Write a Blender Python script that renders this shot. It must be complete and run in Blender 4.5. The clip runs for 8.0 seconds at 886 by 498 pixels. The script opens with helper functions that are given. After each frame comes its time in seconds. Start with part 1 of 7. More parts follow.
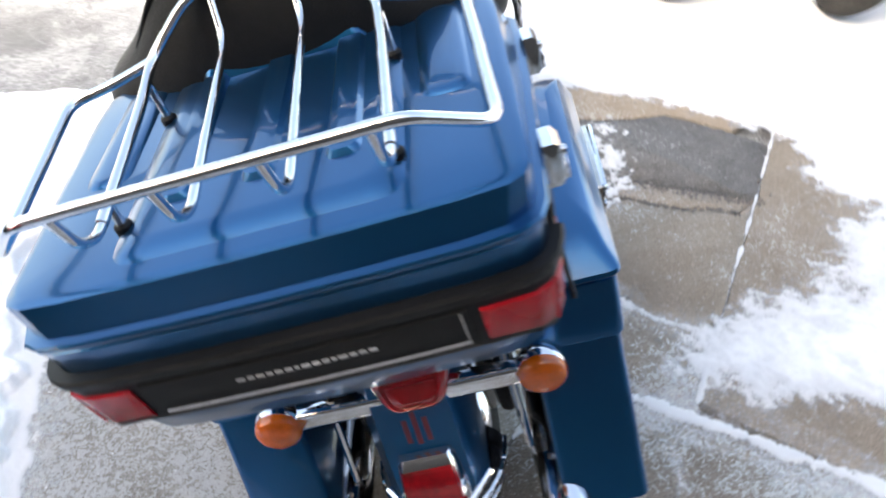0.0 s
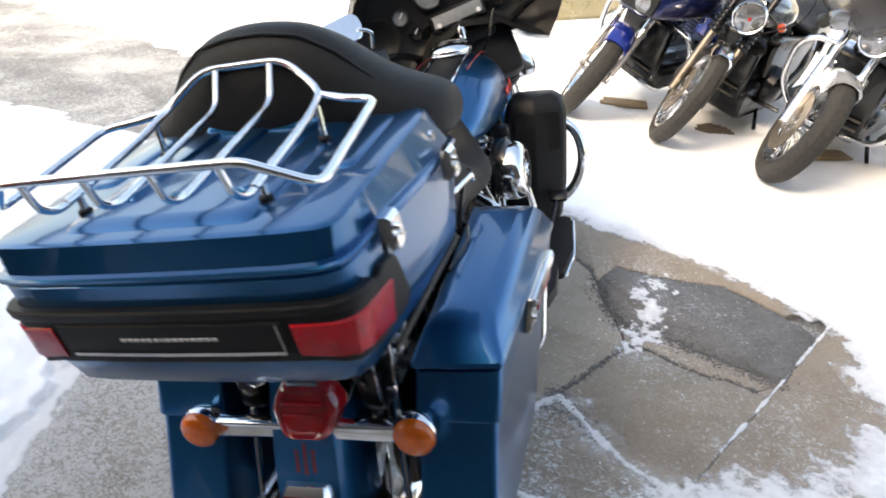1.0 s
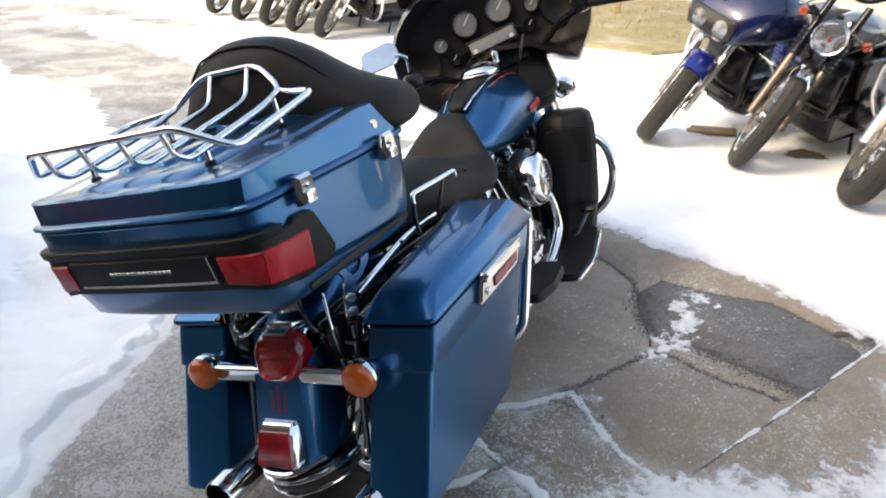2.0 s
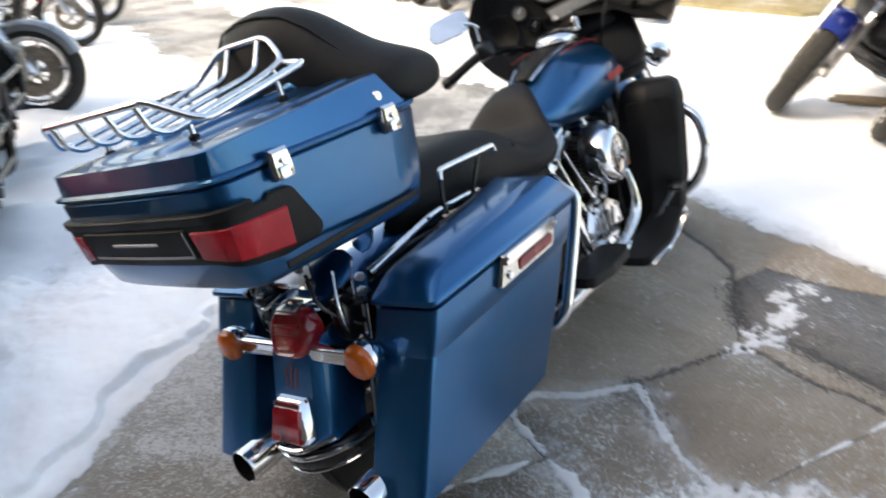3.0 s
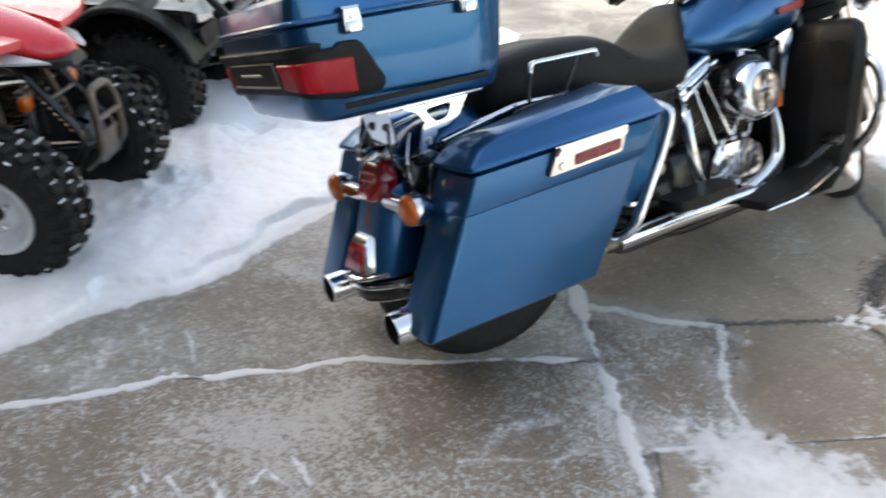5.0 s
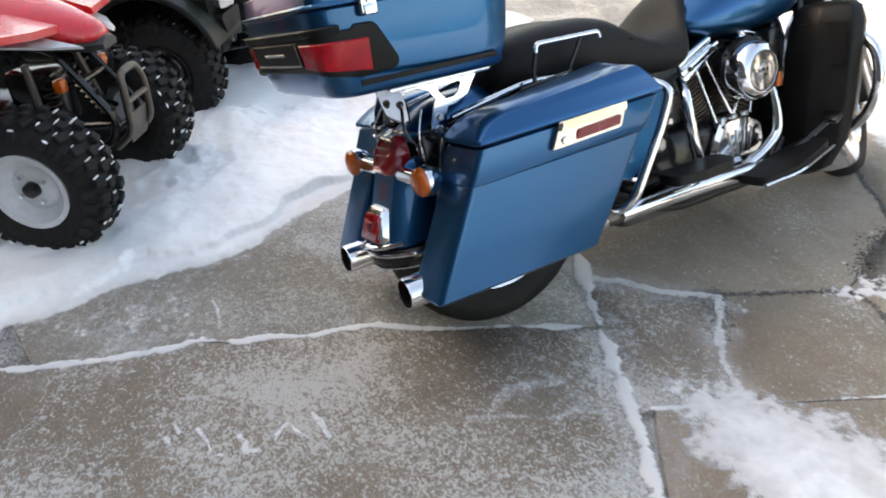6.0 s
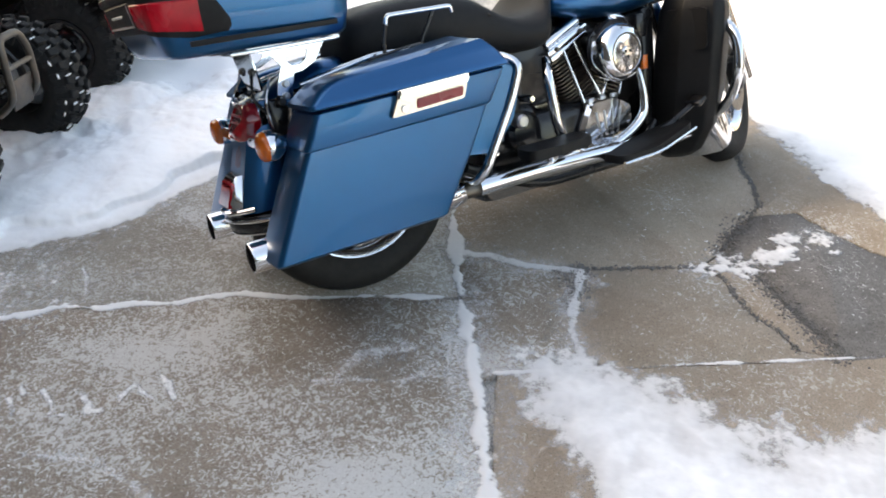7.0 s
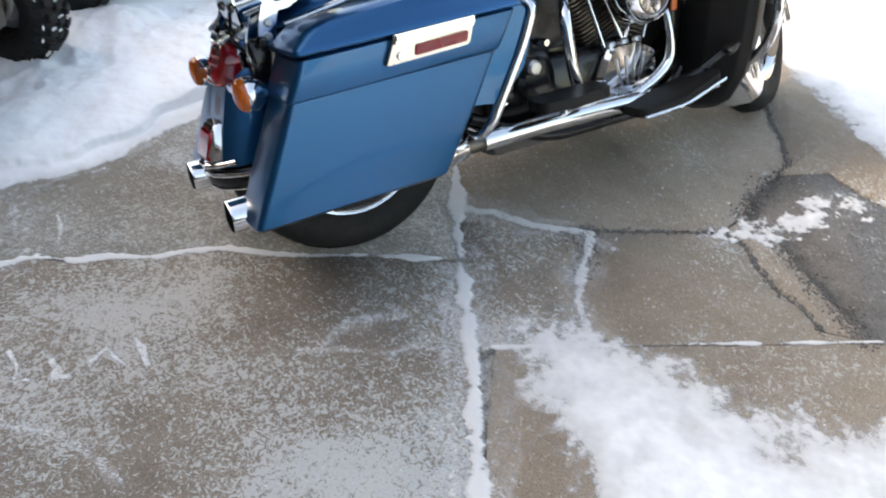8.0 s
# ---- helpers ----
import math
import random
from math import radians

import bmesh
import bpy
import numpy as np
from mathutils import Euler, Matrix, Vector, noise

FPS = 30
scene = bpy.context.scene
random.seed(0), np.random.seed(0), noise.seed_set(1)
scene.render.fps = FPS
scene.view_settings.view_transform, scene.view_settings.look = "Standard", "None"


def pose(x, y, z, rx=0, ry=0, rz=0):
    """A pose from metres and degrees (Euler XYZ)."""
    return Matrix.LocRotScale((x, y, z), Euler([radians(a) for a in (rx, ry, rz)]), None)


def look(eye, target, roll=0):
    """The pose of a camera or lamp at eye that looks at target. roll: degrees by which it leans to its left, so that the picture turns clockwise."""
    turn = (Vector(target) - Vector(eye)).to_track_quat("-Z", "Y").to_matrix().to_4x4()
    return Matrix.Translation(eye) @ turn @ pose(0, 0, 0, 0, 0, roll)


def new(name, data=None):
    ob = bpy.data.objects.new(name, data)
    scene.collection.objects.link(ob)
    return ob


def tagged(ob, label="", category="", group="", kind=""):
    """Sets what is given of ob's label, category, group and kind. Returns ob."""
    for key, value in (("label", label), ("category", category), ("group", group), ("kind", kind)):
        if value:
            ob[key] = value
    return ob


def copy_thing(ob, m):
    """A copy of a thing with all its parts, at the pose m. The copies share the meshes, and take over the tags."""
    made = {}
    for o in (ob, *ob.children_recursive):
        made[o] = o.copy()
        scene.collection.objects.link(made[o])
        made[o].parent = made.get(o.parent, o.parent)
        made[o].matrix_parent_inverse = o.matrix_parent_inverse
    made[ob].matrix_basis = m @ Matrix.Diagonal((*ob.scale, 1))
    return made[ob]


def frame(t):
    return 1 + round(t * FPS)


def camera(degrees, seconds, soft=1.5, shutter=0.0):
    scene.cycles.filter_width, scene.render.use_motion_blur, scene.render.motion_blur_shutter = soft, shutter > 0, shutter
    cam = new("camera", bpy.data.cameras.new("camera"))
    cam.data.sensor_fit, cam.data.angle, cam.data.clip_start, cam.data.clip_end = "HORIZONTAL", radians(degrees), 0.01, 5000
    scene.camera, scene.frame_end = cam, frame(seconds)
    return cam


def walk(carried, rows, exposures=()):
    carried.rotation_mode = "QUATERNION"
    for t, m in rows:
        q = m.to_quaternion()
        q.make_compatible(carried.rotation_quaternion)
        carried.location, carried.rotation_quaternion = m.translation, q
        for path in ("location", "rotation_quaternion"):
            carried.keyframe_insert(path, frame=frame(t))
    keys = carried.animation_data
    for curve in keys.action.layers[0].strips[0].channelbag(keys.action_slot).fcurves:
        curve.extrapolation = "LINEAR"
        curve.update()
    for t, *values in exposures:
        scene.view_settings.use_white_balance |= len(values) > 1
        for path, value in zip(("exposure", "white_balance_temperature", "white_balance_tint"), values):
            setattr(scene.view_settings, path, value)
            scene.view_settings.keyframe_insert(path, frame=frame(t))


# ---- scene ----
cam = camera(63.8, 8.0, soft=1.8, shutter=0.5)
PATH = [
    (0, (0.033, -0.684, 1.333), (0.084, 0.877, 0.083), -1.0),
    (0.5, (0.222, -0.849, 1.375), (0.037, 0.85, 0.336), 2.9),
    (0.8, (0.322, -0.851, 1.379), (-0.001, 0.89, 0.449), 5.0),
    (1, (0.393, -0.851, 1.379), (0.037, 0.868, 0.421), 5.3),
    (1.5, (0.626, -0.954, 1.37), (0.112, 0.769, 0.495), 3.0),
    (1.7, (0.713, -0.977, 1.37), (0.088, 0.725, 0.526), 2.0),
    (2.8, (0.927, -0.804, 1.346), (-0.016, 0.669, 0.376), -2.7),
    (3, (0.98, -0.765, 1.337), (-0.082, 0.656, 0.414), -3.4),
    (3.5, (1.114, -0.722, 1.332), (-0.208, 0.506, 0.468), -3.2),
    (4, (1.204, -0.809, 1.32), (0.001, 0.454, 0.341), -0.7),
    (4.5, (1.281, -0.78, 1.299), (-0.007, 0.328, 0.244), 2.0),
    (5, (1.4, -0.647, 1.287), (-0.054, 0.239, 0.238), -1.8),
    (5.2, (1.412, -0.644, 1.292), (-0.09, 0.151, 0.238), -4.0),
    (6.3, (1.57, -0.709, 1.309), (0.116, 0.15, 0.237), -2.1),
    (6.5, (1.618, -0.651, 1.294), (0.165, 0.229, 0.239), -2.2),
    (7, (1.728, -0.484, 1.263), (0.32, 0.43, 0.175), 0.1),
    (7.3, (1.7, -0.455, 1.262), (0.266, 0.433, 0.151), -0.1),
    (7.5, (1.649, -0.425, 1.266), (0.228, 0.412, 0.135), -0.7),
    (7.8, (1.61, -0.385, 1.252), (0.238, 0.448, 0.029), 1.1),
    (8, (1.59, -0.363, 1.246), (0.271, 0.467, -0.008), 1.3),
]
EXPOSURES = [(0.0, 2.40, 8300, 9), (1.5, 2.00, 8600, 9), (3.0, 1.93, 8600, 9), (4.5, 2.06, 9100, 9), (6.5, 2.13, 9250, 10), (8.0, 2.12, 9000, 9)]
walk(cam, [(t, look(eye, target, roll)) for t, eye, target, roll in PATH], EXPOSURES)

# ---- light: winter sun behind the camera; unseen blockers added there shade the near ground ----
SUN_ELEVATION, SUN_AZIMUTH = 36.0, 212.0  # azimuth clockwise from +y
world = bpy.data.worlds.new("winter_sky")
scene.world = world
world.use_nodes = True
wt = world.node_tree
sky = wt.nodes.new("ShaderNodeTexSky")
sky.sky_type = "NISHITA"
sky.sun_disc = False
sky.sun_elevation = radians(SUN_ELEVATION)
sky.sun_rotation = radians(SUN_AZIMUTH)
sky.dust_density = 2.5
wt.links.new(sky.outputs[0], wt.nodes["Background"].inputs[0])
wt.nodes["Background"].inputs[1].default_value = 0.15
lamp = bpy.data.lights.new("sun", "SUN")
lamp.energy, lamp.angle, lamp.color = 0.85, radians(15), (1.0, 0.975, 0.94)
sun = new("sun", lamp)
az, el = radians(SUN_AZIMUTH), radians(SUN_ELEVATION)
sun.matrix_world = look((8 * math.sin(az), 8 * math.cos(az), 8), (8 * math.sin(az) - math.sin(az) * math.cos(el), 8 * math.cos(az) - math.cos(az) * math.cos(el), 8 - math.sin(el)))


# ---- materials ----
def material(name, base, rough=0.5, metal=0.0, coat=0.0, var=0.12, scale=25.0, bump=0.0, bump_scale=200.0, second=None, rough_var=0.08, detail=6.0, sheen=0.0, trans=0.0, spec=0.5):
    """A principled surface with colour varied at two scales, roughness variation and fine relief."""
    m = bpy.data.materials.new(name)
    m.use_nodes = True
    t = m.node_tree
    b = t.nodes["Principled BSDF"]
    co = t.nodes.new("ShaderNodeTexCoord")
    n1 = t.nodes.new("ShaderNodeTexNoise")
    n1.inputs["Scale"].default_value, n1.inputs["Detail"].default_value = scale, detail
    n2 = t.nodes.new("ShaderNodeTexNoise")
    n2.inputs["Scale"].default_value, n2.inputs["Detail"].default_value = scale * 0.13, 3
    t.links.new(co.outputs["Object"], n1.inputs["Vector"])
    t.links.new(co.outputs["Object"], n2.inputs["Vector"])
    add = t.nodes.new("ShaderNodeMath")
    add.operation = "ADD"
    t.links.new(n1.outputs["Fac"], add.inputs[0])
    t.links.new(n2.outputs["Fac"], add.inputs[1])
    r = t.nodes.new("ShaderNodeMapRange")
    r.inputs["From Min"].default_value, r.inputs["From Max"].default_value = 0.65, 1.35
    t.links.new(add.outputs[0], r.inputs["Value"])
    mix = t.nodes.new("ShaderNodeMix")
    mix.data_type = "RGBA"
    lo = tuple(c * (1 - var) for c in base)
    hi = second or tuple(min(1, c * (1 + var)) for c in base)
    mix.inputs["A"].default_value, mix.inputs["B"].default_value = (*lo, 1), (*hi, 1)
    t.links.new(r.outputs[0], mix.inputs["Factor"])
    t.links.new(mix.outputs["Result"], b.inputs["Base Color"])
    rr = t.nodes.new("ShaderNodeMapRange")
    rr.inputs["From Min"].default_value, rr.inputs["From Max"].default_value = 0.3, 0.7
    rr.inputs["To Min"].default_value, rr.inputs["To Max"].default_value = max(0.02, rough - rough_var), min(1, rough + rough_var)
    t.links.new(n2.outputs["Fac"], rr.inputs["Value"])
    t.links.new(rr.outputs[0], b.inputs["Roughness"])
    b.inputs["Metallic"].default_value = metal
    b.inputs["Coat Weight"].default_value = coat
    b.inputs["Coat Roughness"].default_value = 0.04
    b.inputs["Sheen Weight"].default_value = sheen
    b.inputs["Transmission Weight"].default_value = trans
    b.inputs["Specular IOR Level"].default_value = spec
    if bump:
        n3 = t.nodes.new("ShaderNodeTexNoise")
        n3.inputs["Scale"].default_value, n3.inputs["Detail"].default_value = bump_scale, 4
        t.links.new(co.outputs["Object"], n3.inputs["Vector"])
        bp = t.nodes.new("ShaderNodeBump")
        bp.inputs["Strength"].default_value, bp.inputs["Distance"].default_value = bump, 0.003
        t.links.new(n3.outputs["Fac"], bp.inputs["Height"])
        t.links.new(bp.outputs[0], b.inputs["Normal"])
    return m


BLUE = material("metallic_blue_paint", (0.0, 0.092, 0.236), 0.31, 0.86, 0.65, 0.03, 12, rough_var=0.03, spec=0.5)
CHROME = material("chrome", (0.80, 0.81, 0.83), 0.08, 1.0, 0, 0.05, 40, rough_var=0.04)
ALU = material("cast_aluminium", (0.50, 0.50, 0.51), 0.30, 1.0, 0, 0.18, 60, 0.15, 300)
STEEL = material("dull_steel", (0.16, 0.155, 0.15), 0.45, 1.0, 0, 0.3, 50, 0.15, 200, second=(0.20, 0.165, 0.13))
BLACK = material("gloss_black", (0.008, 0.008, 0.009), 0.26, 0, 0.25, 0.3, 20, spec=0.35)
PLASTIC = material("black_plastic", (0.008, 0.008, 0.0085), 0.50, 0, 0, 0.25, 60, 0.12, 700, spec=0.22)
LEATHER = material("black_vinyl", (0.011, 0.011, 0.0115), 0.55, 0, 0, 0.25, 70, 0.35, 420, spec=0.22)
RUBBER = material("tyre_rubber", (0.010, 0.010, 0.010), 0.70, 0, 0, 0.35, 40, 0.4, 250, second=(0.022, 0.021, 0.020), spec=0.3)
DUSTY_RUBBER = material("dusty_tyre", (0.018, 0.017, 0.016), 0.85, 0, 0, 0.45, 45, 0.4, 250, second=(0.042, 0.039, 0.035))
SOOT = material("sooty_steel", (0.008, 0.008, 0.008), 0.9, 0, 0, 0.3, 60, spec=0.1)
RED_LENS = material("red_lens", (0.42, 0.004, 0.014), 0.28, 0, 0.10, 0.3, 45, 0.2, 90, spec=0.3)
DEEP_RED = material("deep_red_lens", (0.20, 0.002, 0.008), 0.12, 0, 1.0, 0.5, 30, 0.3, 60, second=(0.60, 0.008, 0.016), spec=0.5)
DARK_RED = material("dark_red_reflector", (0.24, 0.005, 0.014), 0.25, 0, 0.2, 0.2, 60)
AMBER = material("amber_lens", (0.56, 0.100, 0.006), 0.2, 0, 0.5, 0.25, 80, 0.3, 130)
DARK_AMBER = material("dark_amber_lens", (0.30, 0.045, 0.008), 0.2, 0, 0.5, 0.25, 80)
FADED_DECAL = material("faded_red_decal", (0.10, 0.012, 0.028), 0.35, 0, 0.6, 0.2, 60)
RED_DECAL = material("red_decal", (0.34, 0.03, 0.03), 0.35, 0, 0.6, 0.2, 60)
GREY_LETTER = material("grey_lettering", (0.50, 0.50, 0.51), 0.4, 0.5, 0, 0.2, 90)
GLASS = material("lamp_glass", (0.26, 0.27, 0.29), 0.14, 0.75, 0.5, 0.5, 70)
GAUGE = material("gauge_face", (0.16, 0.17, 0.18), 0.25, 0, 0.8, 0.3, 60)
SCREEN = material("radio_display", (0.22, 0.23, 0.24), 0.2, 0, 0.5, 0.15, 60)
NICKEL = material("satin_nickel", (0.62, 0.60, 0.55), 0.20, 1.0, 0, 0.10, 60, 0.05, 300)
MIRROR = material("mirror_back", (0.80, 0.81, 0.83), 0.12, 1.0, 0, 0.04, 30)
RED_PAINT = material("red_plastic", (0.72, 0.020, 0.030), 0.26, 0, 0.6, 0.12, 40)
WHITE_PLASTIC = material("white_plastic", (0.62, 0.62, 0.64), 0.4, 0, 0.3, 0.12, 40)
GREEN_PLASTIC = material("olive_plastic", (0.011, 0.013, 0.009), 0.5, 0, 0.05, 0.3, 14, second=(0.022, 0.025, 0.018), spec=0.3)
DUSTED = material("snow_dusted_plastic", (0.30, 0.32, 0.28), 0.6, 0, 0, 0.3, 7, 0.2, 120, second=(0.80, 0.82, 0.82))
GREY_PLASTIC = material("grey_plastic", (0.013, 0.014, 0.013), 0.48, 0, 0.1, 0.2, 30, 0.1, 400)
TAN_PLASTIC = material("tan_plastic", (0.050, 0.050, 0.042), 0.5, 0, 0.1, 0.3, 16, second=(0.095, 0.095, 0.085))
COBALT = material("cobalt_paint", (0.006, 0.020, 0.19), 0.25, 0.3, 0.6, 0.05, 15)
SILVER = material("silver_paint", (0.24, 0.25, 0.265), 0.28, 0.6, 0.9, 0.06, 12)
CHARCOAL = material("charcoal_paint", (0.055, 0.056, 0.062), 0.3, 0.4, 0.9, 0.15, 100)
MAROON = material("maroon_paint", (0.22, 0.008, 0.02), 0.28, 0.3, 0.6, 0.06, 12)
RUST_DISC = material("worn_brake_disc", (0.20, 0.135, 0.085), 0.5, 0.7, 0, 0.45, 60, second=(0.30, 0.27, 0.23))
POLISHED = material("polished_alloy", (0.74, 0.74, 0.75), 0.26, 1.0, 0, 0.12, 50, 0.05, 300)
PALE_SILVER = material("pale_silver_paint", (0.42, 0.43, 0.45), 0.26, 0.5, 0.9, 0.06, 12)
NAVY = material("navy_paint", (0.004, 0.009, 0.055), 0.22, 0.3, 0.8, 0.05, 15)
YELLOW = material("yellow_rubber", (0.62, 0.52, 0.03), 0.5, 0, 0, 0.15, 40)


def ground_material(name, a, b, c, rough, frost, bump=0.5):
    """Worn paving: two mixed tones, fine aggregate speckle, and frost that lies in the pits."""
    m = bpy.data.materials.new(name)
    m.use_nodes = True
    t = m.node_tree
    p = t.nodes["Principled BSDF"]
    co = t.nodes.new("ShaderNodeTexCoord")

    def noise_tex(scale, detail=6.0, rgh=0.6, dist=0.0):
        n = t.nodes.new("ShaderNodeTexNoise")
        n.inputs["Scale"].default_value, n.inputs["Detail"].default_value, n.inputs["Roughness"].default_value, n.inputs["Distortion"].default_value = scale, detail, rgh, dist
        t.links.new(co.outputs["Object"], n.inputs["Vector"])
        return n

    def mixed(fac, x, y):
        k = t.nodes.new("ShaderNodeMix")
        k.data_type = "RGBA"
        t.links.new(fac, k.inputs["Factor"])
        for src, key in ((x, "A"), (y, "B")):
            if isinstance(src, tuple):
                k.inputs[key].default_value = (*src, 1)
            else:
                t.links.new(src, k.inputs[key])
        return k.outputs["Result"]

    def ranged(src, lo, hi, to=1.0):
        r = t.nodes.new("ShaderNodeMapRange")
        r.inputs["From Min"].default_value, r.inputs["From Max"].default_value, r.inputs["To Max"].default_value = lo, hi, to
        t.links.new(src, r.inputs["Value"])
        return r.outputs[0]

    big, mid, fine, grit = noise_tex(1.6, 5), noise_tex(9, 7, 0.65), noise_tex(70, 5, 0.7), noise_tex(240, 3, 0.6)
    col = mixed(ranged(big.outputs["Fac"], 0.35, 0.65), a, b)
    col = mixed(ranged(mid.outputs["Fac"], 0.45, 0.70, 0.6), col, c)
    col = mixed(ranged(grit.outputs["Fac"], 0.53, 0.63, 0.85), col, tuple(v * 0.45 for v in a))
    col = mixed(ranged(fine.outputs["Fac"], 0.56, 0.68, 0.5), col, tuple(min(1, v * 1.7) for v in b))
    # frost: thin curled flecks of two sizes, denser where the broad noise is high, closing to a film in places
    def summed(x, k, y):
        n = t.nodes.new("ShaderNodeMath")
        n.operation = "MULTIPLY_ADD"
        t.links.new(x, n.inputs[0])
        n.inputs[1].default_value = k
        t.links.new(y, n.inputs[2])
        return n.outputs[0]

    patch = noise_tex(1.9, 4, 0.55, 0.5)
    curl = noise_tex(58, 5, 0.64, 1.6)
    small = noise_tex(175, 4, 0.65, 1.0)
    level_a = summed(patch.outputs["Fac"], 0.55, curl.outputs["Fac"])
    level_b = summed(patch.outputs["Fac"], 0.45, small.outputs["Fac"])
    col = mixed(ranged(level_a, 0.935 - frost, 0.965 - frost, 0.92), col, (0.50, 0.495, 0.48))
    col = mixed(ranged(level_b, 0.925 - frost, 0.965 - frost, 0.55), col, (0.56, 0.56, 0.55))
    col = mixed(ranged(patch.outputs["Fac"], 0.79 - frost, 0.96 - frost, 0.30), col, (0.50, 0.505, 0.52))
    # a few bright crumbs of salt and snow
    crumb = noise_tex(75, 2, 0.5, 0.3)
    col = mixed(ranged(crumb.outputs["Fac"], 0.715, 0.74, 0.85), col, (0.80, 0.80, 0.81))
    t.links.new(col, p.inputs["Base Color"])
    p.inputs["Roughness"].default_value = rough
    bp = t.nodes.new("ShaderNodeBump")
    bp.inputs["Strength"].default_value, bp.inputs["Distance"].default_value = bump, 0.004
    t.links.new(fine.outputs["Fac"], bp.inputs["Height"])
    bp2 = t.nodes.new("ShaderNodeBump")
    bp2.inputs["Strength"].default_value, bp2.inputs["Distance"].default_value = bump * 0.8, 0.002
    t.links.new(grit.outputs["Fac"], bp2.inputs["Height"])
    t.links.new(bp.outputs[0], bp2.inputs["Normal"])
    t.links.new(bp2.outputs[0], p.inputs["Normal"])
    return m


CONCRETE = ground_material("worn_concrete", (0.300, 0.250, 0.200), (0.350, 0.300, 0.248), (0.235, 0.186, 0.142), 0.85, 0.055)
FROSTED = ground_material("frosted_concrete", (0.225, 0.178, 0.140), (0.280, 0.232, 0.190), (0.170, 0.132, 0.102), 0.85, 0.145)
PALE = ground_material("pale_frosted_concrete", (0.295, 0.262, 0.222), (0.345, 0.315, 0.275), (0.205, 0.170, 0.138), 0.85, 0.135)
ASPHALT = ground_material("asphalt_patch", (0.150, 0.145, 0.138), (0.21, 0.203, 0.195), (0.10, 0.094, 0.088), 0.9, -0.01, 1.0)
LOT = ground_material("bare_lot", (0.195, 0.194, 0.190), (0.250, 0.249, 0.246), (0.150, 0.148, 0.143), 0.85, 0.15)
EARTH = ground_material("bare_earth", (0.20, 0.155, 0.11), (0.27, 0.215, 0.16), (0.13, 0.10, 0.07), 0.9, 0.02, 0.9)
GRASS = ground_material("winter_grass", (0.235, 0.20, 0.105), (0.28, 0.24, 0.14), (0.16, 0.13, 0.07), 0.95, 0.05, 0.9)
SNOW = material("snow", (0.93, 0.94, 0.955), 0.6, 0, 0, 0.02, 9, 0.30, 90, second=(0.975, 0.975, 0.98))


def thin_snow():
    """Snow that breaks up into flecks where it lies thin; the mesh carries its depth in metres."""
    m = SNOW.copy()
    m.name = "thin_snow"
    t = m.node_tree
    p = t.nodes["Principled BSDF"]
    out = [n for n in t.nodes if n.type == "OUTPUT_MATERIAL"][0]
    at = t.nodes.new("ShaderNodeAttribute")
    at.attribute_name = "depth"
    co = t.nodes.new("ShaderNodeTexCoord")
    total = at.outputs["Fac"]
    for scale, amp, detail in ((55, 0.0055, 6), (190, 0.0050, 4)):
        n = t.nodes.new("ShaderNodeTexNoise")
        n.inputs["Scale"].default_value, n.inputs["Detail"].default_value, n.inputs["Roughness"].default_value, n.inputs["Distortion"].default_value = scale, detail, 0.7, 0.7
        t.links.new(co.outputs["Object"], n.inputs["Vector"])
        sub = t.nodes.new("ShaderNodeMath")
        sub.operation = "SUBTRACT"
        t.links.new(n.outputs["Fac"], sub.inputs[0])
        sub.inputs[1].default_value = 0.5
        k = t.nodes.new("ShaderNodeMath")
        k.operation = "MULTIPLY_ADD"
        t.links.new(sub.outputs[0], k.inputs[0])
        k.inputs[1].default_value = amp
        t.links.new(total, k.inputs[2])
        total = k.outputs[0]
    cover = t.nodes.new("ShaderNodeMapRange")
    cover.interpolation_type = "SMOOTHSTEP"
    cover.inputs["From Min"].default_value, cover.inputs["From Max"].default_value = -0.0010, 0.0030
    t.links.new(total, cover.inputs["Value"])
    full = t.nodes.new("ShaderNodeMapRange")
    full.inputs["From Min"].default_value, full.inputs["From Max"].default_value = 0.0, 0.012
    full.inputs["To Min"].default_value, full.inputs["To Max"].default_value = 0.56, 1.0
    t.links.new(at.outputs["Fac"], full.inputs["Value"])
    mul = t.nodes.new("ShaderNodeMath")
    mul.operation = "MULTIPLY"
    t.links.new(cover.outputs[0], mul.inputs[0])
    t.links.new(full.outputs[0], mul.inputs[1])
    see = t.nodes.new("ShaderNodeBsdfTransparent")
    mix = t.nodes.new("ShaderNodeMixShader")
    t.links.new(mul.outputs[0], mix.inputs[0])
    t.links.new(see.outputs[0], mix.inputs[1])
    t.links.new(p.outputs[0], mix.inputs[2])
    t.links.new(mix.outputs[0], out.inputs["Surface"])
    return m


THIN_SNOW = thin_snow()
SIDING = material("painted_siding", (0.40, 0.37, 0.33), 0.6, 0, 0, 0.06, 6, 0.1, 60)
BRICK = material("plain_wall", (0.06, 0.048, 0.042), 0.8, 0, 0, 0.2, 5, 0.3, 40)
TIMBER = material("weathered_timber", (0.30, 0.21, 0.12), 0.75, 0, 0, 0.3, 30, 0.3, 120)


# ---- mesh helpers ----
def shade(bm, angle=38):
    bmesh.ops.recalc_face_normals(bm, faces=bm.faces)
    for f in bm.faces:
        f.smooth = True
    for e in bm.edges:
        e.smooth = len(e.link_faces) == 2 and e.calc_face_angle(0) < radians(angle)


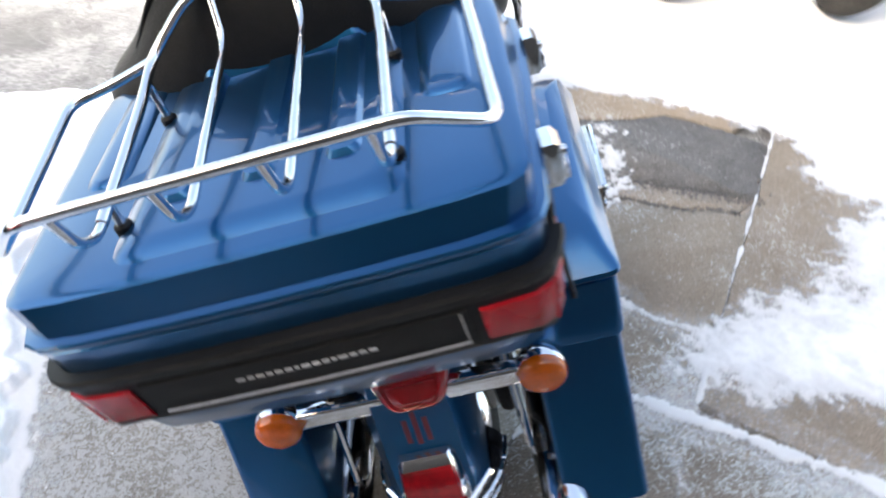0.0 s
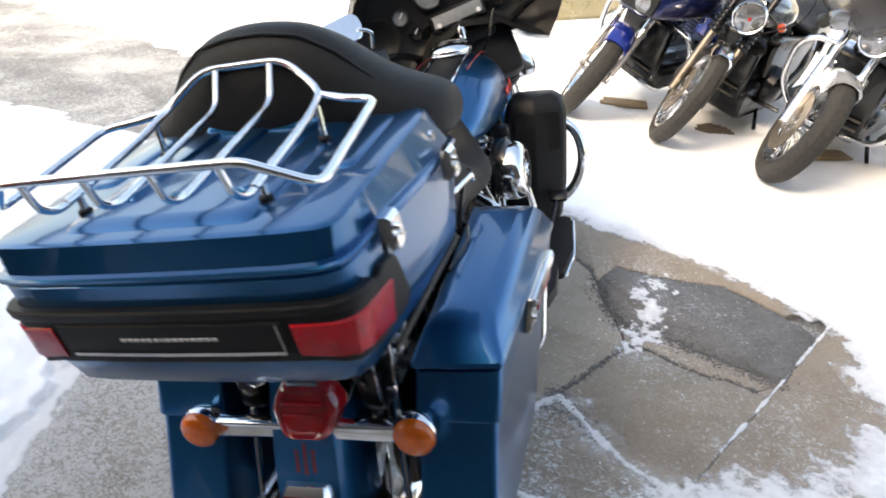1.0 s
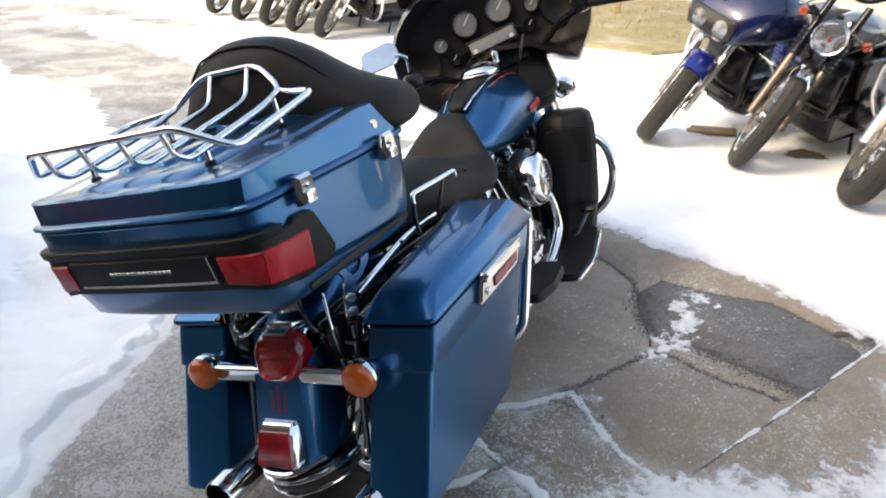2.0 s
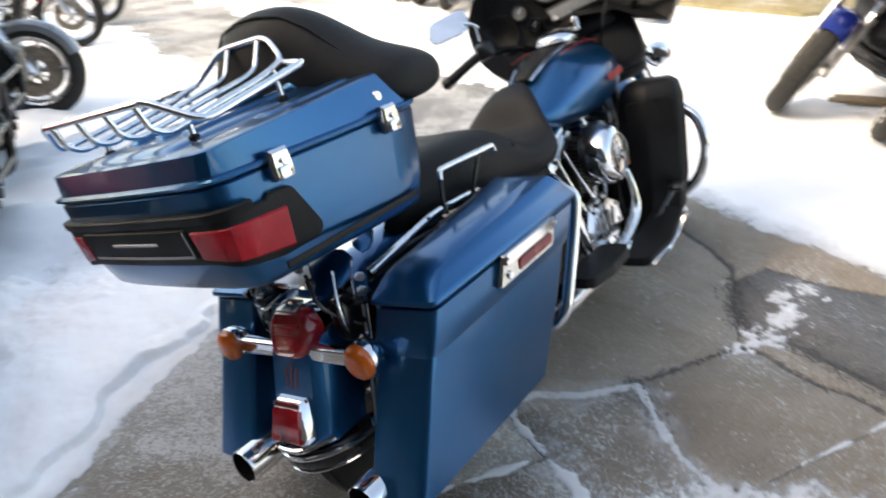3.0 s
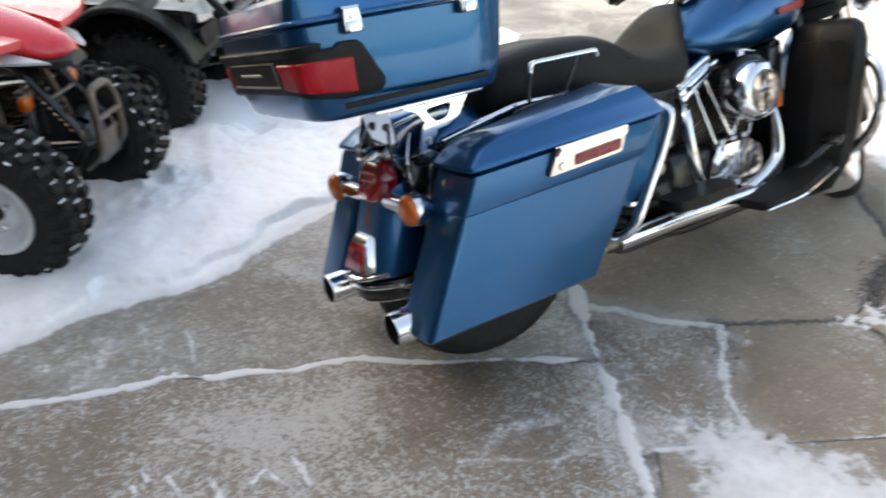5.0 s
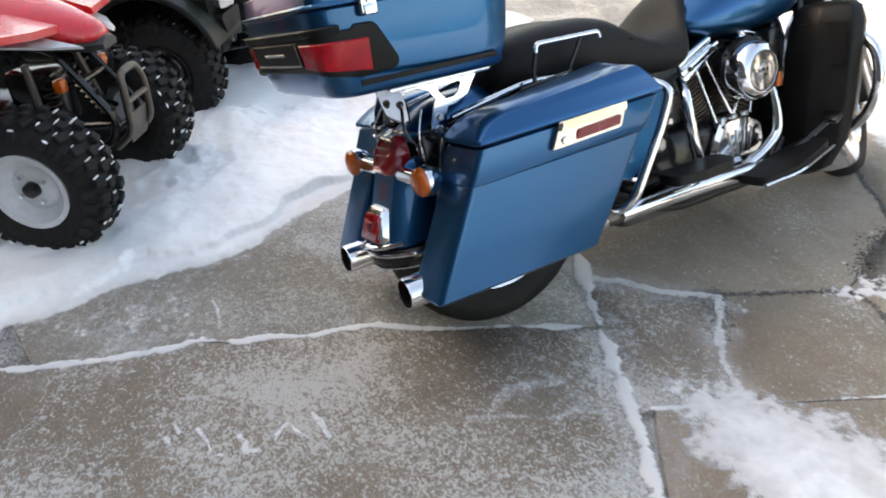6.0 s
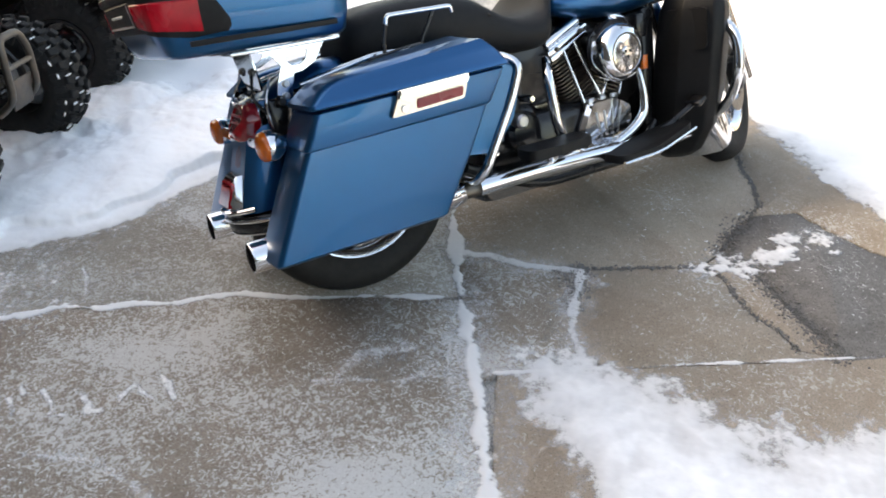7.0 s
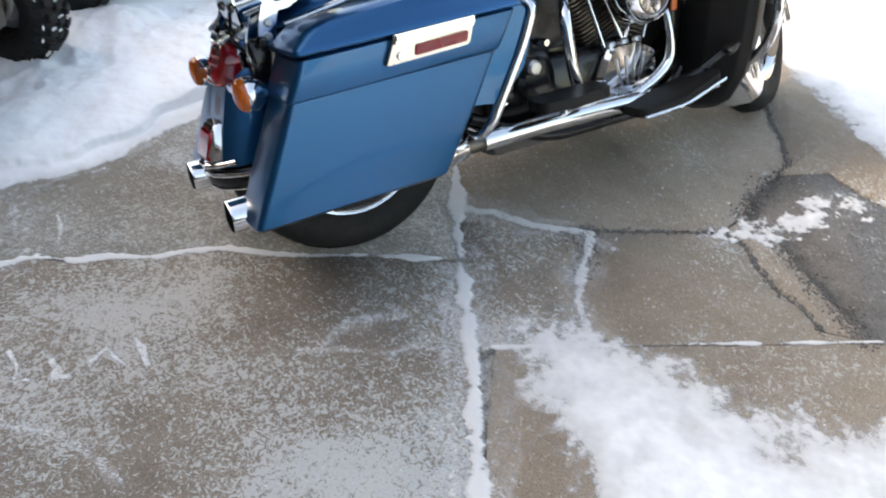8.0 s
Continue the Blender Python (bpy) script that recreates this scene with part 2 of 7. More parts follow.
def part(name, bm, mat, parent=None, label="", sub=0, angle=38):
    """Links a bmesh as one mesh object under a thing or under a part."""
    shade(bm, 80 if sub else angle)
    me = bpy.data.meshes.new(name)
    bm.to_mesh(me)
    bm.free()
    me.materials.append(mat)
    ob = new(name, me)
    if parent:
        ob.parent = parent
    if sub:
        s = ob.modifiers.new("round", "SUBSURF")
        s.levels = s.render_levels = sub
    return tagged(ob, label)


def thing(name, m, label, category, group=""):
    ob = new(name)
    ob.empty_display_size = 0.2
    ob.matrix_world = m
    return tagged(ob, label, category, group)


def join(*bms):
    out = bmesh.new()
    me = bpy.data.meshes.new("tmp")
    for b in bms:
        b.to_mesh(me)
        b.free()
        out.from_mesh(me)
    bpy.data.meshes.remove(me)
    return out


def loft(rings, closed=True, caps=True, last_only=False):
    """A skin over rings of equal length."""
    bm = bmesh.new()
    vs = [[bm.verts.new(p) for p in r] for r in rings]
    n = len(rings[0])
    for a, b in zip(vs, vs[1:]):
        for i in range(n if closed else n - 1):
            j = (i + 1) % n
            bm.faces.new((a[i], a[j], b[j], b[i]))
    if caps and closed:
        if not last_only:
            bm.faces.new(vs[0][::-1])
        bm.faces.new(vs[-1])
    return bm


def rounded(pts, r, n=4):
    """A 2D polygon with its corners rounded; r a number or one for each corner."""
    out = []
    k = len(pts)
    for i in range(k):
        p, a, b = Vector(pts[i]), Vector(pts[i - 1]), Vector(pts[(i + 1) % k])
        rad = r[i] if isinstance(r, (list, tuple)) else r
        if rad <= 0:
            out.append(tuple(p))
            continue
        da, db = (a - p).normalized(), (b - p).normalized()
        if da.length < 0.5 or db.length < 0.5:
            out.append(tuple(p))
            continue
        half = da.angle(db) / 2
        d = min(rad / math.tan(half), 0.48 * (a - p).length, 0.48 * (b - p).length)
        p0, p1 = p + da * d, p + db * d
        for s in range(n + 1):
            u = s / n
            out.append(tuple(p0 * (1 - u) ** 2 + p * 2 * u * (1 - u) + p1 * u * u))
    return out


def to3(p, axis, d):
    return {"x": (d, p[0], p[1]), "y": (p[0], d, p[1]), "z": (p[0], p[1], d)}[axis]


def prism(poly, axis, a, b, bev=0.0):
    """A polygon pulled along an axis, with eased edges."""
    if bev:
        c = Vector((sum(p[0] for p in poly) / len(poly), sum(p[1] for p in poly) / len(poly)))
        size = max((Vector(p) - c).length for p in poly)
        k = 1 - bev / size
        small = [tuple(c + (Vector(p) - c) * k) for p in poly]
        s = bev if b > a else -bev
        return loft([[to3(p, axis, a) for p in small], [to3(p, axis, a + s) for p in poly], [to3(p, axis, b - s) for p in poly], [to3(p, axis, b) for p in small]])
    return loft([[to3(p, axis, a) for p in poly], [to3(p, axis, b) for p in poly]])


def box(c, s, bev=0.004, rot=None, seg=2):
    bm = bmesh.new()
    bmesh.ops.create_cube(bm, size=1.0, matrix=Matrix.Diagonal((*s, 1)))
    if bev:
        bmesh.ops.bevel(bm, geom=list(bm.edges), offset=bev, segments=seg, affect="EDGES", profile=0.5)
    m = Matrix.Translation(c)
    if rot:
        m = m @ pose(0, 0, 0, *rot)
    bmesh.ops.transform(bm, matrix=m, verts=bm.verts)
    return bm


def filleted(path, fillet, n=4, closed=False):
    pts = [Vector(p) for p in path]
    out = []
    k = len(pts)
    for i, p in enumerate(pts):
        if not closed and i in (0, k - 1):
            out.append(p)
            continue
        a, b = pts[i - 1], pts[(i + 1) % k]
        da, db = (a - p), (b - p)
        d = min(fillet, 0.45 * da.length, 0.45 * db.length)
        p0, p1 = p + da.normalized() * d, p + db.normalized() * d
        for s in range(n + 1):
            u = s / n
            out.append(p0 * (1 - u) ** 2 + p * 2 * u * (1 - u) + p1 * u * u)
    return out


def tube(path, r, n=10, fillet=0.03, closed=False, radii=None):
    """A round bar along a path with bent corners."""
    pts = filleted(path, fillet, 4, closed) if fillet else [Vector(p) for p in path]
    k = len(pts)
    rings = []
    up = None
    for i, p in enumerate(pts):
        if closed:
            t = (pts[(i + 1) % k] - pts[i - 1]).normalized()
        else:
            t = (pts[min(i + 1, k - 1)] - pts[max(i - 1, 0)]).normalized()
        if up is None:
            up = t.orthogonal().normalized()
        up = (up - t * up.dot(t)).normalized()
        side = t.cross(up)
        rad = radii(i / (k - 1)) if radii else r
        rings.append([p + up * rad * math.cos(a) + side * rad * math.sin(a) for a in (2 * math.pi * j / n for j in range(n))])
    if closed:
        bm = loft(rings + [rings[0]], caps=False)
        bmesh.ops.remove_doubles(bm, verts=bm.verts, dist=1e-6)
        return bm
    return loft(rings)


def lathe(profile, c, axis="x", n=32):
    """Turns a profile of (radius, along) round an axis through c."""
    rings = []
    for r, h in profile:
        ring = []
        for j in range(n):
            a = 2 * math.pi * j / n
            u, v = r * math.cos(a), r * math.sin(a)
            ring.append({"x": (c[0] + h, c[1] + u, c[2] + v), "y": (c[0] + u, c[1] + h, c[2] + v), "z": (c[0] + u, c[1] + v, c[2] + h)}[axis])
        rings.append(ring)
    bm = loft(rings, caps=False)
    bmesh.ops.remove_doubles(bm, verts=bm.verts, dist=1e-6)
    return bm


def ball(c, s, n=16):
    bm = bmesh.new()
    bmesh.ops.create_uvsphere(bm, u_segments=n, v_segments=n // 2 + 2, radius=1.0, matrix=Matrix.Translation(c) @ Matrix.Diagonal((*s, 1)))
    return bm


def turned(bm, m):
    bmesh.ops.transform(bm, matrix=m, verts=bm.verts)
    return bm


def mirrored(bm):
    bmesh.ops.scale(bm, vec=(-1, 1, 1), verts=bm.verts)
    bmesh.ops.reverse_faces(bm, faces=bm.faces)
    return bm


# ---- ground, paving and snow ----
def sheet(x0, y0, x1, y1, z, step):
    nx, ny = max(1, round((x1 - x0) / step)), max(1, round((y1 - y0) / step))
    bm = bmesh.new()
    g = [[bm.verts.new((x0 + (x1 - x0) * i / nx, y0 + (y1 - y0) * j / ny, z)) for i in range(nx + 1)] for j in range(ny + 1)]
    for j in range(ny):
        for i in range(nx):
            bm.faces.new((g[j][i], g[j][i + 1], g[j + 1][i + 1], g[j + 1][i]))
    return bm


ground = tagged(part("ground", sheet(-400, -400, 400, 400, -0.03, 200), LOT), "bare grey-brown lot pavement under the snow", "ground", kind="structure")

JOINT = [(-1.55, 1.75), (-0.053, 0.711), (0.346, 0.473), (0.625, 0.328), (0.97, 0.125), (3.2, -1.40)]
LONG_CRACK = [(0.34, 0.472), (0.20, 0.27), (0.115, 0.12), (0.05, 0.025), (-0.025, -0.06), (-0.066, -0.15), (-0.08, -0.23), (-0.145, -0.335), (-0.18, -0.43), (-0.245, -0.515), (-0.258, -0.60), (-0.30, -0.74), (-0.39, -0.95), (-1.2, -2.4)]
CROSS_JOINT = [(0.66, 0.37), (0.81, 0.64), (1.03, 1.03), (1.115, 1.18), (1.50, 1.88)]
CURVED_CRACK = [(0.13, 0.60), (0.22, 0.69), (0.30, 0.73), (0.385, 0.82), (0.43, 0.875), (0.50, 0.80), (0.55, 0.73), (0.63, 0.655), (0.74, 0.60)]
SHORT_CRACK = [(-0.42, -0.43), (-0.36, -0.43), (-0.27, -0.45)]
DARK_CRACK_A = [(0.43, 0.88), (0.51, 1.02), (0.56, 1.10), (0.62, 1.20)]
DARK_CRACK_B = [(0.62, 1.21), (0.70, 1.21), (0.80, 1.155), (0.88, 1.13), (0.96, 1.13), (1.03, 1.10)]
DARK_CRACK_C = [(0.10, 2.04), (0.16, 1.97), (0.24, 1.89), (0.35, 1.81), (0.47, 1.69), (0.50, 1.60)]

pavement = tagged(new("pavement"), "worn frosted concrete slabs with snow-filled joints", "pavement", kind="structure")


def fractal(X, Y, size, seed, octaves=4, rough=0.55):
    """Smooth value noise on a plane, about -1 to 1."""
    out, amp, tot = np.zeros(X.shape), 1.0, 0.0
    for o in range(octaves):
        rng = np.random.RandomState(seed * 17 + o)
        tab = rng.rand(256, 256)
        u, v = X / size + 61.3 + o * 7.1, Y / size + 47.9 + o * 3.7
        i, j = np.floor(u).astype(int), np.floor(v).astype(int)
        fu, fv = u - i, v - j
        fu, fv = fu * fu * (3 - 2 * fu), fv * fv * (3 - 2 * fv)
        a, b, c, d = tab[i % 256, j % 256], tab[(i + 1) % 256, j % 256], tab[i % 256, (j + 1) % 256], tab[(i + 1) % 256, (j + 1) % 256]
        out += amp * ((a * (1 - fu) + b * fu) * (1 - fv) + (c * (1 - fu) + d * fu) * fv)
        tot += amp
        amp *= rough
        size *= 0.5
    return out / tot * 2 - 1


def ragged(poly, amp=0.007, step=0.012):
    """The outline broken up as old concrete breaks; neighbours that share an edge break alike."""
    pts = []
    for (x0, y0), (x1, y1) in zip(poly, poly[1:] + poly[:1]):
        n = max(1, min(110, int(math.hypot(x1 - x0, y1 - y0) / step)))
        pts += [(x0 + (x1 - x0) * i / n, y0 + (y1 - y0) * i / n) for i in range(n)]
    P = np.array(pts)
    dx = fractal(P[:, 0], P[:, 1], 0.09, 41, 4, 0.72) * amp
    dy = fractal(P[:, 0], P[:, 1], 0.09, 43, 4, 0.72) * amp
    return [(float(a), float(b)) for a, b in zip(P[:, 0] + dx, P[:, 1] + dy)]


def slab(poly, mat=CONCRETE, top=0.0, name="slab", label="", gap=0.004):
    poly = ragged(poly, 0.026 if mat == ASPHALT else 0.009)
    ring = []
    n = len(poly)
    area = sum(poly[i - 1][0] * poly[i][1] - poly[i][0] * poly[i - 1][1] for i in range(n))
    sgn = 1 if area > 0 else -1
    for i in range(n):
        p, a, b = Vector(poly[i]), Vector(poly[i - 1]), Vector(poly[(i + 1) % n])
        e = ((p - a).normalized() + (b - p).normalized())
        e = e.normalized() if e.length > 1e-6 else (b - p).normalized()
        nrm = Vector((-e.y, e.x)) * sgn
        ring.append((p, nrm))

    def level(d, z):
        return [(*(p + nrm * d), z) for p, nrm in ring]

    bm = loft([level(gap, -0.029), level(gap, top - 0.003), level(gap + 0.002, top)])
    return part(name, bm, mat, pavement, label, angle=60)


slab([(0.60, 1.32), (0.64, 1.30), (0.74, 1.305), (0.90, 1.245), (0.99, 1.215), (1.115, 1.18), (1.03, 1.10), *DARK_CRACK_B[::-1][1:]], gap=0.0015)

slab([*LONG_CRACK[::-1][1:], JOINT[1], JOINT[0], (-2.6, 0.6), (-2.2, -1.2)], PALE)
slab([JOINT[2], JOINT[3], JOINT[4], JOINT[5], (2.2, -3.4), (0.4, -3.8), (-1.2, -2.4), *LONG_CRACK[::-1][1:-1]], FROSTED)
slab([CROSS_JOINT[0], CROSS_JOINT[1], CROSS_JOINT[2], CROSS_JOINT[3], CROSS_JOINT[4], (3.9, 0.6), JOINT[5], JOINT[4]])
slab([JOINT[2], *CURVED_CRACK[0:1], *CURVED_CRACK[1:-1], CURVED_CRACK[-1], (0.66, 0.37), (0.66, 0.335)], FROSTED, gap=0.003)
slab([*CURVED_CRACK[::-1][0:5], *DARK_CRACK_A[1:], *DARK_CRACK_B[1:], CROSS_JOINT[3], CROSS_JOINT[2], CROSS_JOINT[1]], gap=0.0015)
slab([CURVED_CRACK[0], JOINT[1], JOINT[0], (-0.6, 3.0), DARK_CRACK_C[0], *DARK_CRACK_C[1:], (0.53, 1.47), (0.60, 1.30), *DARK_CRACK_A[::-1], *CURVED_CRACK[::-1][5:-1]], gap=0.002)
slab([DARK_CRACK_C[0], (-0.6, 3.0), (1.2, 3.0), (1.52, 1.90), (1.20, 1.62), (0.99, 1.76), (0.80, 1.74), (0.57, 1.76), *DARK_CRACK_C[::-1][0:2], *DARK_CRACK_C[::-1][2:-1]], gap=0.0025)
slab([(0.53, 1.47), DARK_CRACK_C[-1], (0.48, 1.70), (0.57, 1.76), (0.80, 1.74), (0.99, 1.76), (1.20, 1.62), (1.30, 1.52), (1.115, 1.18), (0.99, 1.215), (0.90, 1.245), (0.74, 1.305), (0.64, 1.30), (0.60, 1.32)], ASPHALT, -0.006, "asphalt_patch", "dark rough asphalt patch in the concrete", 0.0)


def seg_distance(X, Y, line):
    d = np.full(X.shape, 1e9)
    for (x0, y0), (x1, y1) in zip(line, line[1:]):
        dx, dy = x1 - x0, y1 - y0
        u = np.clip(((X - x0) * dx + (Y - y0) * dy) / (dx * dx + dy * dy), 0, 1)
        d = np.minimum(d, np.hypot(X - x0 - u * dx, Y - y0 - u * dy))
    return d


def inside(X, Y, poly):
    r = np.zeros(X.shape, bool)
    for (x0, y0), (x1, y1) in zip(poly, poly[1:] + poly[:1]):
        if y0 == y1:
            continue
        r ^= ((Y < y0) != (Y < y1)) & (X < (x1 - x0) * (Y - y0) / (y1 - y0) + x0)
    return r


def signed(X, Y, poly):
    """Distance to an outline, positive inside."""
    d = seg_distance(X, Y, poly + poly[:1])
    return np.where(inside(X, Y, poly), d, -d)


CLEARED = [(-0.58, -2.45), (-0.62, -0.72), (-0.64, -0.36), (-0.70, -0.17), (-0.77, 0.05), (-0.83, 0.24), (-0.90, 0.42), (-0.95, 0.60), (-1.0, 1.0), (-0.95, 1.6), (-0.75, 2.15), (-0.45, 2.38), (-0.14, 2.37),
           (0.06, 2.26), (0.25, 2.16), (0.57, 2.02), (0.82, 1.87), (1.10, 1.73), (1.29, 1.56), (1.27, 1.33), (1.30, 1.19), (1.44, 1.09), (1.70, 1.02), (2.15, 0.85), (2.45, 0.30), (2.62, -0.6), (2.66, -2.45)]
DRIFT = [(0.66, 0.46), (0.74, 0.60), (0.87, 0.64), (1.02, 0.68), (1.16, 0.74), (1.30, 0.98), (1.5, 1.12), (2.2, 0.95), (2.3, 0.35), (1.9, 0.08), (1.5, 0.15), (1.08, 0.30), (0.875, 0.405), (0.74, 0.425)]
STREAK = [(0.624, 1.16), (0.627, 1.30), (0.655, 1.46), (0.635, 1.66), (0.72, 1.73), (0.79, 1.66), (0.735, 1.55), (0.74, 1.36), (0.735, 1.28), (0.69, 1.22)]
TREAD_MARKS = [[(0.045, -0.66), (0.085, -0.655)], [(0.085, -0.69), (0.115, -0.687), (0.15, -0.69)], [(0.097, -0.616), (0.163, -0.602), (0.204, -0.615), (0.214, -0.585)], [(0.137, -0.548), (0.2, -0.527), (0.236, -0.535), (0.255, -0.50)], [(0.262, -0.478), (0.225, -0.455), (0.20, -0.416), (0.235, -0.41), (0.275, -0.392)], [(0.205, -0.352), (0.252, -0.345), (0.303, -0.351)]]
SMEARS = [[(0.36, 0.44), (0.46, 0.36), (0.576, 0.282), (0.703, 0.22), (0.862, 0.135), (1.0, 0.04)], [(0.435, -0.03), (0.495, 0.073), (0.558, 0.16), (0.56, 0.253)], [(0.295, -0.68), (0.40, -0.55), (0.58, -0.47)], [(0.45, 0.02), (0.40, 0.12), (0.46, 0.24)]]
BARE_PATH = [(-9.5, 6.6), (-6.2, 5.0), (-3.4, 4.2), (-2.0, 3.55), (-1.15, 3.05), (-1.3, 2.35), (-2.2, 2.25), (-3.3, 2.5), (-4.4, 3.2), (-6.2, 3.7), (-9.8, 5.4)]
BARE_FAR = [(-7.6, 4.6, 1.0, 0.5), (-8.4, 6.6, 1.6, 0.5), (-6.4, 6.3, 0.9, 0.35), (-10.5, 8.5, 2.2, 0.8), (0.56, 4.15, 0.34, 0.16), (1.12, 3.92, 0.34, 0.20), (1.74, 3.68, 0.30, 0.16)]


def snow_depth(X, Y):
    """Snow over the paving, in metres; below zero there is none."""
    wob = fractal(X, Y, 0.35, 3, 5) * 0.075 + fractal(X, Y, 0.07, 4, 3, 0.6) * 0.026
    d = -signed(X, Y, CLEARED) + wob
    lumps = fractal(X, Y, 0.42, 7, 3, 0.42)
    fine = fractal(X, Y, 0.09, 8, 4, 0.6)
    left = np.clip((-0.35 - X) / 0.5, 0, 1) * np.clip((2.4 - Y) / 0.8, 0, 1)
    high = 0.024 + 0.055 * left
    # on the left a flat icy crust runs out first, and the bank stands on it with a low broken step
    step = np.clip((d - 0.08 - 0.09 * fractal(X, Y, 0.20, 51, 3, 0.5)) / 0.026, 0, 1)
    step = step * step * (3 - 2 * step)
    soft = high * (1 - np.exp(-np.clip(d, 0, None) / 0.11))
    crust = 0.007 * np.clip(d / 0.02, 0, 1) + step * (0.022 + 0.055 * (1 - np.exp(-np.clip(d - 0.1, 0, None) / 0.16)))
    pits = np.clip(fractal(X, Y, 0.13, 53, 2, 0.4) - 0.25, 0, 1)
    rough_left = 0.070 * lumps + 0.040 * fractal(X, Y, 0.17, 9, 3, 0.5) - 0.050 * pits + 0.009 * fine
    bank = soft * (1 - left) + crust * left + np.clip(d * 1.6, 0, 1.0) * (0.012 * lumps * (1 - left) + left * step * rough_left) + np.clip(d / 0.08, 0, 1) * 0.003 * fine - 0.003
    bank = np.where(d < 0, d * 0.06 - 0.003, np.maximum(bank, np.clip(d, 0, 0.1) * 0.1))
    speck = fractal(X, Y, 0.045, 31, 4, 0.8) + 0.5 * fractal(X * 0.8 + Y * 0.6, Y * 0.35 - X * 0.45, 0.03, 33, 3, 0.7)
    # the right-hand edge thins out in flecks
    thin = np.clip((X - 0.0) / 0.3, 0, 1)
    bank = np.where((d > 0) & (d < 0.22), bank * (1 - thin * 0.65 * (1 - d / 0.22)) - thin * 0.010 * np.clip(-speck + 0.1, 0, 1) * (1 - np.clip(d, 0, 0.22) / 0.22), bank)
    bank = np.where((d > -0.20) & (d <= 0.0) & (thin > 0.02), np.maximum(bank, thin * (d * 0.035 + 0.009 * speck - 0.0035)), bank)
    bank = np.where((d > -0.5) & (d <= 0.0) & (thin < 0.5), np.maximum(bank, d * 0.016 + 0.0030 * speck - 0.0002), bank)
    for cx, cy, rx, ry in ((-0.42, -0.66, 0.34, 0.46), (0.44, 0.20, 0.10, 0.20), (0.53, 0.30, 0.09, 0.12)):
        frost = 1 - np.hypot((X - cx) / rx, (Y - cy) / ry)
        bank = np.maximum(bank, np.clip(frost, -1, 1) * 0.003 - 0.0022 + 0.0026 * speck)
    for poly, h, w in ((DRIFT, 0.0105, 0.10), (STREAK, 0.004, 0.03)):
        q = signed(X, Y, poly) + fractal(X, Y, 0.14, 11, 4, 0.6) * w
        low = np.clip((q + 0.055) * 0.045 if h > 0.005 else q * 0.08 + 0.001, -0.02, h) + (0.0040 if h > 0.005 else 0.0085) * speck + np.clip(q, 0, 0.2) * 0.015 * fine
        bank = np.maximum(bank, low)
    for line, w, h in ((JOINT, 0.0185, 0.0085), (LONG_CRACK, 0.0130, 0.0075), (CROSS_JOINT, 0.0065, 0.0060), (CURVED_CRACK, 0.014, 0.0042), (SHORT_CRACK, 0.005, 0.003), *((k, 0.0095, 0.0036) for k in TREAD_MARKS), (JOINT[2:], 0.07, 0.0005), (CURVED_CRACK, 0.05, 0.0005), *((k, 0.014, 0.0012) for k in SMEARS)):
        ww = w * (1.0 + 1.7 * fractal(X, Y, 0.09, 13, 5, 0.72))
        bank = np.maximum(bank, np.minimum((ww - seg_distance(X, Y, line) - 0.006 * np.clip(fine, 0, 1)) * 0.32 * (h / 0.003), 0.65 * h + 0.0012 * fine))
    bare = np.maximum(signed(X, Y, BARE_PATH) + 0.12 + fractal(X, Y, 0.7, 21, 5, 0.62) * 0.32, -9)
    for cx, cy, a, b in BARE_FAR:
        bare = np.maximum(bare, (1 - np.hypot((X - cx) / a, (Y - cy) / b)) * b + fractal(X, Y, 0.5, 22, 4) * 0.25)
    # snow left out behind the camera, out of view, to darken rear reflections
    bank = np.where(Y < -1.25 + 0.12 * fractal(X, Y, 0.6, 61, 4), np.minimum(bank, -0.03), bank)
    return np.where((bare > -0.1) & (signed(X, Y, CLEARED) < -0.03), np.minimum(bank, -bare * 0.12 - 0.012), bank)


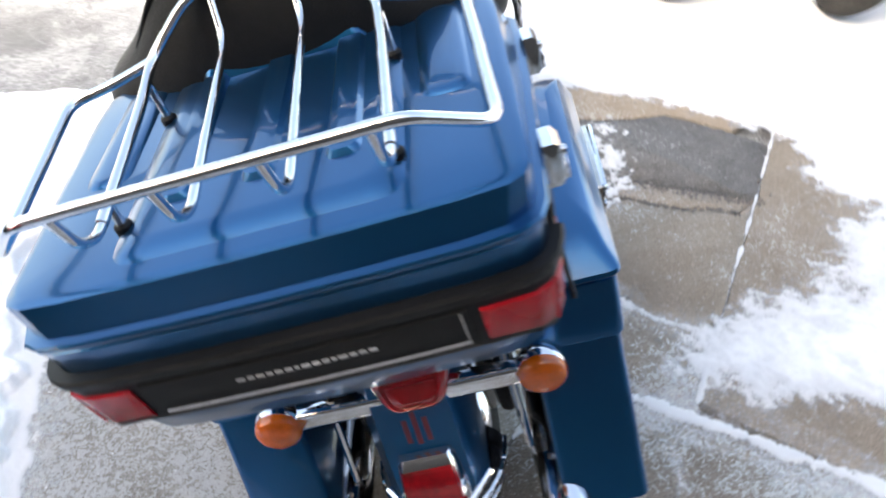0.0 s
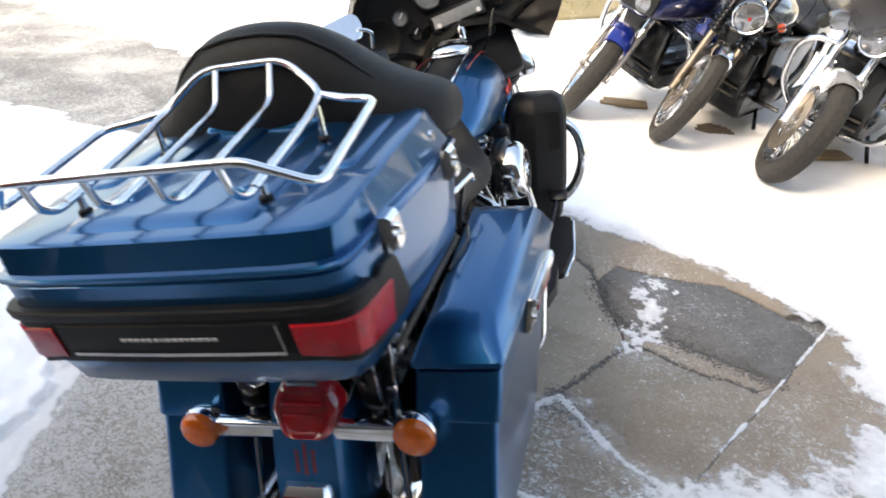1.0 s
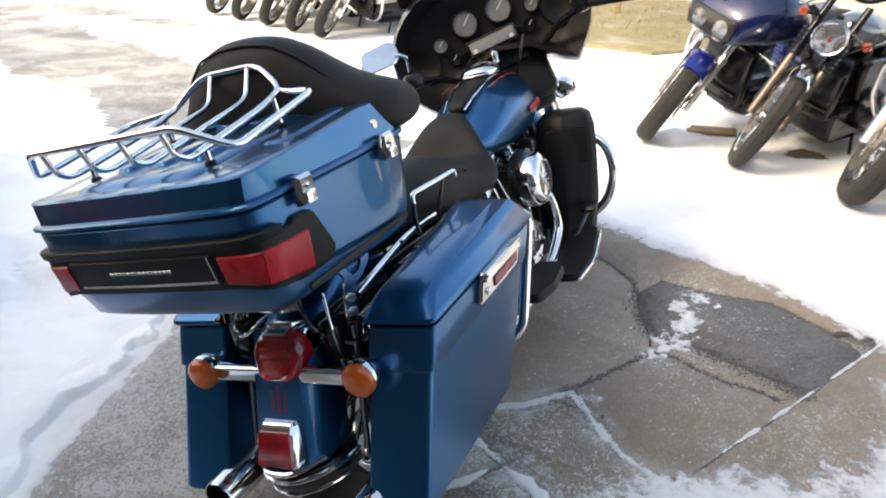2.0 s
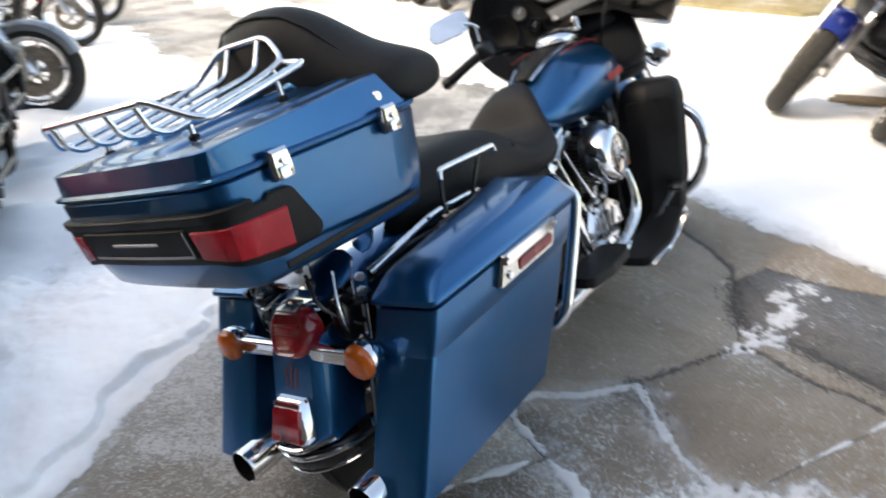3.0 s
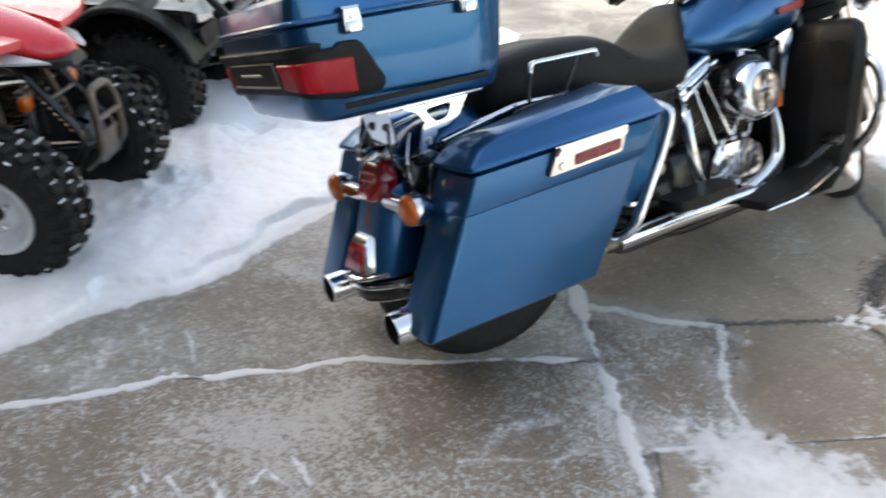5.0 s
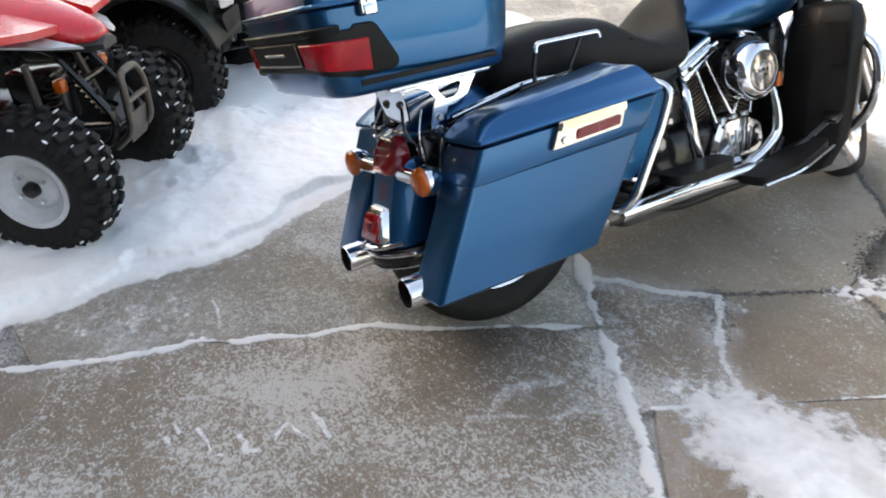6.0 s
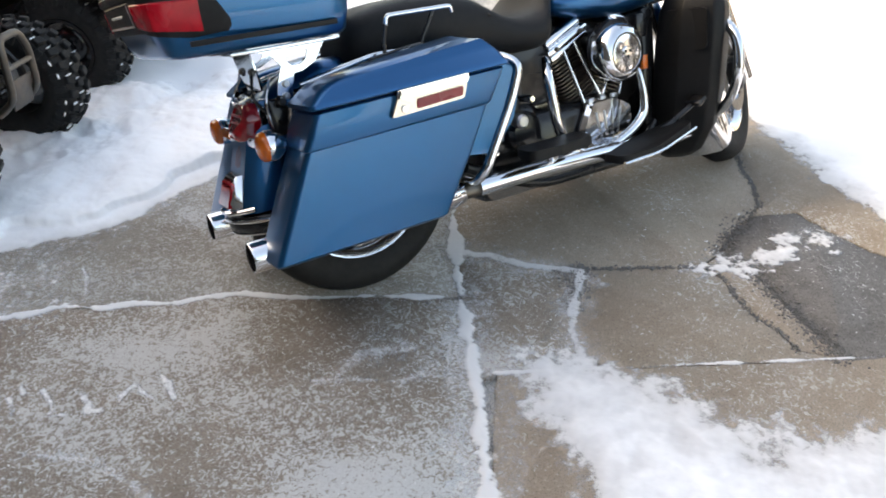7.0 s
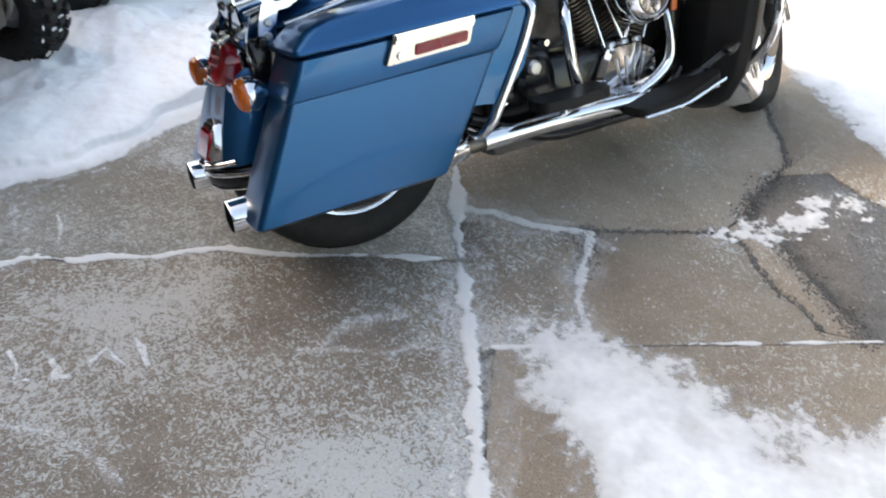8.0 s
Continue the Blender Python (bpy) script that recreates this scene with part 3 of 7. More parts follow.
def snow_sheet(name, x0, y0, x1, y1, step, label, skip=None, base=0.0, thin=False):
    nx, ny = int(round((x1 - x0) / step)), int(round((y1 - y0) / step))
    X, Y = np.meshgrid(np.linspace(x0, x1, nx + 1), np.linspace(y0, y1, ny + 1))
    D = snow_depth(X, Y)
    Z = np.clip(D + base, -0.028, None)
    if thin:
        Z = np.where(D > -0.009, np.maximum(D, 0.0008), -0.028)
    if skip:
        hidden = np.zeros(X.shape, bool)
        for a, b, c, e in skip:
            hidden |= (X > a) & (X < c) & (Y > b) & (Y < e)
        Z = np.where(hidden, -1.0, Z - 0.002)
    keep = np.zeros((ny, nx), bool)
    for j, i in ((0, 0), (0, 1), (1, 0), (1, 1)):
        keep |= Z[j:ny + j, i:nx + i] > -0.02
    if thin:
        keep = (Z[:-1, :-1] > 0) & (Z[1:, :-1] > 0) & (Z[:-1, 1:] > 0) & (Z[1:, 1:] > 0)
    if skip:
        for j, i in ((0, 0), (0, 1), (1, 0), (1, 1)):
            keep &= Z[j:ny + j, i:nx + i] > -0.5
    idx = np.full((ny + 1) * (nx + 1), -1)
    J, I = np.nonzero(keep)
    quads = np.stack([J * (nx + 1) + I, J * (nx + 1) + I + 1, (J + 1) * (nx + 1) + I + 1, (J + 1) * (nx + 1) + I], 1)
    used = np.unique(quads)
    idx[used] = np.arange(len(used))
    verts = np.stack([X.ravel(), Y.ravel(), Z.ravel()], 1)[used]
    me = bpy.data.meshes.new(name)
    me.from_pydata(verts.tolist(), [], idx[quads].tolist())
    me.materials.append(THIN_SNOW if thin else SNOW)
    if thin:
        me.attributes.new("depth", "FLOAT", "POINT").data.foreach_set("value", D.ravel()[used].astype(np.float32))
    me.polygons.foreach_set("use_smooth", [True] * len(me.polygons))
    return tagged(new(name, me), label, "snow", kind="stuff")


snow_sheet("snow_cover", -1.8, -2.7, 3.0, 2.6, 0.0065, "thin white snow banked round the cleared concrete and packed in its joints", thin=True)
snow_sheet("snow_field", -14.0, -6.0, 9.0, 16.0, 0.06, "trodden white snow lying over the lot with bare patches", ((-1.72, -2.62, 2.92, 2.52), (-0.52, 2.4, 2.92, 4.72), (2.88, 2.66, 3.52, 4.72)))
snow_sheet("snow_row", -0.6, 2.58, 3.6, 4.8, 0.018, "bright trodden snow under the parked motorcycles with brown bare spots")
tagged(part("snow_plain", join(sheet(-400, 16, 400, 400, 0.0, 200), sheet(-400, -400, -14, 16, 0.0, 200), sheet(9, -400, 400, 16, 0.0, 200), sheet(-14, -400, 9, -6, 0.0, 200)), SNOW), "flat white snow reaching into the distance", "snow", kind="structure")


def rubble(lines, count, spread, seed):
    """Small broken stones lying along cracks, one joined scatter."""
    rng = random.Random(seed)
    corners = [(-1, -1, -0.6), (1, -1, -0.6), (1, 1, -0.6), (-1, 1, -0.6), (-0.7, -0.7, 0.8), (0.7, -0.7, 0.8), (0.7, 0.7, 0.8), (-0.7, 0.7, 0.8)]
    quads = [(3, 2, 1, 0), (4, 5, 6, 7), (0, 1, 5, 4), (1, 2, 6, 5), (2, 3, 7, 6), (3, 0, 4, 7)]
    spans = [(a, b, math.dist(a, b)) for line in lines for a, b in zip(line, line[1:])]
    verts, faces = [], []
    for _ in range(count):
        a, b, _w = rng.choices(spans, [w for *_, w in spans])[0]
        u, r, turn = rng.random(), rng.uniform(0.0012, 0.0042), rng.uniform(0, 6.28)
        x, y = a[0] + (b[0] - a[0]) * u + rng.gauss(0, spread), a[1] + (b[1] - a[1]) * u + rng.gauss(0, spread)
        base = len(verts)
        for i, j, k in corners:
            g = rng.uniform(0.7, 1.2) * r
            verts.append((x + g * (i * math.cos(turn) - j * math.sin(turn)), y + g * (i * math.sin(turn) + j * math.cos(turn)), 0.0008 + g * k * 0.7))
        faces += [tuple(base + q for q in f) for f in quads]
    me = bpy.data.meshes.new("crack_rubble")
    me.from_pydata(verts, [], faces)
    me.materials.append(ASPHALT)
    return tagged(new("crack_rubble", me), "loose dark grit along cracks and round the asphalt patch", "grit", kind="stuff")


PATCH_EDGE = [(0.50, 1.60), (0.53, 1.47), (0.60, 1.32), (0.74, 1.305), (0.90, 1.245), (0.99, 1.215), (1.115, 1.18)]
rubble([DARK_CRACK_A, DARK_CRACK_B, DARK_CRACK_C], 900, 0.006, 3)
rubble([PATCH_EDGE, [(0.99, 1.215), (1.10, 1.16)], CURVED_CRACK[3:7]], 1300, 0.020, 4)


# ---- the blue touring motorcycle, leaning on its stand ----
LEAN_DEG = 15.0
BIKE = pose(0.13, 0, 0, 0, -LEAN_DEG, 0)
bike = thing("motorcycle", BIKE, "metallic blue touring motorcycle with hard luggage, leaning on bare concrete", "motorcycle")


def road_wheel(parent, c, R, w, rim_r, tyre_mat=RUBBER, rim_mat=ALU, wall=None, spokes=0, disc=True, hub=CHROME, move=None, disc_r=0.135):
    """A motorcycle wheel: round-section tyre with tread grooves, rim, spokes, hub and brake disc."""
    before = set(parent.children)
    prof = [(rim_r, -w * 0.34), (rim_r + 0.012, -w * 0.42), ((R + rim_r) / 2, -w * 0.5), (R - 0.022, -w * 0.44), (R - 0.006, -w * 0.26), (R, 0)]
    prof = prof + [(r, -h) for r, h in prof[-2::-1]] + [(rim_r - 0.004, 0.2 * w), (rim_r - 0.004, -0.2 * w), prof[0]]
    tyre = part("tyre", lathe(prof, c, "x", 56), tyre_mat, parent, angle=50)
    groove = [lathe([(R - 0.001, h - 0.003), (R + 0.0008 - abs(h) * 0.06, h - 0.0035), (R + 0.0008 - abs(h) * 0.06, h + 0.0035), (R - 0.001, h + 0.003)], c, "x", 56) for h in (-0.017, 0.017)]
    part("tread_rib", join(*groove), tyre_mat, tyre)
    if wall:
        part("whitewall", join(*[lathe([(rim_r + 0.016, s * w * 0.452), (rim_r + 0.030, s * (w * 0.485 + 0.002)), (rim_r + 0.046, s * (w * 0.50 + 0.002)), (rim_r + 0.046, s * w * 0.46), (rim_r + 0.016, s * w * 0.42)], c, "x", 56) for s in (-1, 1)]), wall, tyre)
    rim = part("rim", join(*[lathe([(rim_r - 0.02, s * w * 0.30), (rim_r + 0.004, s * w * 0.40), (rim_r + 0.004, s * w * 0.44), (rim_r - 0.010, s * w * 0.40), (rim_r - 0.024, s * w * 0.26)], c, "x", 48) for s in (-1, 1)], lathe([(rim_r - 0.02, -w * 0.3), (rim_r - 0.02, w * 0.3)], c, "x", 48)), rim_mat, parent)
    part("hub", lathe([(0.0, -w * 0.55), (0.028, -w * 0.55), (0.034, -w * 0.4), (0.026, -w * 0.2), (0.026, w * 0.2), (0.034, w * 0.4), (0.028, w * 0.55), (0.0, w * 0.55)], c, "x", 24), hub, parent)
    arms = []
    if spokes >= 20:
        for i in range(spokes):
            a, s = 2 * math.pi * i / spokes, (-1) ** i
            b = a + 0.42 * (1 if i % 4 < 2 else -1)
            arms.append(tube([(c[0] + s * w * 0.34, c[1] + 0.033 * math.cos(a), c[2] + 0.033 * math.sin(a)), (c[0] + s * w * 0.05, c[1] + (rim_r - 0.02) * math.cos(b), c[2] + (rim_r - 0.02) * math.sin(b))], 0.0022, 5, 0))
    else:
        for i in range(spokes):
            a = 2 * math.pi * i / spokes
            m = Matrix.Translation(c) @ Matrix.Rotation(a, 4, "X")
            arms.append(turned(prism(rounded([(0.02, -0.016), (rim_r - 0.015, -0.011), (rim_r - 0.015, 0.011), (0.02, 0.016)], 0.004, 2), "x", -w * 0.18, w * 0.18, 0.004), m))
    if arms:
        part("spokes", join(*arms), rim_mat if spokes < 20 else CHROME, rim)
    if disc:
        for s in (-1, 1):
            ring = [lathe([(0.092, s * w * 0.62), (disc_r, s * w * 0.62), (disc_r, s * (w * 0.62 + 0.005)), (0.092, s * (w * 0.62 + 0.005)), (0.092, s * w * 0.62)], c, "x", 40)]
            ring += [tube([(c[0] + s * w * 0.60, c[1] + 0.03 * math.cos(a), c[2] + 0.03 * math.sin(a)), (c[0] + s * (w * 0.62 + 0.002), c[1] + 0.09 * math.cos(a + 0.3), c[2] + 0.09 * math.sin(a + 0.3))], 0.007, 6, 0) for a in (2 * math.pi * i / 5 for i in range(5))]
            part("brake_disc", join(*ring), RUST_DISC, parent)
    if move:
        for ob in parent.children:
            if ob.name.split('.')[0] in ('tyre', 'rim', 'hub', 'brake_disc') and ob not in before:
                ob.matrix_basis = move
    return tyre


REAR, FRONT = (0, 0.285, 0.318), (0, 1.865, 0.318)
# the front end is turned to the left stop, about the raked steering head
STEER = Matrix.Translation((0, 1.58, 0.85)) @ Matrix.Rotation(radians(27), 4, Vector((0, -math.sin(radians(26)), math.cos(radians(26))))) @ Matrix.Translation((0, -1.58, -0.85))


def steered(ob, m=STEER):
    ob.matrix_basis = m @ ob.matrix_basis
    return ob


road_wheel(bike, REAR, 0.318, 0.135, 0.207, RUBBER, CHROME, None, 10)
road_wheel(bike, FRONT, 0.318, 0.125, 0.207, RUBBER, CHROME, None, 10, move=STEER)

# luggage trunk: body, lid, rear lamp panel, latches
TRUNK_PLAN = [(0.0, -0.207), (0.10, -0.206), (0.19, -0.203), (0.234, -0.197), (0.254, -0.184), (0.263, -0.160), (0.269, -0.08), (0.280, 0.06), (0.286, 0.18), (0.285, 0.250), (0.272, 0.272), (0.19, 0.281), (0.0, 0.284)]


def full_plan(half, inset=0.0, dy=0.0, sy=1.0):
    c = Vector((0, 0.04))
    out = []
    for x, y in half:
        out.append((max(0, x - inset) if x > 0.001 else 0.0, c.y + (y - c.y) * sy * (1 - inset / 0.25) + dy))
    return out + [(-x, y) for x, y in out[-2:0:-1]]


def level(inset, z, dy=0.0, sy=1.0, slope=0.0):
    return [(x, y, z + slope * (y + 0.2)) for x, y in full_plan(TRUNK_PLAN, inset, dy, sy)]


CREST_PLAN = [(0.0, -0.1925), (0.10, -0.1915), (0.19, -0.189), (0.235, -0.1845), (0.252, -0.175), (0.258, -0.160), (0.260, -0.08), (0.263, 0.06), (0.264, 0.15), (0.261, 0.205), (0.246, 0.222), (0.17, 0.230), (0.0, 0.232)]


def crest(kx, kr, kf, z, slope=0.064):
    """The trunk's outline drawn in towards its middle, by other shares at the flanks, the back and the front."""
    out = []
    for x, y in full_plan(CREST_PLAN):
        yy = 0.04 + (y - 0.04) * (kr if y < 0.04 else kf)
        out.append((x * kx, yy, z + slope * (yy + 0.2)))
    return out


trunk = part("luggage_trunk", loft([level(0.045, 0.736, 0.010, 0.94), level(0.034, 0.739, 0.008, 0.965), level(0.026, 0.748, 0.006, 0.975), level(0.016, 0.79, 0.003, 0.985), level(0.011, 0.83), level(0.006, 0.885), level(0.003, 0.918), level(0.006, 0.922)]), BLUE, bike, "glossy metallic blue hard luggage trunk")
part("lower_ridge", box((0.270, 0.05, 0.766), (0.006, 0.34, 0.012), 0.002), PLASTIC, trunk)
lid = part("lid", loft([level(0.004, 0.9235), level(-0.002, 0.926), level(-0.0032, 0.9305), level(-0.0015, 0.9335), level(0.0075, 0.9350), crest(1.0, 1.0, 1.0, 0.9715), crest(0.987, 0.984, 0.98, 0.9735), crest(0.96, 0.955, 0.95, 0.9745), crest(0.75, 0.75, 0.70, 0.9758)]), BLUE, trunk, "glossy blue trunk lid", angle=24)


def top_z(y):
    return 0.9758 + 0.064 * (y + 0.2)


def raised_panel(x0, x1, y0, y1, h, r=0.02, ease=0.012):
    def ring(k, dz):
        return [(x, y, top_z(y) + dz) for x, y in rounded([(x0 + k, y0 + k), (x1 - k, y0 + k), (x1 - k, y1 - k), (x0 + k, y1 - k)], r, 4)]
    return loft([ring(-0.002, -0.004), ring(ease * 0.3, h * 0.45), ring(ease, h), ring(ease + 0.006, h + 0.0005)])


part("raised_panel", raised_panel(-0.150, 0.150, -0.166, 0.195, 0.008, 0.03, 0.024), BLUE, lid)
for x in (-0.088, 0.0, 0.088):
    part("rib", raised_panel(x - 0.022, x + 0.022, -0.10, 0.16, 0.0150, 0.012, 0.008), BLUE, lid)
part("front_rib", raised_panel(-0.11, 0.11, 0.140, 0.188, 0.0225, 0.014, 0.010), BLUE, lid)
for s in (-1, 1):
    part("side_panel", raised_panel(min(s * 0.165, s * 0.222), max(s * 0.165, s * 0.222), -0.02, 0.19, 0.004, 0.02, 0.008), BLUE, lid)

# black lamp surround across the back, with pointed ends on the flanks
def wrap(zs, x_from, x_to, out, steps=14, plan=TRUNK_PLAN):
    """A band that follows the trunk's outline from one place along it to another; zs gives bottom and top by the run."""
    line = [Vector((x, y)) for x, y in plan]
    cum = [0.0]
    for a, b in zip(line, line[1:]):
        cum.append(cum[-1] + (b - a).length)

    def at(s):
        sg = -1 if s < 0 else 1
        s = abs(s)
        for i in range(len(line) - 1):
            if cum[i + 1] >= s:
                u = (s - cum[i]) / (cum[i + 1] - cum[i])
                p = line[i].lerp(line[i + 1], u)
                d = (line[i + 1] - line[i]).normalized()
                return Vector((p.x * sg, p.y)), Vector((d.y * sg, -d.x))
        return Vector((line[-1].x * sg, line[-1].y)), Vector((0, 1))

    rings = []
    for i in range(steps + 1):
        s = x_from + (x_to - x_from) * i / steps
        p, nrm = at(s)
        lo, hi = zs(s)
        bl, bh = -0.004 - (0.90 - lo) * 0.13, -0.004 - (0.90 - hi) * 0.13
        a, b = p + nrm * bl, p + nrm * bh
        ao, bo = p + nrm * (bl + out), p + nrm * (bh + out)
        e = 0.003
        rings.append([(*a, lo), (*(p + nrm * (bl + out - 0.002)), lo), (*ao, lo + e), (*bo, hi - e), (*(p + nrm * (bh + out - 0.002)), hi), (*b, hi)])
    return loft(rings)


def panel_z(s):
    u = abs(s)
    drop = max(0.0, min(1.0, (u - 0.20) / 0.135))
    if u < 0.335:
        return 0.800 - 0.022 * drop, 0.876
    k = (u - 0.335) / 0.086
    return 0.778 + 0.004 * k + 0.010 * max(0.0, (k - 0.9) / 0.1), 0.884 - 0.003 * k - 0.074 * max(0.0, (k - 0.52) / 0.48)


def lens_z(s):
    drop = max(0.0, min(1.0, (abs(s) - 0.19) / 0.17))
    return 0.810 - 0.022 * drop, 0.860 - 0.006 * drop


surround = part("lamp_surround", wrap(panel_z, -0.421, 0.421, 0.010, 90), PLASTIC, trunk, "black plastic lamp surround")
part("upper_moulding", wrap(lambda s: (0.872, 0.888), -0.30, 0.30, 0.016, 50), PLASTIC, trunk, "black ribbed moulding")
for s in (-1, 1):
    part("rear_lens", wrap(lens_z, s * 0.180, s * 0.360, 0.0125, 28), RED_LENS, trunk, "ribbed red rear lens")
    part("lens_divider", wrap(lens_z, s * 0.2585, s * 0.2605, 0.0135, 2), RED_LENS, trunk)
nameplate = part("nameplate", wrap(lambda v: (0.814, 0.866), -0.168, 0.168, 0.0125, 20), PLASTIC, trunk, "black nameplate with thin silver edge")
part("plate_edge", wrap(lambda v: (0.8163, 0.8177), -0.162, 0.162, 0.0138, 20), GREY_LETTER, nameplate)
part("plate_edge", wrap(lambda v: (0.817, 0.863), 0.1605, 0.162, 0.0138, 2), GREY_LETTER, nameplate)
LETTER_W = [0.0085, 0.0065, 0.0075, 0.006, 0.0075, 0.007, 0.004, 0.0085, 0.007, 0.0065, 0.004, 0.0085, 0.0065, 0.007, 0.0075]
run = -0.072
for w in LETTER_W:
    part("letter_bar", wrap(lambda v: (0.8365, 0.8455), run, run + w, 0.0137, 2), GREY_LETTER, nameplate)
    run += w + 0.0031


def latch(parent, y):
    o = -0.027 if y < 0 else -0.0125
    la = part("latch", loft([[(0.299 + o + dx, y + ky * 0.020, 0.918 + kz * 0.026) for ky, kz in ((-1, -0.85), (1, -0.85), (1.02, 0.2), (0.92, 1), (-0.92, 1), (-1.02, 0.2))] for dx in (0.0, 0.012)] + [[(0.317 + o, y + ky * 0.016, 0.918 + kz * 0.020) for ky, kz in ((-1, -0.85), (1, -0.85), (1.02, 0.2), (0.92, 1), (-0.92, 1), (-1.02, 0.2))]]), CHROME, parent, "chrome over-centre latch")
    part("latch_lever", box((0.3185 + o, y, 0.907), (0.006, 0.026, 0.020), 0.0025), CHROME, la)
    part("latch_boss", lathe([(0, 0.010), (0.005, 0.010), (0.0062, 0.006), (0.0062, 0.0)], (0.3125 + o, y, 0.924), "x", 14), CHROME, la)


latch(trunk, -0.078)
latch(trunk, 0.172)
part("lid_lock", lathe([(0, 0.008), (0.008, 0.008), (0.010, 0.005), (0.010, -0.01)], (0.266, 0.185, 0.960), "x", 18), CHROME, lid)
part("lid_lock", lathe([(0, -0.008), (0.008, -0.008), (0.010, -0.005), (0.010, 0.01)], (-0.266, 0.185, 0.960), "x", 18), CHROME, lid)

# chrome luggage rack on the lid
R_T = 0.0062
rack = part("luggage_rack", tube([(0.137, 0.115, 1.061), (0.185, 0.088, 1.056), (0.234, 0.080, 1.053), (0.240, -0.150, 1.014), (0.195, -0.178, 1.046), (0.172, -0.192, 1.062), (-0.172, -0.192, 1.062), (-0.195, -0.178, 1.046), (-0.240, -0.150, 1.014), (-0.234, 0.080, 1.053), (-0.185, 0.088, 1.056), (-0.137, 0.115, 1.061)], R_T, 12, 0.022), CHROME, bike, "chrome tubular luggage rack")
part("front_hoop", tube([(0.142, -0.135, 1.010), (0.139, 0.05, 1.043), (0.137, 0.118, 1.063), (0.072, 0.150, 1.112), (-0.072, 0.150, 1.112), (-0.137, 0.118, 1.063), (-0.139, 0.05, 1.043), (-0.142, -0.135, 1.010)], R_T, 12, 0.028), CHROME, rack)
for x in (-0.048, 0.048):
    part("slat", tube([(x, 0.150, 1.112), (x, 0.122, 1.062), (x, 0.10, 1.052), (x, -0.15, 1.008), (x, -0.178, 1.018), (x, -0.192, 1.062)], 0.0052, 10, 0.02), CHROME, rack)
for x in (-0.142, 0.142):
    part("slat", tube([(x, -0.13, 1.010), (x, -0.155, 1.007), (x, -0.180, 1.020), (x, -0.192, 1.062)], 0.0052, 10, 0.02), CHROME, rack)
for x in (-0.140, 0.140):
    for y in (-0.112, 0.085):
        post = part("rack_post", lathe([(0.0095, 0.0), (0.0095, 0.004), (0.006, 0.007), (0.005, 0.02), (0.005, 0.034 if y < 0 else 0.058)], (x, y, top_z(y) - 0.001), "z", 14), CHROME, rack)
        part("rubber_foot", lathe([(0, -0.004), (0.0095, -0.004), (0.0095, 0.006), (0.007, 0.009), (0, 0.009)], (x, y, top_z(y) + 0.003), "z", 14), PLASTIC, post, "black rubber foot")

# wrap-round backrest pad
def pad_section(x):
    u = abs(x) / 0.285
    top = float(np.interp(abs(x), [0, 0.06, 0.11, 0.145, 0.18, 0.215, 0.25, 0.285], [1.170, 1.165, 1.150, 1.118, 1.076, 1.050, 1.034, 1.012]))
    bottom = 0.955 - 0.030 * u
    back = 0.140 + 0.085 * u ** 2
    front = back + 0.150 + 0.045 * u ** 2.5
    m = (top + bottom) / 2
    return [(x, back, bottom + 0.012), (x, back - 0.002, m), (x, back + 0.018, top - 0.012), (x, (back + front) / 2, top + 0.004), (x, front - 0.020, top - 0.020), (x, front, m - 0.005), (x, front - 0.012, bottom + 0.008), (x, (back + front) / 2, bottom - 0.006)]


def end_ring(x, k):
    sec = pad_section(x)
    c = Vector((0, sum(p[1] for p in sec) / 8, sum(p[2] for p in sec) / 8))
    sx = x + math.copysign(0.026, x)
    return [(sx, c.y + (p[1] - c.y) * k, c.z + (p[2] - c.z) * k) for p in sec]


xs = [-0.265, -0.235, -0.19, -0.14, -0.09, -0.03, 0.03, 0.09, 0.14, 0.19, 0.235, 0.265]
backrest = part("backrest_pad", loft([end_ring(-0.265, 0.55)] + [pad_section(x) for x in xs] + [end_ring(0.265, 0.55)]), LEATHER, bike, "black vinyl wrap-round passenger backrest", 2)
part("pad_seam", tube([(x, pad_section(x)[2][1] + 0.012, pad_section(x)[2][2] - 0.004) for x in xs[2:-2]], 0.0028, 6, 0.01), LEATHER, backrest)

# seats
def seat_ring(y, top, bottom, w, dish=0.0):
    return [(0, y, bottom), (w * 0.75, y, bottom), (w, y, bottom + 0.35 * (top - bottom)), (w * 0.96, y, top - 0.2 * (top - bottom)), (w * 0.62, y, top + dish * 0.3), (0, y, top - dish), (-w * 0.62, y, top + dish * 0.3), (-w * 0.96, y, top - 0.2 * (top - bottom)), (-w, y, bottom + 0.35 * (top - bottom)), (-w * 0.75, y, bottom)]


seat = part("seat", loft([seat_ring(0.30, 0.72, 0.64, 0.09), seat_ring(0.325, 0.775, 0.63, 0.135, 0.004), seat_ring(0.45, 0.795, 0.62, 0.165, 0.01), seat_ring(0.58, 0.80, 0.61, 0.18, 0.012), seat_ring(0.68, 0.785, 0.60, 0.185, 0.012), seat_ring(0.755, 0.728, 0.595, 0.185, 0.012), seat_ring(0.83, 0.690, 0.59, 0.19, 0.014), seat_ring(0.92, 0.690, 0.585, 0.195, 0.012), seat_ring(0.950, 0.735, 0.60, 0.160, 0.002), seat_ring(0.985, 0.786, 0.64, 0.118, -0.004), seat_ring(1.02, 0.810, 0.70, 0.084, -0.004), seat_ring(1.05, 0.815, 0.74, 0.056), seat_ring(1.06, 0.81, 0.77, 0.040)]), LEATHER, bike, "black vinyl two-up seat", 2)
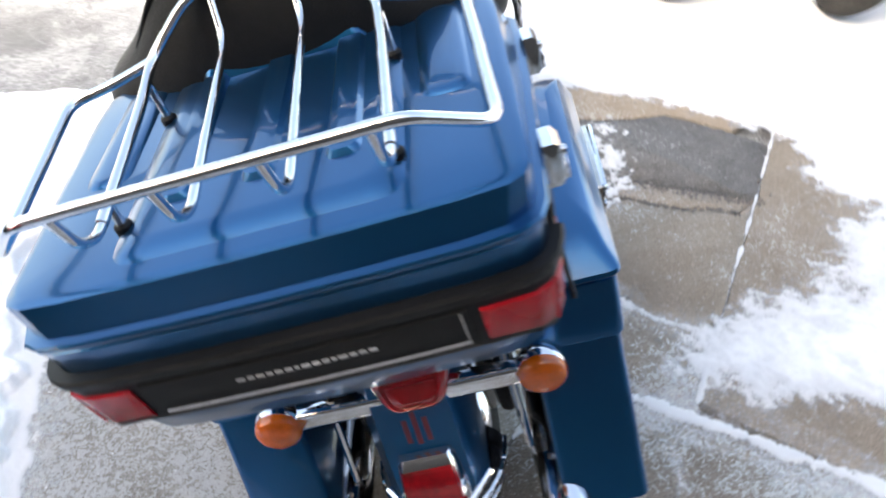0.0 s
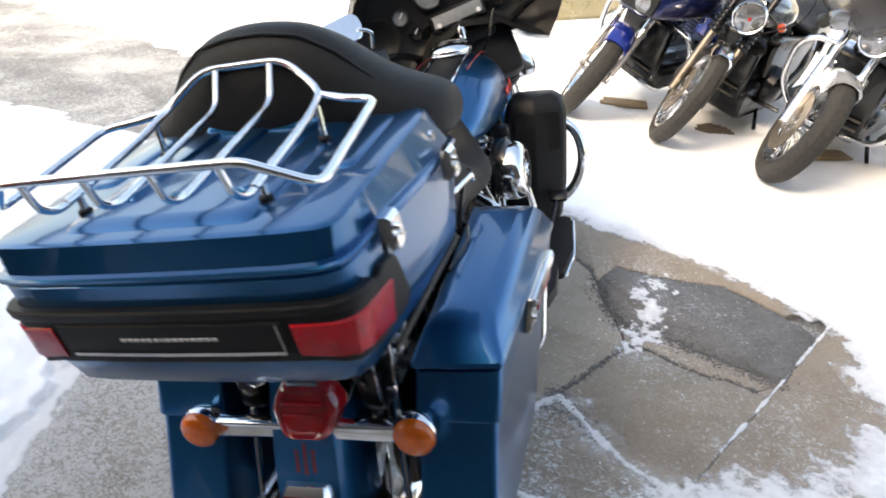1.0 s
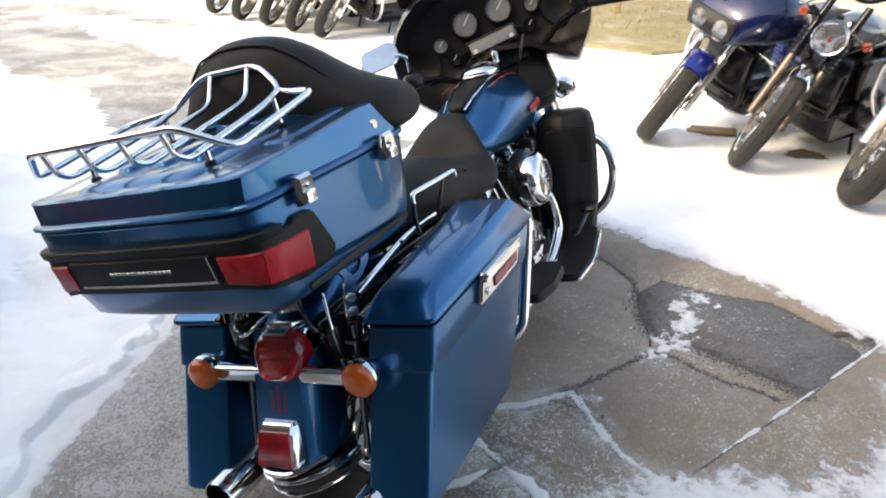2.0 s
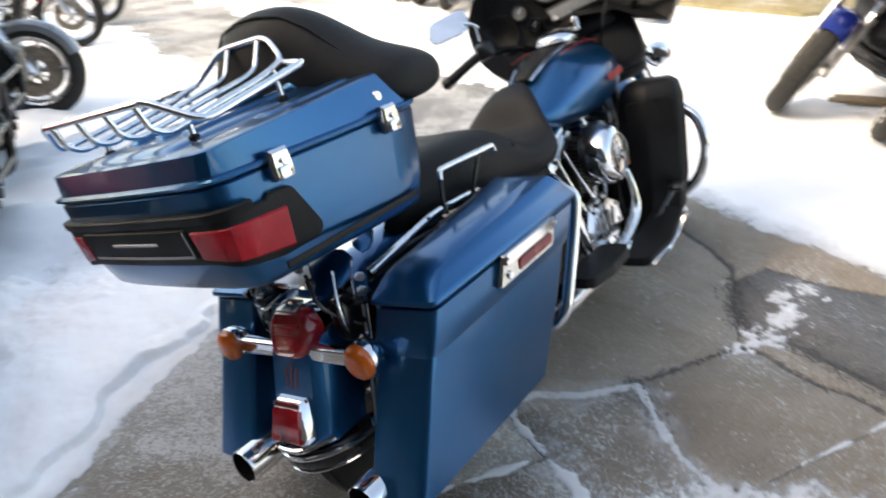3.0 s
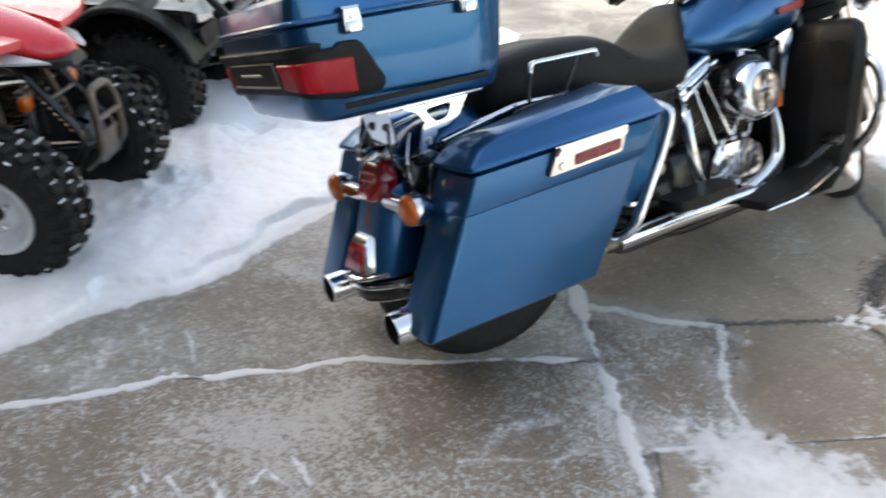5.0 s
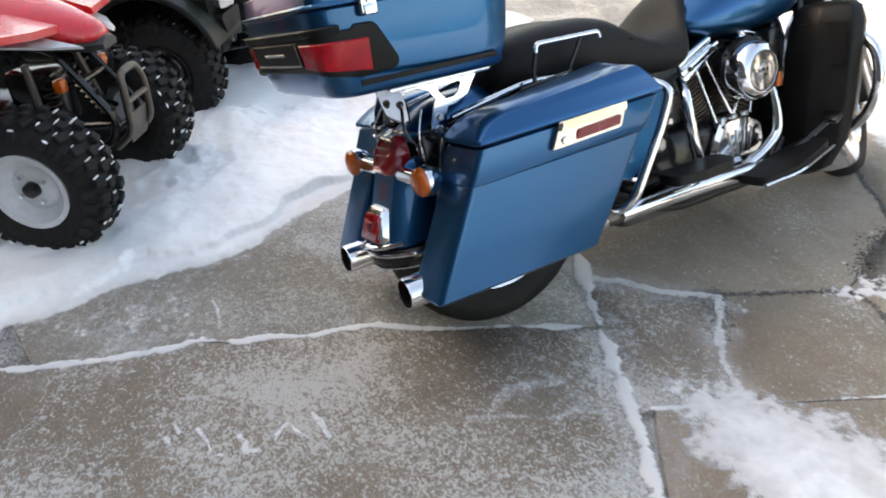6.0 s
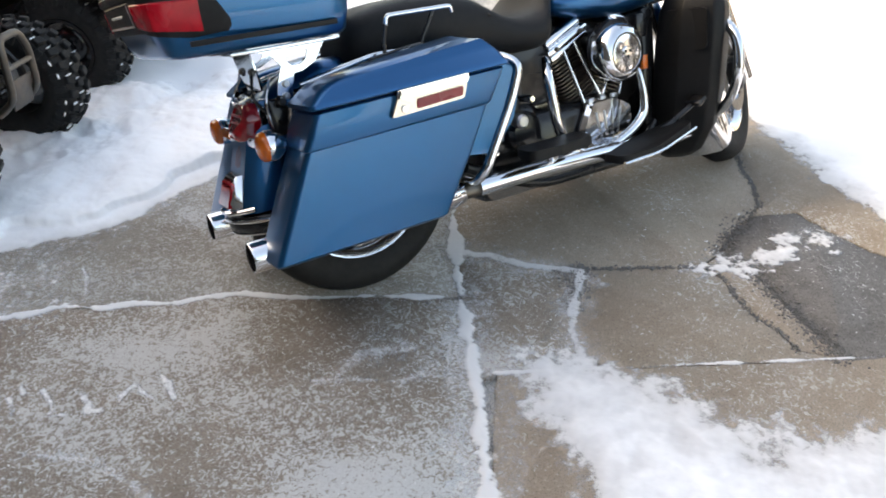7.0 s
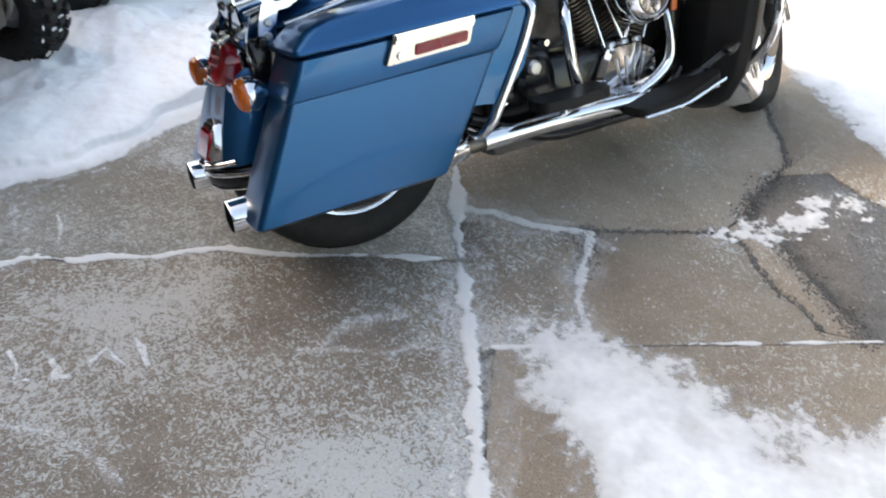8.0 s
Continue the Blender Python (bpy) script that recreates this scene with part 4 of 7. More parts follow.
part("seat_seam", tube([(x, 0.735 - 0.02 * abs(x) / 0.18, 0.752 - 0.4 * (abs(x) / 0.19) ** 3 * 0.12) for x in (-0.18, -0.12, -0.05, 0.05, 0.12, 0.18)], 0.003, 6, 0.01), LEATHER, seat)
for s in (-1, 1):
    part("grab_rail", tube([(s * 0.196, 0.380, 0.735), (s * 0.194, 0.386, 0.757), (s * 0.222, 0.560, 0.757), (s * 0.219, 0.566, 0.742)], 0.0060, 10, 0.012), CHROME, bike, "chrome passenger grab rail")
    part("rail_leg", tube([(s * 0.205, 0.36, 0.665), (s * 0.200, 0.366, 0.70), (s * 0.196, 0.380, 0.737)], 0.0058, 8, 0.01), BLACK, bike)
    part("rail_leg", tube([(s * 0.212, 0.515, 0.756), (s * 0.206, 0.49, 0.71), (s * 0.200, 0.47, 0.67)], 0.0055, 8, 0.01), BLACK, bike)

# fuel tank and console
def tank_ring(y, top, bottom, w):
    h = top - bottom
    return [(0, y, bottom + 0.02), (w * 0.55, y, bottom), (w * 0.93, y, bottom + 0.16 * h), (w, y, bottom + 0.42 * h), (w * 0.86, y, bottom + 0.74 * h), (w * 0.5, y, top - 0.015), (0, y, top), (-w * 0.5, y, top - 0.015), (-w * 0.86, y, bottom + 0.74 * h), (-w, y, bottom + 0.42 * h), (-w * 0.93, y, bottom + 0.16 * h), (-w * 0.55, y, bottom)]


tank = part("fuel_tank", loft([tank_ring(1.00, 0.735, 0.69, 0.07), tank_ring(1.03, 0.755, 0.668, 0.105), tank_ring(1.10, 0.80, 0.642, 0.135), tank_ring(1.22, 0.862, 0.628, 0.152), tank_ring(1.36, 0.872, 0.632, 0.165), tank_ring(1.47, 0.862, 0.655, 0.150), tank_ring(1.53, 0.835, 0.690, 0.115), tank_ring(1.545, 0.80, 0.72, 0.07)]), BLUE, bike, "metallic blue teardrop fuel tank", 2)


def console_ring(y, z, w, k=0.0):
    return [(-w, y, z - 0.012), (-w * 0.9, y, z + 0.004), (0, y, z + 0.010), (w * 0.9, y, z + 0.004), (w, y, z - 0.012), (0, y, z - 0.03)]


console = part("tank_console", loft([console_ring(1.09, 0.815, 0.034), console_ring(1.14, 0.836, 0.042), console_ring(1.24, 0.862, 0.048), console_ring(1.33, 0.874, 0.054), console_ring(1.44, 0.874, 0.058)]), LEATHER, tank, "black vinyl tank console", 1)
for s in (-1, 1):
    part("console_trim", tube([(s * 0.036, 1.085, 0.808), (s * 0.045, 1.14, 0.832), (s * 0.051, 1.24, 0.858), (s * 0.057, 1.33, 0.870), (s * 0.062, 1.44, 0.868)], 0.004, 8, 0.02), CHROME, console)
part("fuel_door", ball((0.0, 1.36, 0.888), (0.068, 0.078, 0.030), 24), CHROME, console, "chrome domed fuel door")
part("fuel_door_rim", tube([(0.068 * math.cos(a), 1.36 + 0.078 * math.sin(a), 0.882) for a in (2 * math.pi * i / 24 for i in range(24))], 0.004, 8, 0, True), CHROME, console)
part("key_switch", join(lathe([(0, 0.03), (0.010, 0.03), (0.014, 0.024), (0.014, -0.01), (0.02, -0.014)], (0.01, 1.49, 0.905), "z", 16), box((0.01, 1.49, 0.94), (0.008, 0.028, 0.03), 0.003)), CHROME, console)
for s in (-1, 1):
    n = 7
    for i in range(n):
        y = 1.345 + 0.019 * i
        w = 0.1655 - 0.9 * max(0, y - 1.40) ** 1.55 * 1.0
        part("decal_bar", box((s * (w - 0.002), y, 0.738 + 0.0012 * i), (0.006, 0.013, 0.020 + 0.004 * (i % 2)), 0.002, (0, s * -12, s * (4 + 3.0 * i))), RED_DECAL, tank, "red lettering shown as plain bars" if i == 0 else "")
    part("tank_stripe", tube([(s * 0.085, 1.20, 0.853), (s * 0.088, 1.30, 0.863), (s * 0.086, 1.40, 0.861), (s * 0.078, 1.48, 0.846)], 0.002, 6, 0.02), RED_DECAL, tank)

# saddlebags: stretched hard cases with hinged lids
def bag_pt(y, z, u):
    """A place across the case: u 0 on its inner wall, 1 on its outer."""
    k = min(1, max(0, (z - 0.24) / 0.34))
    outer = 0.320 + (0.018 + 0.027 * min(1, max(0, (y - 0.08) / 0.38))) * k
    inner = 0.200 - 0.015 * (1 - k)
    return (inner + (outer - inner) * u, y, z)


def bag_ring(z, y0, y1, grow=0.0, r=0.019):
    base = rounded([(0, 0), (0.14, 0), (0.14, 0.5), (0, 0.5)], [0.010, r, 0.018, 0.018], 5)
    out = []
    for u, v in base:
        u, v = u / 0.14, v / 0.5
        x, y, zz = bag_pt(y0 + (y1 - y0) * v, z, u)
        out.append((x + grow * (1 if u > 0.5 else -1), y + grow * (1 if v > 0.5 else -1), zz))
    return out


def bag_body():
    def edge(z):
        k = (z - 0.24) / (0.585 - 0.24)
        return -0.066 + 0.168 * k, 0.412 + 0.196 * k
    rings = []
    for z, g in ((0.238, -0.014), (0.241, -0.006), (0.248, 0.0), (0.30, 0.0), (0.40, 0.0), (0.496, 0.0), (0.499, 0.005), (0.503, 0.0065), (0.55, 0.0065), (0.576, 0.006), (0.581, -0.001)):
        rings.append(bag_ring(z, *edge(z), g))
    bm = loft(rings)
    for v in bm.verts:  # the crease and the lid line climb towards the front
        if v.co.z > 0.45:
            v.co.z += 0.035 * (v.co.y - 0.1) * min(1, (v.co.z - 0.45) / 0.05)
    return bm


def bag_lid():
    rings = [bag_ring(0.584, 0.098, 0.610, 0.002), bag_ring(0.586, 0.096, 0.612, 0.010), bag_ring(0.590, 0.096, 0.612, 0.012), bag_ring(0.597, 0.097, 0.613, 0.011), bag_ring(0.603, 0.100, 0.612, 0.007), bag_ring(0.610, 0.105, 0.610, 0.002, 0.022)]
    rings += [bag_ring(0.617, 0.112, 0.605, -0.003, 0.025), bag_ring(0.623, 0.121, 0.598, -0.008, 0.028), bag_ring(0.628, 0.134, 0.588, -0.016, 0.030), bag_ring(0.631, 0.165, 0.565, -0.045, 0.03)]
    bm = loft(rings)
    for v in bm.verts:
        k = (v.co.y - 0.1)
        v.co.z += 0.030 * k
        if v.co.z > 0.60:
            up = min(1, (v.co.z - 0.60) / 0.025)
            v.co.z += up * (0.075 * min(k, 0.44)) - up * max(0, k - 0.455) * 0.55
            v.co.z += up * 0.010 * (1 - abs((v.co.x - 0.26) / 0.085) ** 2)
    return bm


for side, flip in (("right", False), ("left", True)):
    f = mirrored if flip else (lambda b: b)
    bag = part("saddlebag", f(bag_body()), BLUE, bike, "stretched metallic blue hard saddlebag", angle=30)
    blid = part("bag_lid", f(bag_lid()), BLUE, bag, "glossy blue hinged lid", angle=30)
    plate_poly = rounded([(0.271, 0.532), (0.297, 0.594), (0.490, 0.602), (0.474, 0.543)], [0.004, 0.008, 0.006, 0.012], 3)

    def onto(bm, off):
        for v in bm.verts:
            v.co.x += bag_pt(v.co.y, min(v.co.z, 0.6), 1.0)[0] + off
        return bm

    plate = part("latch_plate", f(onto(prism(plate_poly, "x", 0.002, 0.017, 0.003), 0)), NICKEL, bag, "satin chrome saddlebag latch plate")
    part("latch_bar", f(onto(prism(rounded([(0.288, 0.573), (0.297, 0.595), (0.490, 0.603), (0.484, 0.582)], 0.004, 2), "x", 0.015, 0.024, 0.005), 0)), CHROME, plate)
    part("latch_reflector", f(onto(prism(rounded([(0.338, 0.543), (0.342, 0.566), (0.470, 0.574), (0.466, 0.551)], 0.004, 2), "x", 0.016, 0.0195, 0.002), 0)), DARK_RED, plate, "dark red reflector strip")
    part("bag_lock", f(onto(lathe([(0, 0.022), (0.0075, 0.022), (0.009, 0.019), (0.009, 0.014)], (0.0, 0.306, 0.549), "x", 16), 0)), CHROME, plate)
    for y, z in ((0.302, 0.584), (0.480, 0.592)):
        part("rivet", f(onto(lathe([(0, 0.0265), (0.003, 0.0262), (0.0045, 0.024)], (0.0, y, z), "x", 10), 0)), CHROME, plate)
    part("lid_handle", f(tube([(0.215, 0.30, 0.640), (0.220, 0.30, 0.662), (0.238, 0.40, 0.676), (0.220, 0.47, 0.678), (0.215, 0.47, 0.652)], 0.0035, 8, 0.02)), BLACK, blid)
    part("bag_guard", f(tube([(0.175, 0.645, 0.612), (0.300, 0.645, 0.615), (0.345, 0.672, 0.592), (0.335, 0.640, 0.50), (0.325, 0.545, 0.335), (0.290, 0.53, 0.300), (0.20, 0.56, 0.285)], 0.0135, 12, 0.05)), CHROME, bike, "chrome saddlebag guard rail")
    part("side_cover", f(loft([[(0.165 + dx, y, z) for y, z in rounded([(0.52, 0.36), (0.62, 0.60), (0.80, 0.585), (0.74, 0.42), (0.66, 0.34)], 0.03, 3)] for dx in (0, 0.03, 0.036)])), BLUE, bike, "blue side cover")

# rear fender, lamps and signals
def fender(y0, z0, R, a0, a1, w, drop, mat, name, label, thick=0.004, n=20):
    rings = []
    for i in range(n + 1):
        a = a0 + (a1 - a0) * i / n
        ring = []
        for u, dr in ((-1, drop), (-0.98, drop * 0.55), (-0.86, 0.022), (-0.6, 0.005), (0, 0), (0.6, 0.005), (0.86, 0.022), (0.98, drop * 0.55), (1, drop)):
            r = R - dr
            ring.append((u * w, y0 + r * math.cos(a), z0 + r * math.sin(a)))
        for u, dr in ((1, drop), (0.95, drop * 0.5), (0.82, 0.028), (0.55, 0.010), (0, 0.006), (-0.55, 0.010), (-0.82, 0.028), (-0.95, drop * 0.5), (-1, drop)):
            r = R - dr - thick
            ring.append((u * (w - thick), y0 + r * math.cos(a), z0 + r * math.sin(a)))
        rings.append(ring)
    return part(name, loft(rings), mat, bike, label, angle=45)


fender(0.285, 0.318, 0.355, radians(70), radians(133), 0.080, 0.10, BLUE, "rear_fender", "metallic blue rear fender")
# the straight tail of the fender behind the wheel
tail = part("fender_tail", loft([[(x * k, y + (0.024 if abs(x) > 0.08 else 0.006 if abs(x) > 0.06 else 0) * 1.0, z) for x, y in ((-0.082, yy + 0.10), (-0.082, yy + 0.01), (-0.06, yy), (0.06, yy), (0.082, yy + 0.01), (0.082, yy + 0.10), (0.076, yy + 0.10), (0.076, yy + 0.02), (0.056, yy + 0.008), (-0.056, yy + 0.008), (-0.076, yy + 0.02), (-0.076, yy + 0.10))] for z, yy, k in ((0.60, 0.040, 0.90), (0.52, 0.008, 0.96), (0.42, -0.024, 1.0), (0.345, -0.044, 1.0), (0.325, -0.048, 1.0))]), BLUE, bike, "metallic blue fender tail")
for x, z0, z1 in ((-0.016, 0.440, 0.480), (0.0, 0.436, 0.492), (0.016, 0.440, 0.480)):
    part("fender_decal", loft([[(x - 0.004, -0.0005 - (0.52 - z) * 0.32 + 0.008, z), (x + 0.004, -0.0005 - (0.52 - z) * 0.32 + 0.008, z), (x + 0.004, -0.0005 - (0.52 - z) * 0.32 + 0.011, z), (x - 0.004, -0.0005 - (0.52 - z) * 0.32 + 0.011, z)] for z in (z0, z1)]), FADED_DECAL, tail)


def tip_arc(w, y_mid, y_end, z, n=10):
    return [(w * math.sin(a), y_end + (y_mid - y_end) * math.cos(a), z) for a in (math.pi * (i / n - 0.5) for i in range(n + 1))]


bumper = part("fender_bumper", loft([[(x * k, y + dy, z) for x, y, _ in tip_arc(0.108, -0.076, 0.06, 0)] + [(x * k * 0.7, y + dy + 0.028, z) for x, y, _ in tip_arc(0.108, -0.076, 0.06, 0)][::-1] for z, k, dy in ((0.262, 0.88, 0.018), (0.274, 0.97, 0.004), (0.292, 1.0, 0.0), (0.310, 0.99, 0.0), (0.318, 0.95, 0.004))]), BLACK, bike, "black rubber fender bumper")
part("bumper_trim", tube([(x * 1.005, y - 0.001, 0.307) for x, y, _ in tip_arc(0.108, -0.076, 0.06, 0, 16)], 0.0055, 8, 0), CHROME, bumper, "chrome bumper strip")
part("bumper_trim", tube([(x * 0.96, y + 0.006, 0.270) for x, y, _ in tip_arc(0.108, -0.076, 0.06, 0, 16)][2:-2], 0.003, 8, 0), CHROME, bumper)
tip_lamp = part("fender_tip_lamp", loft([[(x, y + 0.004, z + 0.012) for x, y in ((-0.052 * k, 0.02), (-0.052 * k, y0 + 0.012), (-0.044 * k, y0), (0.044 * k, y0), (0.052 * k, y0 + 0.012), (0.052 * k, 0.02))] for z, y0, k in ((0.330, -0.078, 1.0), (0.345, -0.076, 1.0), (0.402, -0.052, 0.88), (0.412, -0.040, 0.80))]), CHROME, bike, "chrome fender tip lamp housing")
part("tip_lens", loft([[(x * k, y0 + dy + 0.004, z + 0.012) for x, dy in ((-0.050, 0.008), (-0.045, -0.003), (0.043, -0.003), (0.047, 0.006))] for z, y0, k in ((0.334, -0.079, 1.0), (0.340, -0.0785, 1.0), (0.394, -0.057, 0.90), (0.400, -0.050, 0.86))]), DEEP_RED, tip_lamp, "dark red ribbed lens")
part("tip_flange", tube([(0.085, -0.02, 0.338), (0.06, -0.05, 0.332), (0.03, -0.080, 0.330), (-0.03, -0.080, 0.330), (-0.06, -0.05, 0.332), (-0.085, -0.02, 0.338)], 0.0065, 8, 0.02), CHROME, tip_lamp)

lamp_poly = rounded([(-0.050, 0.500), (0.050, 0.500), (0.072, 0.560), (0.052, 0.606), (-0.052, 0.606), (-0.072, 0.560)], 0.034, 5)
LAMP_Y = 0.010
tail_lamp = part("tail_lamp", loft([[(0.016 + x * k, y + LAMP_Y, 0.553 + (z - 0.553) * k) for x, z in lamp_poly] for y, k in ((0.090, 0.90), (0.045, 0.95), (0.036, 0.95))]), CHROME, bike, "chrome tail lamp housing")
part("tail_lens", loft([[(0.016 + x * k, y + LAMP_Y + (z - 0.553) * 0.32, 0.553 + (z - 0.553) * k) for x, z in lamp_poly] for y, k in ((0.040, 0.92), (0.006, 0.90), (-0.006, 0.84), (-0.012, 0.72), (-0.013, 0.66), (-0.009, 0.60), (-0.012, 0.4))]), DEEP_RED, tail_lamp, "deep red tail lens")
for z in (0.535, 0.553, 0.571):
    part("lens_rib", box((0.016, LAMP_Y - 0.010 + (z - 0.553) * 0.32, z), (0.074, 0.006, 0.005), 0.0015), RED_LENS, tail_lamp)
part("tail_window", box((0.016, 0.024 + LAMP_Y, 0.604), (0.058, 0.034, 0.006), 0.002, (18, 0, 0)), GLASS, tail_lamp, "clear plate-lamp window")
bar = part("signal_bar", prism(rounded([(0.006, 0.490), (0.034, 0.490), (0.034, 0.526), (0.006, 0.526)], 0.008, 3), "x", -0.185, 0.185, 0.003), CHROME, bike, "chrome turn signal bar")
for s in (-1, 1):
    sig = part("turn_signal", lathe([(0.0, 0.052), (0.012, 0.052), (0.026, 0.040), (0.0375, 0.020), (0.0385, 0.006), (0.0365, 0.0)], (s * 0.206, 0.006, 0.510), "y", 28), CHROME, bike, "chrome bullet turn signal")
    part("amber_lens", lathe([(0.036, 0.004), (0.0365, -0.004), (0.034, -0.012), (0.026, -0.018), (0.013, -0.0215), (0.0, -0.0225)], (s * 0.206, 0.006, 0.510), "y", 28), AMBER, sig, "amber ribbed lens")

# trunk carrier: plates, struts, bolts, cables
carrier = part("trunk_carrier", join(*[box((s * 0.175, 0.115, 0.727), (0.016, 0.27, 0.010), 0.003) for s in (-1, 1)], box((0, 0.01, 0.727), (0.33, 0.05, 0.010), 0.003), box((0, 0.24, 0.727), (0.33, 0.05, 0.010), 0.003)), CHROME, bike, "chrome trunk carrier")
part("carrier_plate", loft([[(x, y + (0.728 - z) * 0.18, z) for x, z in rounded([(-0.072, 0.727), (0.078, 0.727), (0.078, 0.676), (0.060, 0.622), (-0.052, 0.622), (-0.072, 0.668)], 0.008, 3)] for y in (0.052, 0.057)]), CHROME, carrier, "bright steel plate with bolts")
for x in (-0.036, 0.044):
    part("bolt", lathe([(0, -0.010), (0.006, -0.010), (0.0085, -0.006), (0.0085, 0.0)], (x, 0.064, 0.672), "y", 8), STEEL, carrier)
    part("washer", lathe([(0.0085, -0.001), (0.0125, -0.0015), (0.013, 0.003)], (x, 0.062, 0.672), "y", 18), ALU, carrier)
STRUT_OUT = [(0.045, 0.7225), (0.218, 0.7225), (0.206, 0.708), (0.186, 0.680), (0.152, 0.664), (0.120, 0.660), (0.100, 0.680), (0.082, 0.706)]
STRUT_HOLE = [(0.108, 0.711), (0.168, 0.713), (0.172, 0.708), (0.162, 0.688), (0.148, 0.679), (0.126, 0.678), (0.114, 0.690), (0.106, 0.705)]
STRUT_LEG = rounded([(0.098, 0.684), (0.130, 0.668), (0.118, 0.632), (0.112, 0.604), (0.092, 0.588), (0.072, 0.596), (0.080, 0.640)], 0.008, 3)
for s in (-1, 1):
    part("side_strut", join(loft([[to3(p, "x", s * d) for p in loop] for loop, d in ((STRUT_OUT, 0.164), (STRUT_HOLE, 0.164), (STRUT_HOLE, 0.170), (STRUT_OUT, 0.170), (STRUT_OUT, 0.164))], caps=False), prism(STRUT_LEG, "x", s * 0.1635, s * 0.1695, 0.001)), CHROME, carrier, "polished strut with a triangular opening")
    for y, z in ((0.100, 0.640), (0.096, 0.612)):
        part("bolt", lathe([(0, s * 0.009), (0.0065, s * 0.009), (0.009, s * 0.005), (0.009, 0.0)], (s * 0.169, y, z), "x", 10), ALU, carrier)
    part("strut_knob", lathe([(0, s * 0.020), (0.008, s * 0.020), (0.010, s * 0.015), (0.010, s * 0.004), (0.014, 0.0)], (s * 0.170, 0.078, 0.602), "x", 16), BLACK, carrier)
    part("support_rail", tube([(s * 0.155, 0.14, 0.628), (s * 0.165, 0.36, 0.668), (s * 0.15, 0.56, 0.655)], 0.0085, 10, 0.04), CHROME, bike, "chrome saddlebag support rail")
    part("bag_strut", tube([(s * 0.150, 0.12, 0.64), (s * 0.148, 0.09, 0.50), (s * 0.152, 0.03, 0.31)], 0.007, 8, 0.03), CHROME, bike)
    part("rear_frame", join(tube([(s * 0.11, 0.62, 0.60), (s * 0.115, 0.30, 0.615), (s * 0.105, 0.10, 0.60)], 0.015, 10, 0.04), box((s * 0.12, 0.10, 0.56), (0.05, 0.09, 0.09), 0.012), box((s * 0.125, 0.22, 0.40), (0.04, 0.20, 0.24), 0.02)), BLACK, bike, "black rear frame tubes")
    part("shock", join(tube([(s * 0.118, 0.25, 0.34), (s * 0.118, 0.36, 0.60)], 0.022, 12, 0)), BLACK, bike)
part("cable_loop", tube([(-0.10, 0.075, 0.655), (-0.115, 0.04, 0.60), (-0.08, 0.03, 0.585), (-0.04, 0.06, 0.61)], 0.004, 8, 0.02), CHROME, bike)
part("cable", tube([(0.075, 0.05, 0.665), (0.105, 0.03, 0.61), (0.115, 0.06, 0.57), (0.155, 0.08, 0.545)], 0.0045, 8, 0.025), BLACK, bike)
part("cable", tube([(0.12, 0.08, 0.66), (0.14, 0.05, 0.60), (0.135, 0.06, 0.53)], 0.003, 8, 0.025), CHROME, bike)

# exhausts
for s in (-1, 1):
    pts = [(s * 0.190, -0.086, 0.252), (s * 0.190, 0.05, 0.248), (s * 0.196, 0.30, 0.246), (s * 0.205, 0.50, 0.250)]
    muff = part("muffler", lathe([(0.0362, 0.012), (0.0365, 0.001), (0.0385, -0.001), (0.0405, 0.004), (0.0405, 0.11), (0.044, 0.13), (0.046, 0.55), (0.034, 0.62), (0.026, 0.64)], (s * 0.190, -0.088, 0.250), "y", 32), CHROME, bike, "chrome muffler with open tip")
    part("muffler_bore", lathe([(0.0362, 0.004), (0.035, 0.20), (0.0, 0.20)], (s * 0.190, -0.088, 0.250), "y", 28), SOOT, muff, "black exhaust bore")
HEAD = [(0.196, 0.53, 0.250), (0.205, 0.60, 0.252), (0.208, 0.80, 0.250), (0.205, 1.10, 0.236), (0.195, 1.20, 0.235)]
pipe = part("exhaust_pipe", tube(HEAD, 0.021, 14, 0.06), CHROME, bike, "chrome exhaust pipe and heat shield")
part("heat_shield", tube([(0.214, 0.58, 0.257), (0.216, 0.80, 0.256), (0.213, 1.10, 0.242), (0.205, 1.20, 0.240)], 0.026, 14, 0.04), CHROME, pipe)
part("blued_pipe", tube([(0.196, 0.50, 0.250), (0.206, 0.585, 0.253)], 0.0225, 14, 0), STEEL, pipe, "heat-stained pipe end")
part("rear_header", tube([(0.13, 0.93, 0.55), (0.19, 0.886, 0.53), (0.206, 0.886, 0.45), (0.208, 0.898, 0.36), (0.207, 0.93, 0.29), (0.205, 0.99, 0.262)], 0.017, 12, 0.05), CHROME, pipe)
part("front_header", tube([(0.14, 1.26, 0.51), (0.20, 1.246, 0.485), (0.214, 1.258, 0.40), (0.214, 1.258, 0.33), (0.210, 1.20, 0.285), (0.206, 1.12, 0.255)], 0.017, 12, 0.05, radii=lambda u: 0.007 + 0.009 * min(1, u * 1.5)), CHROME, pipe)

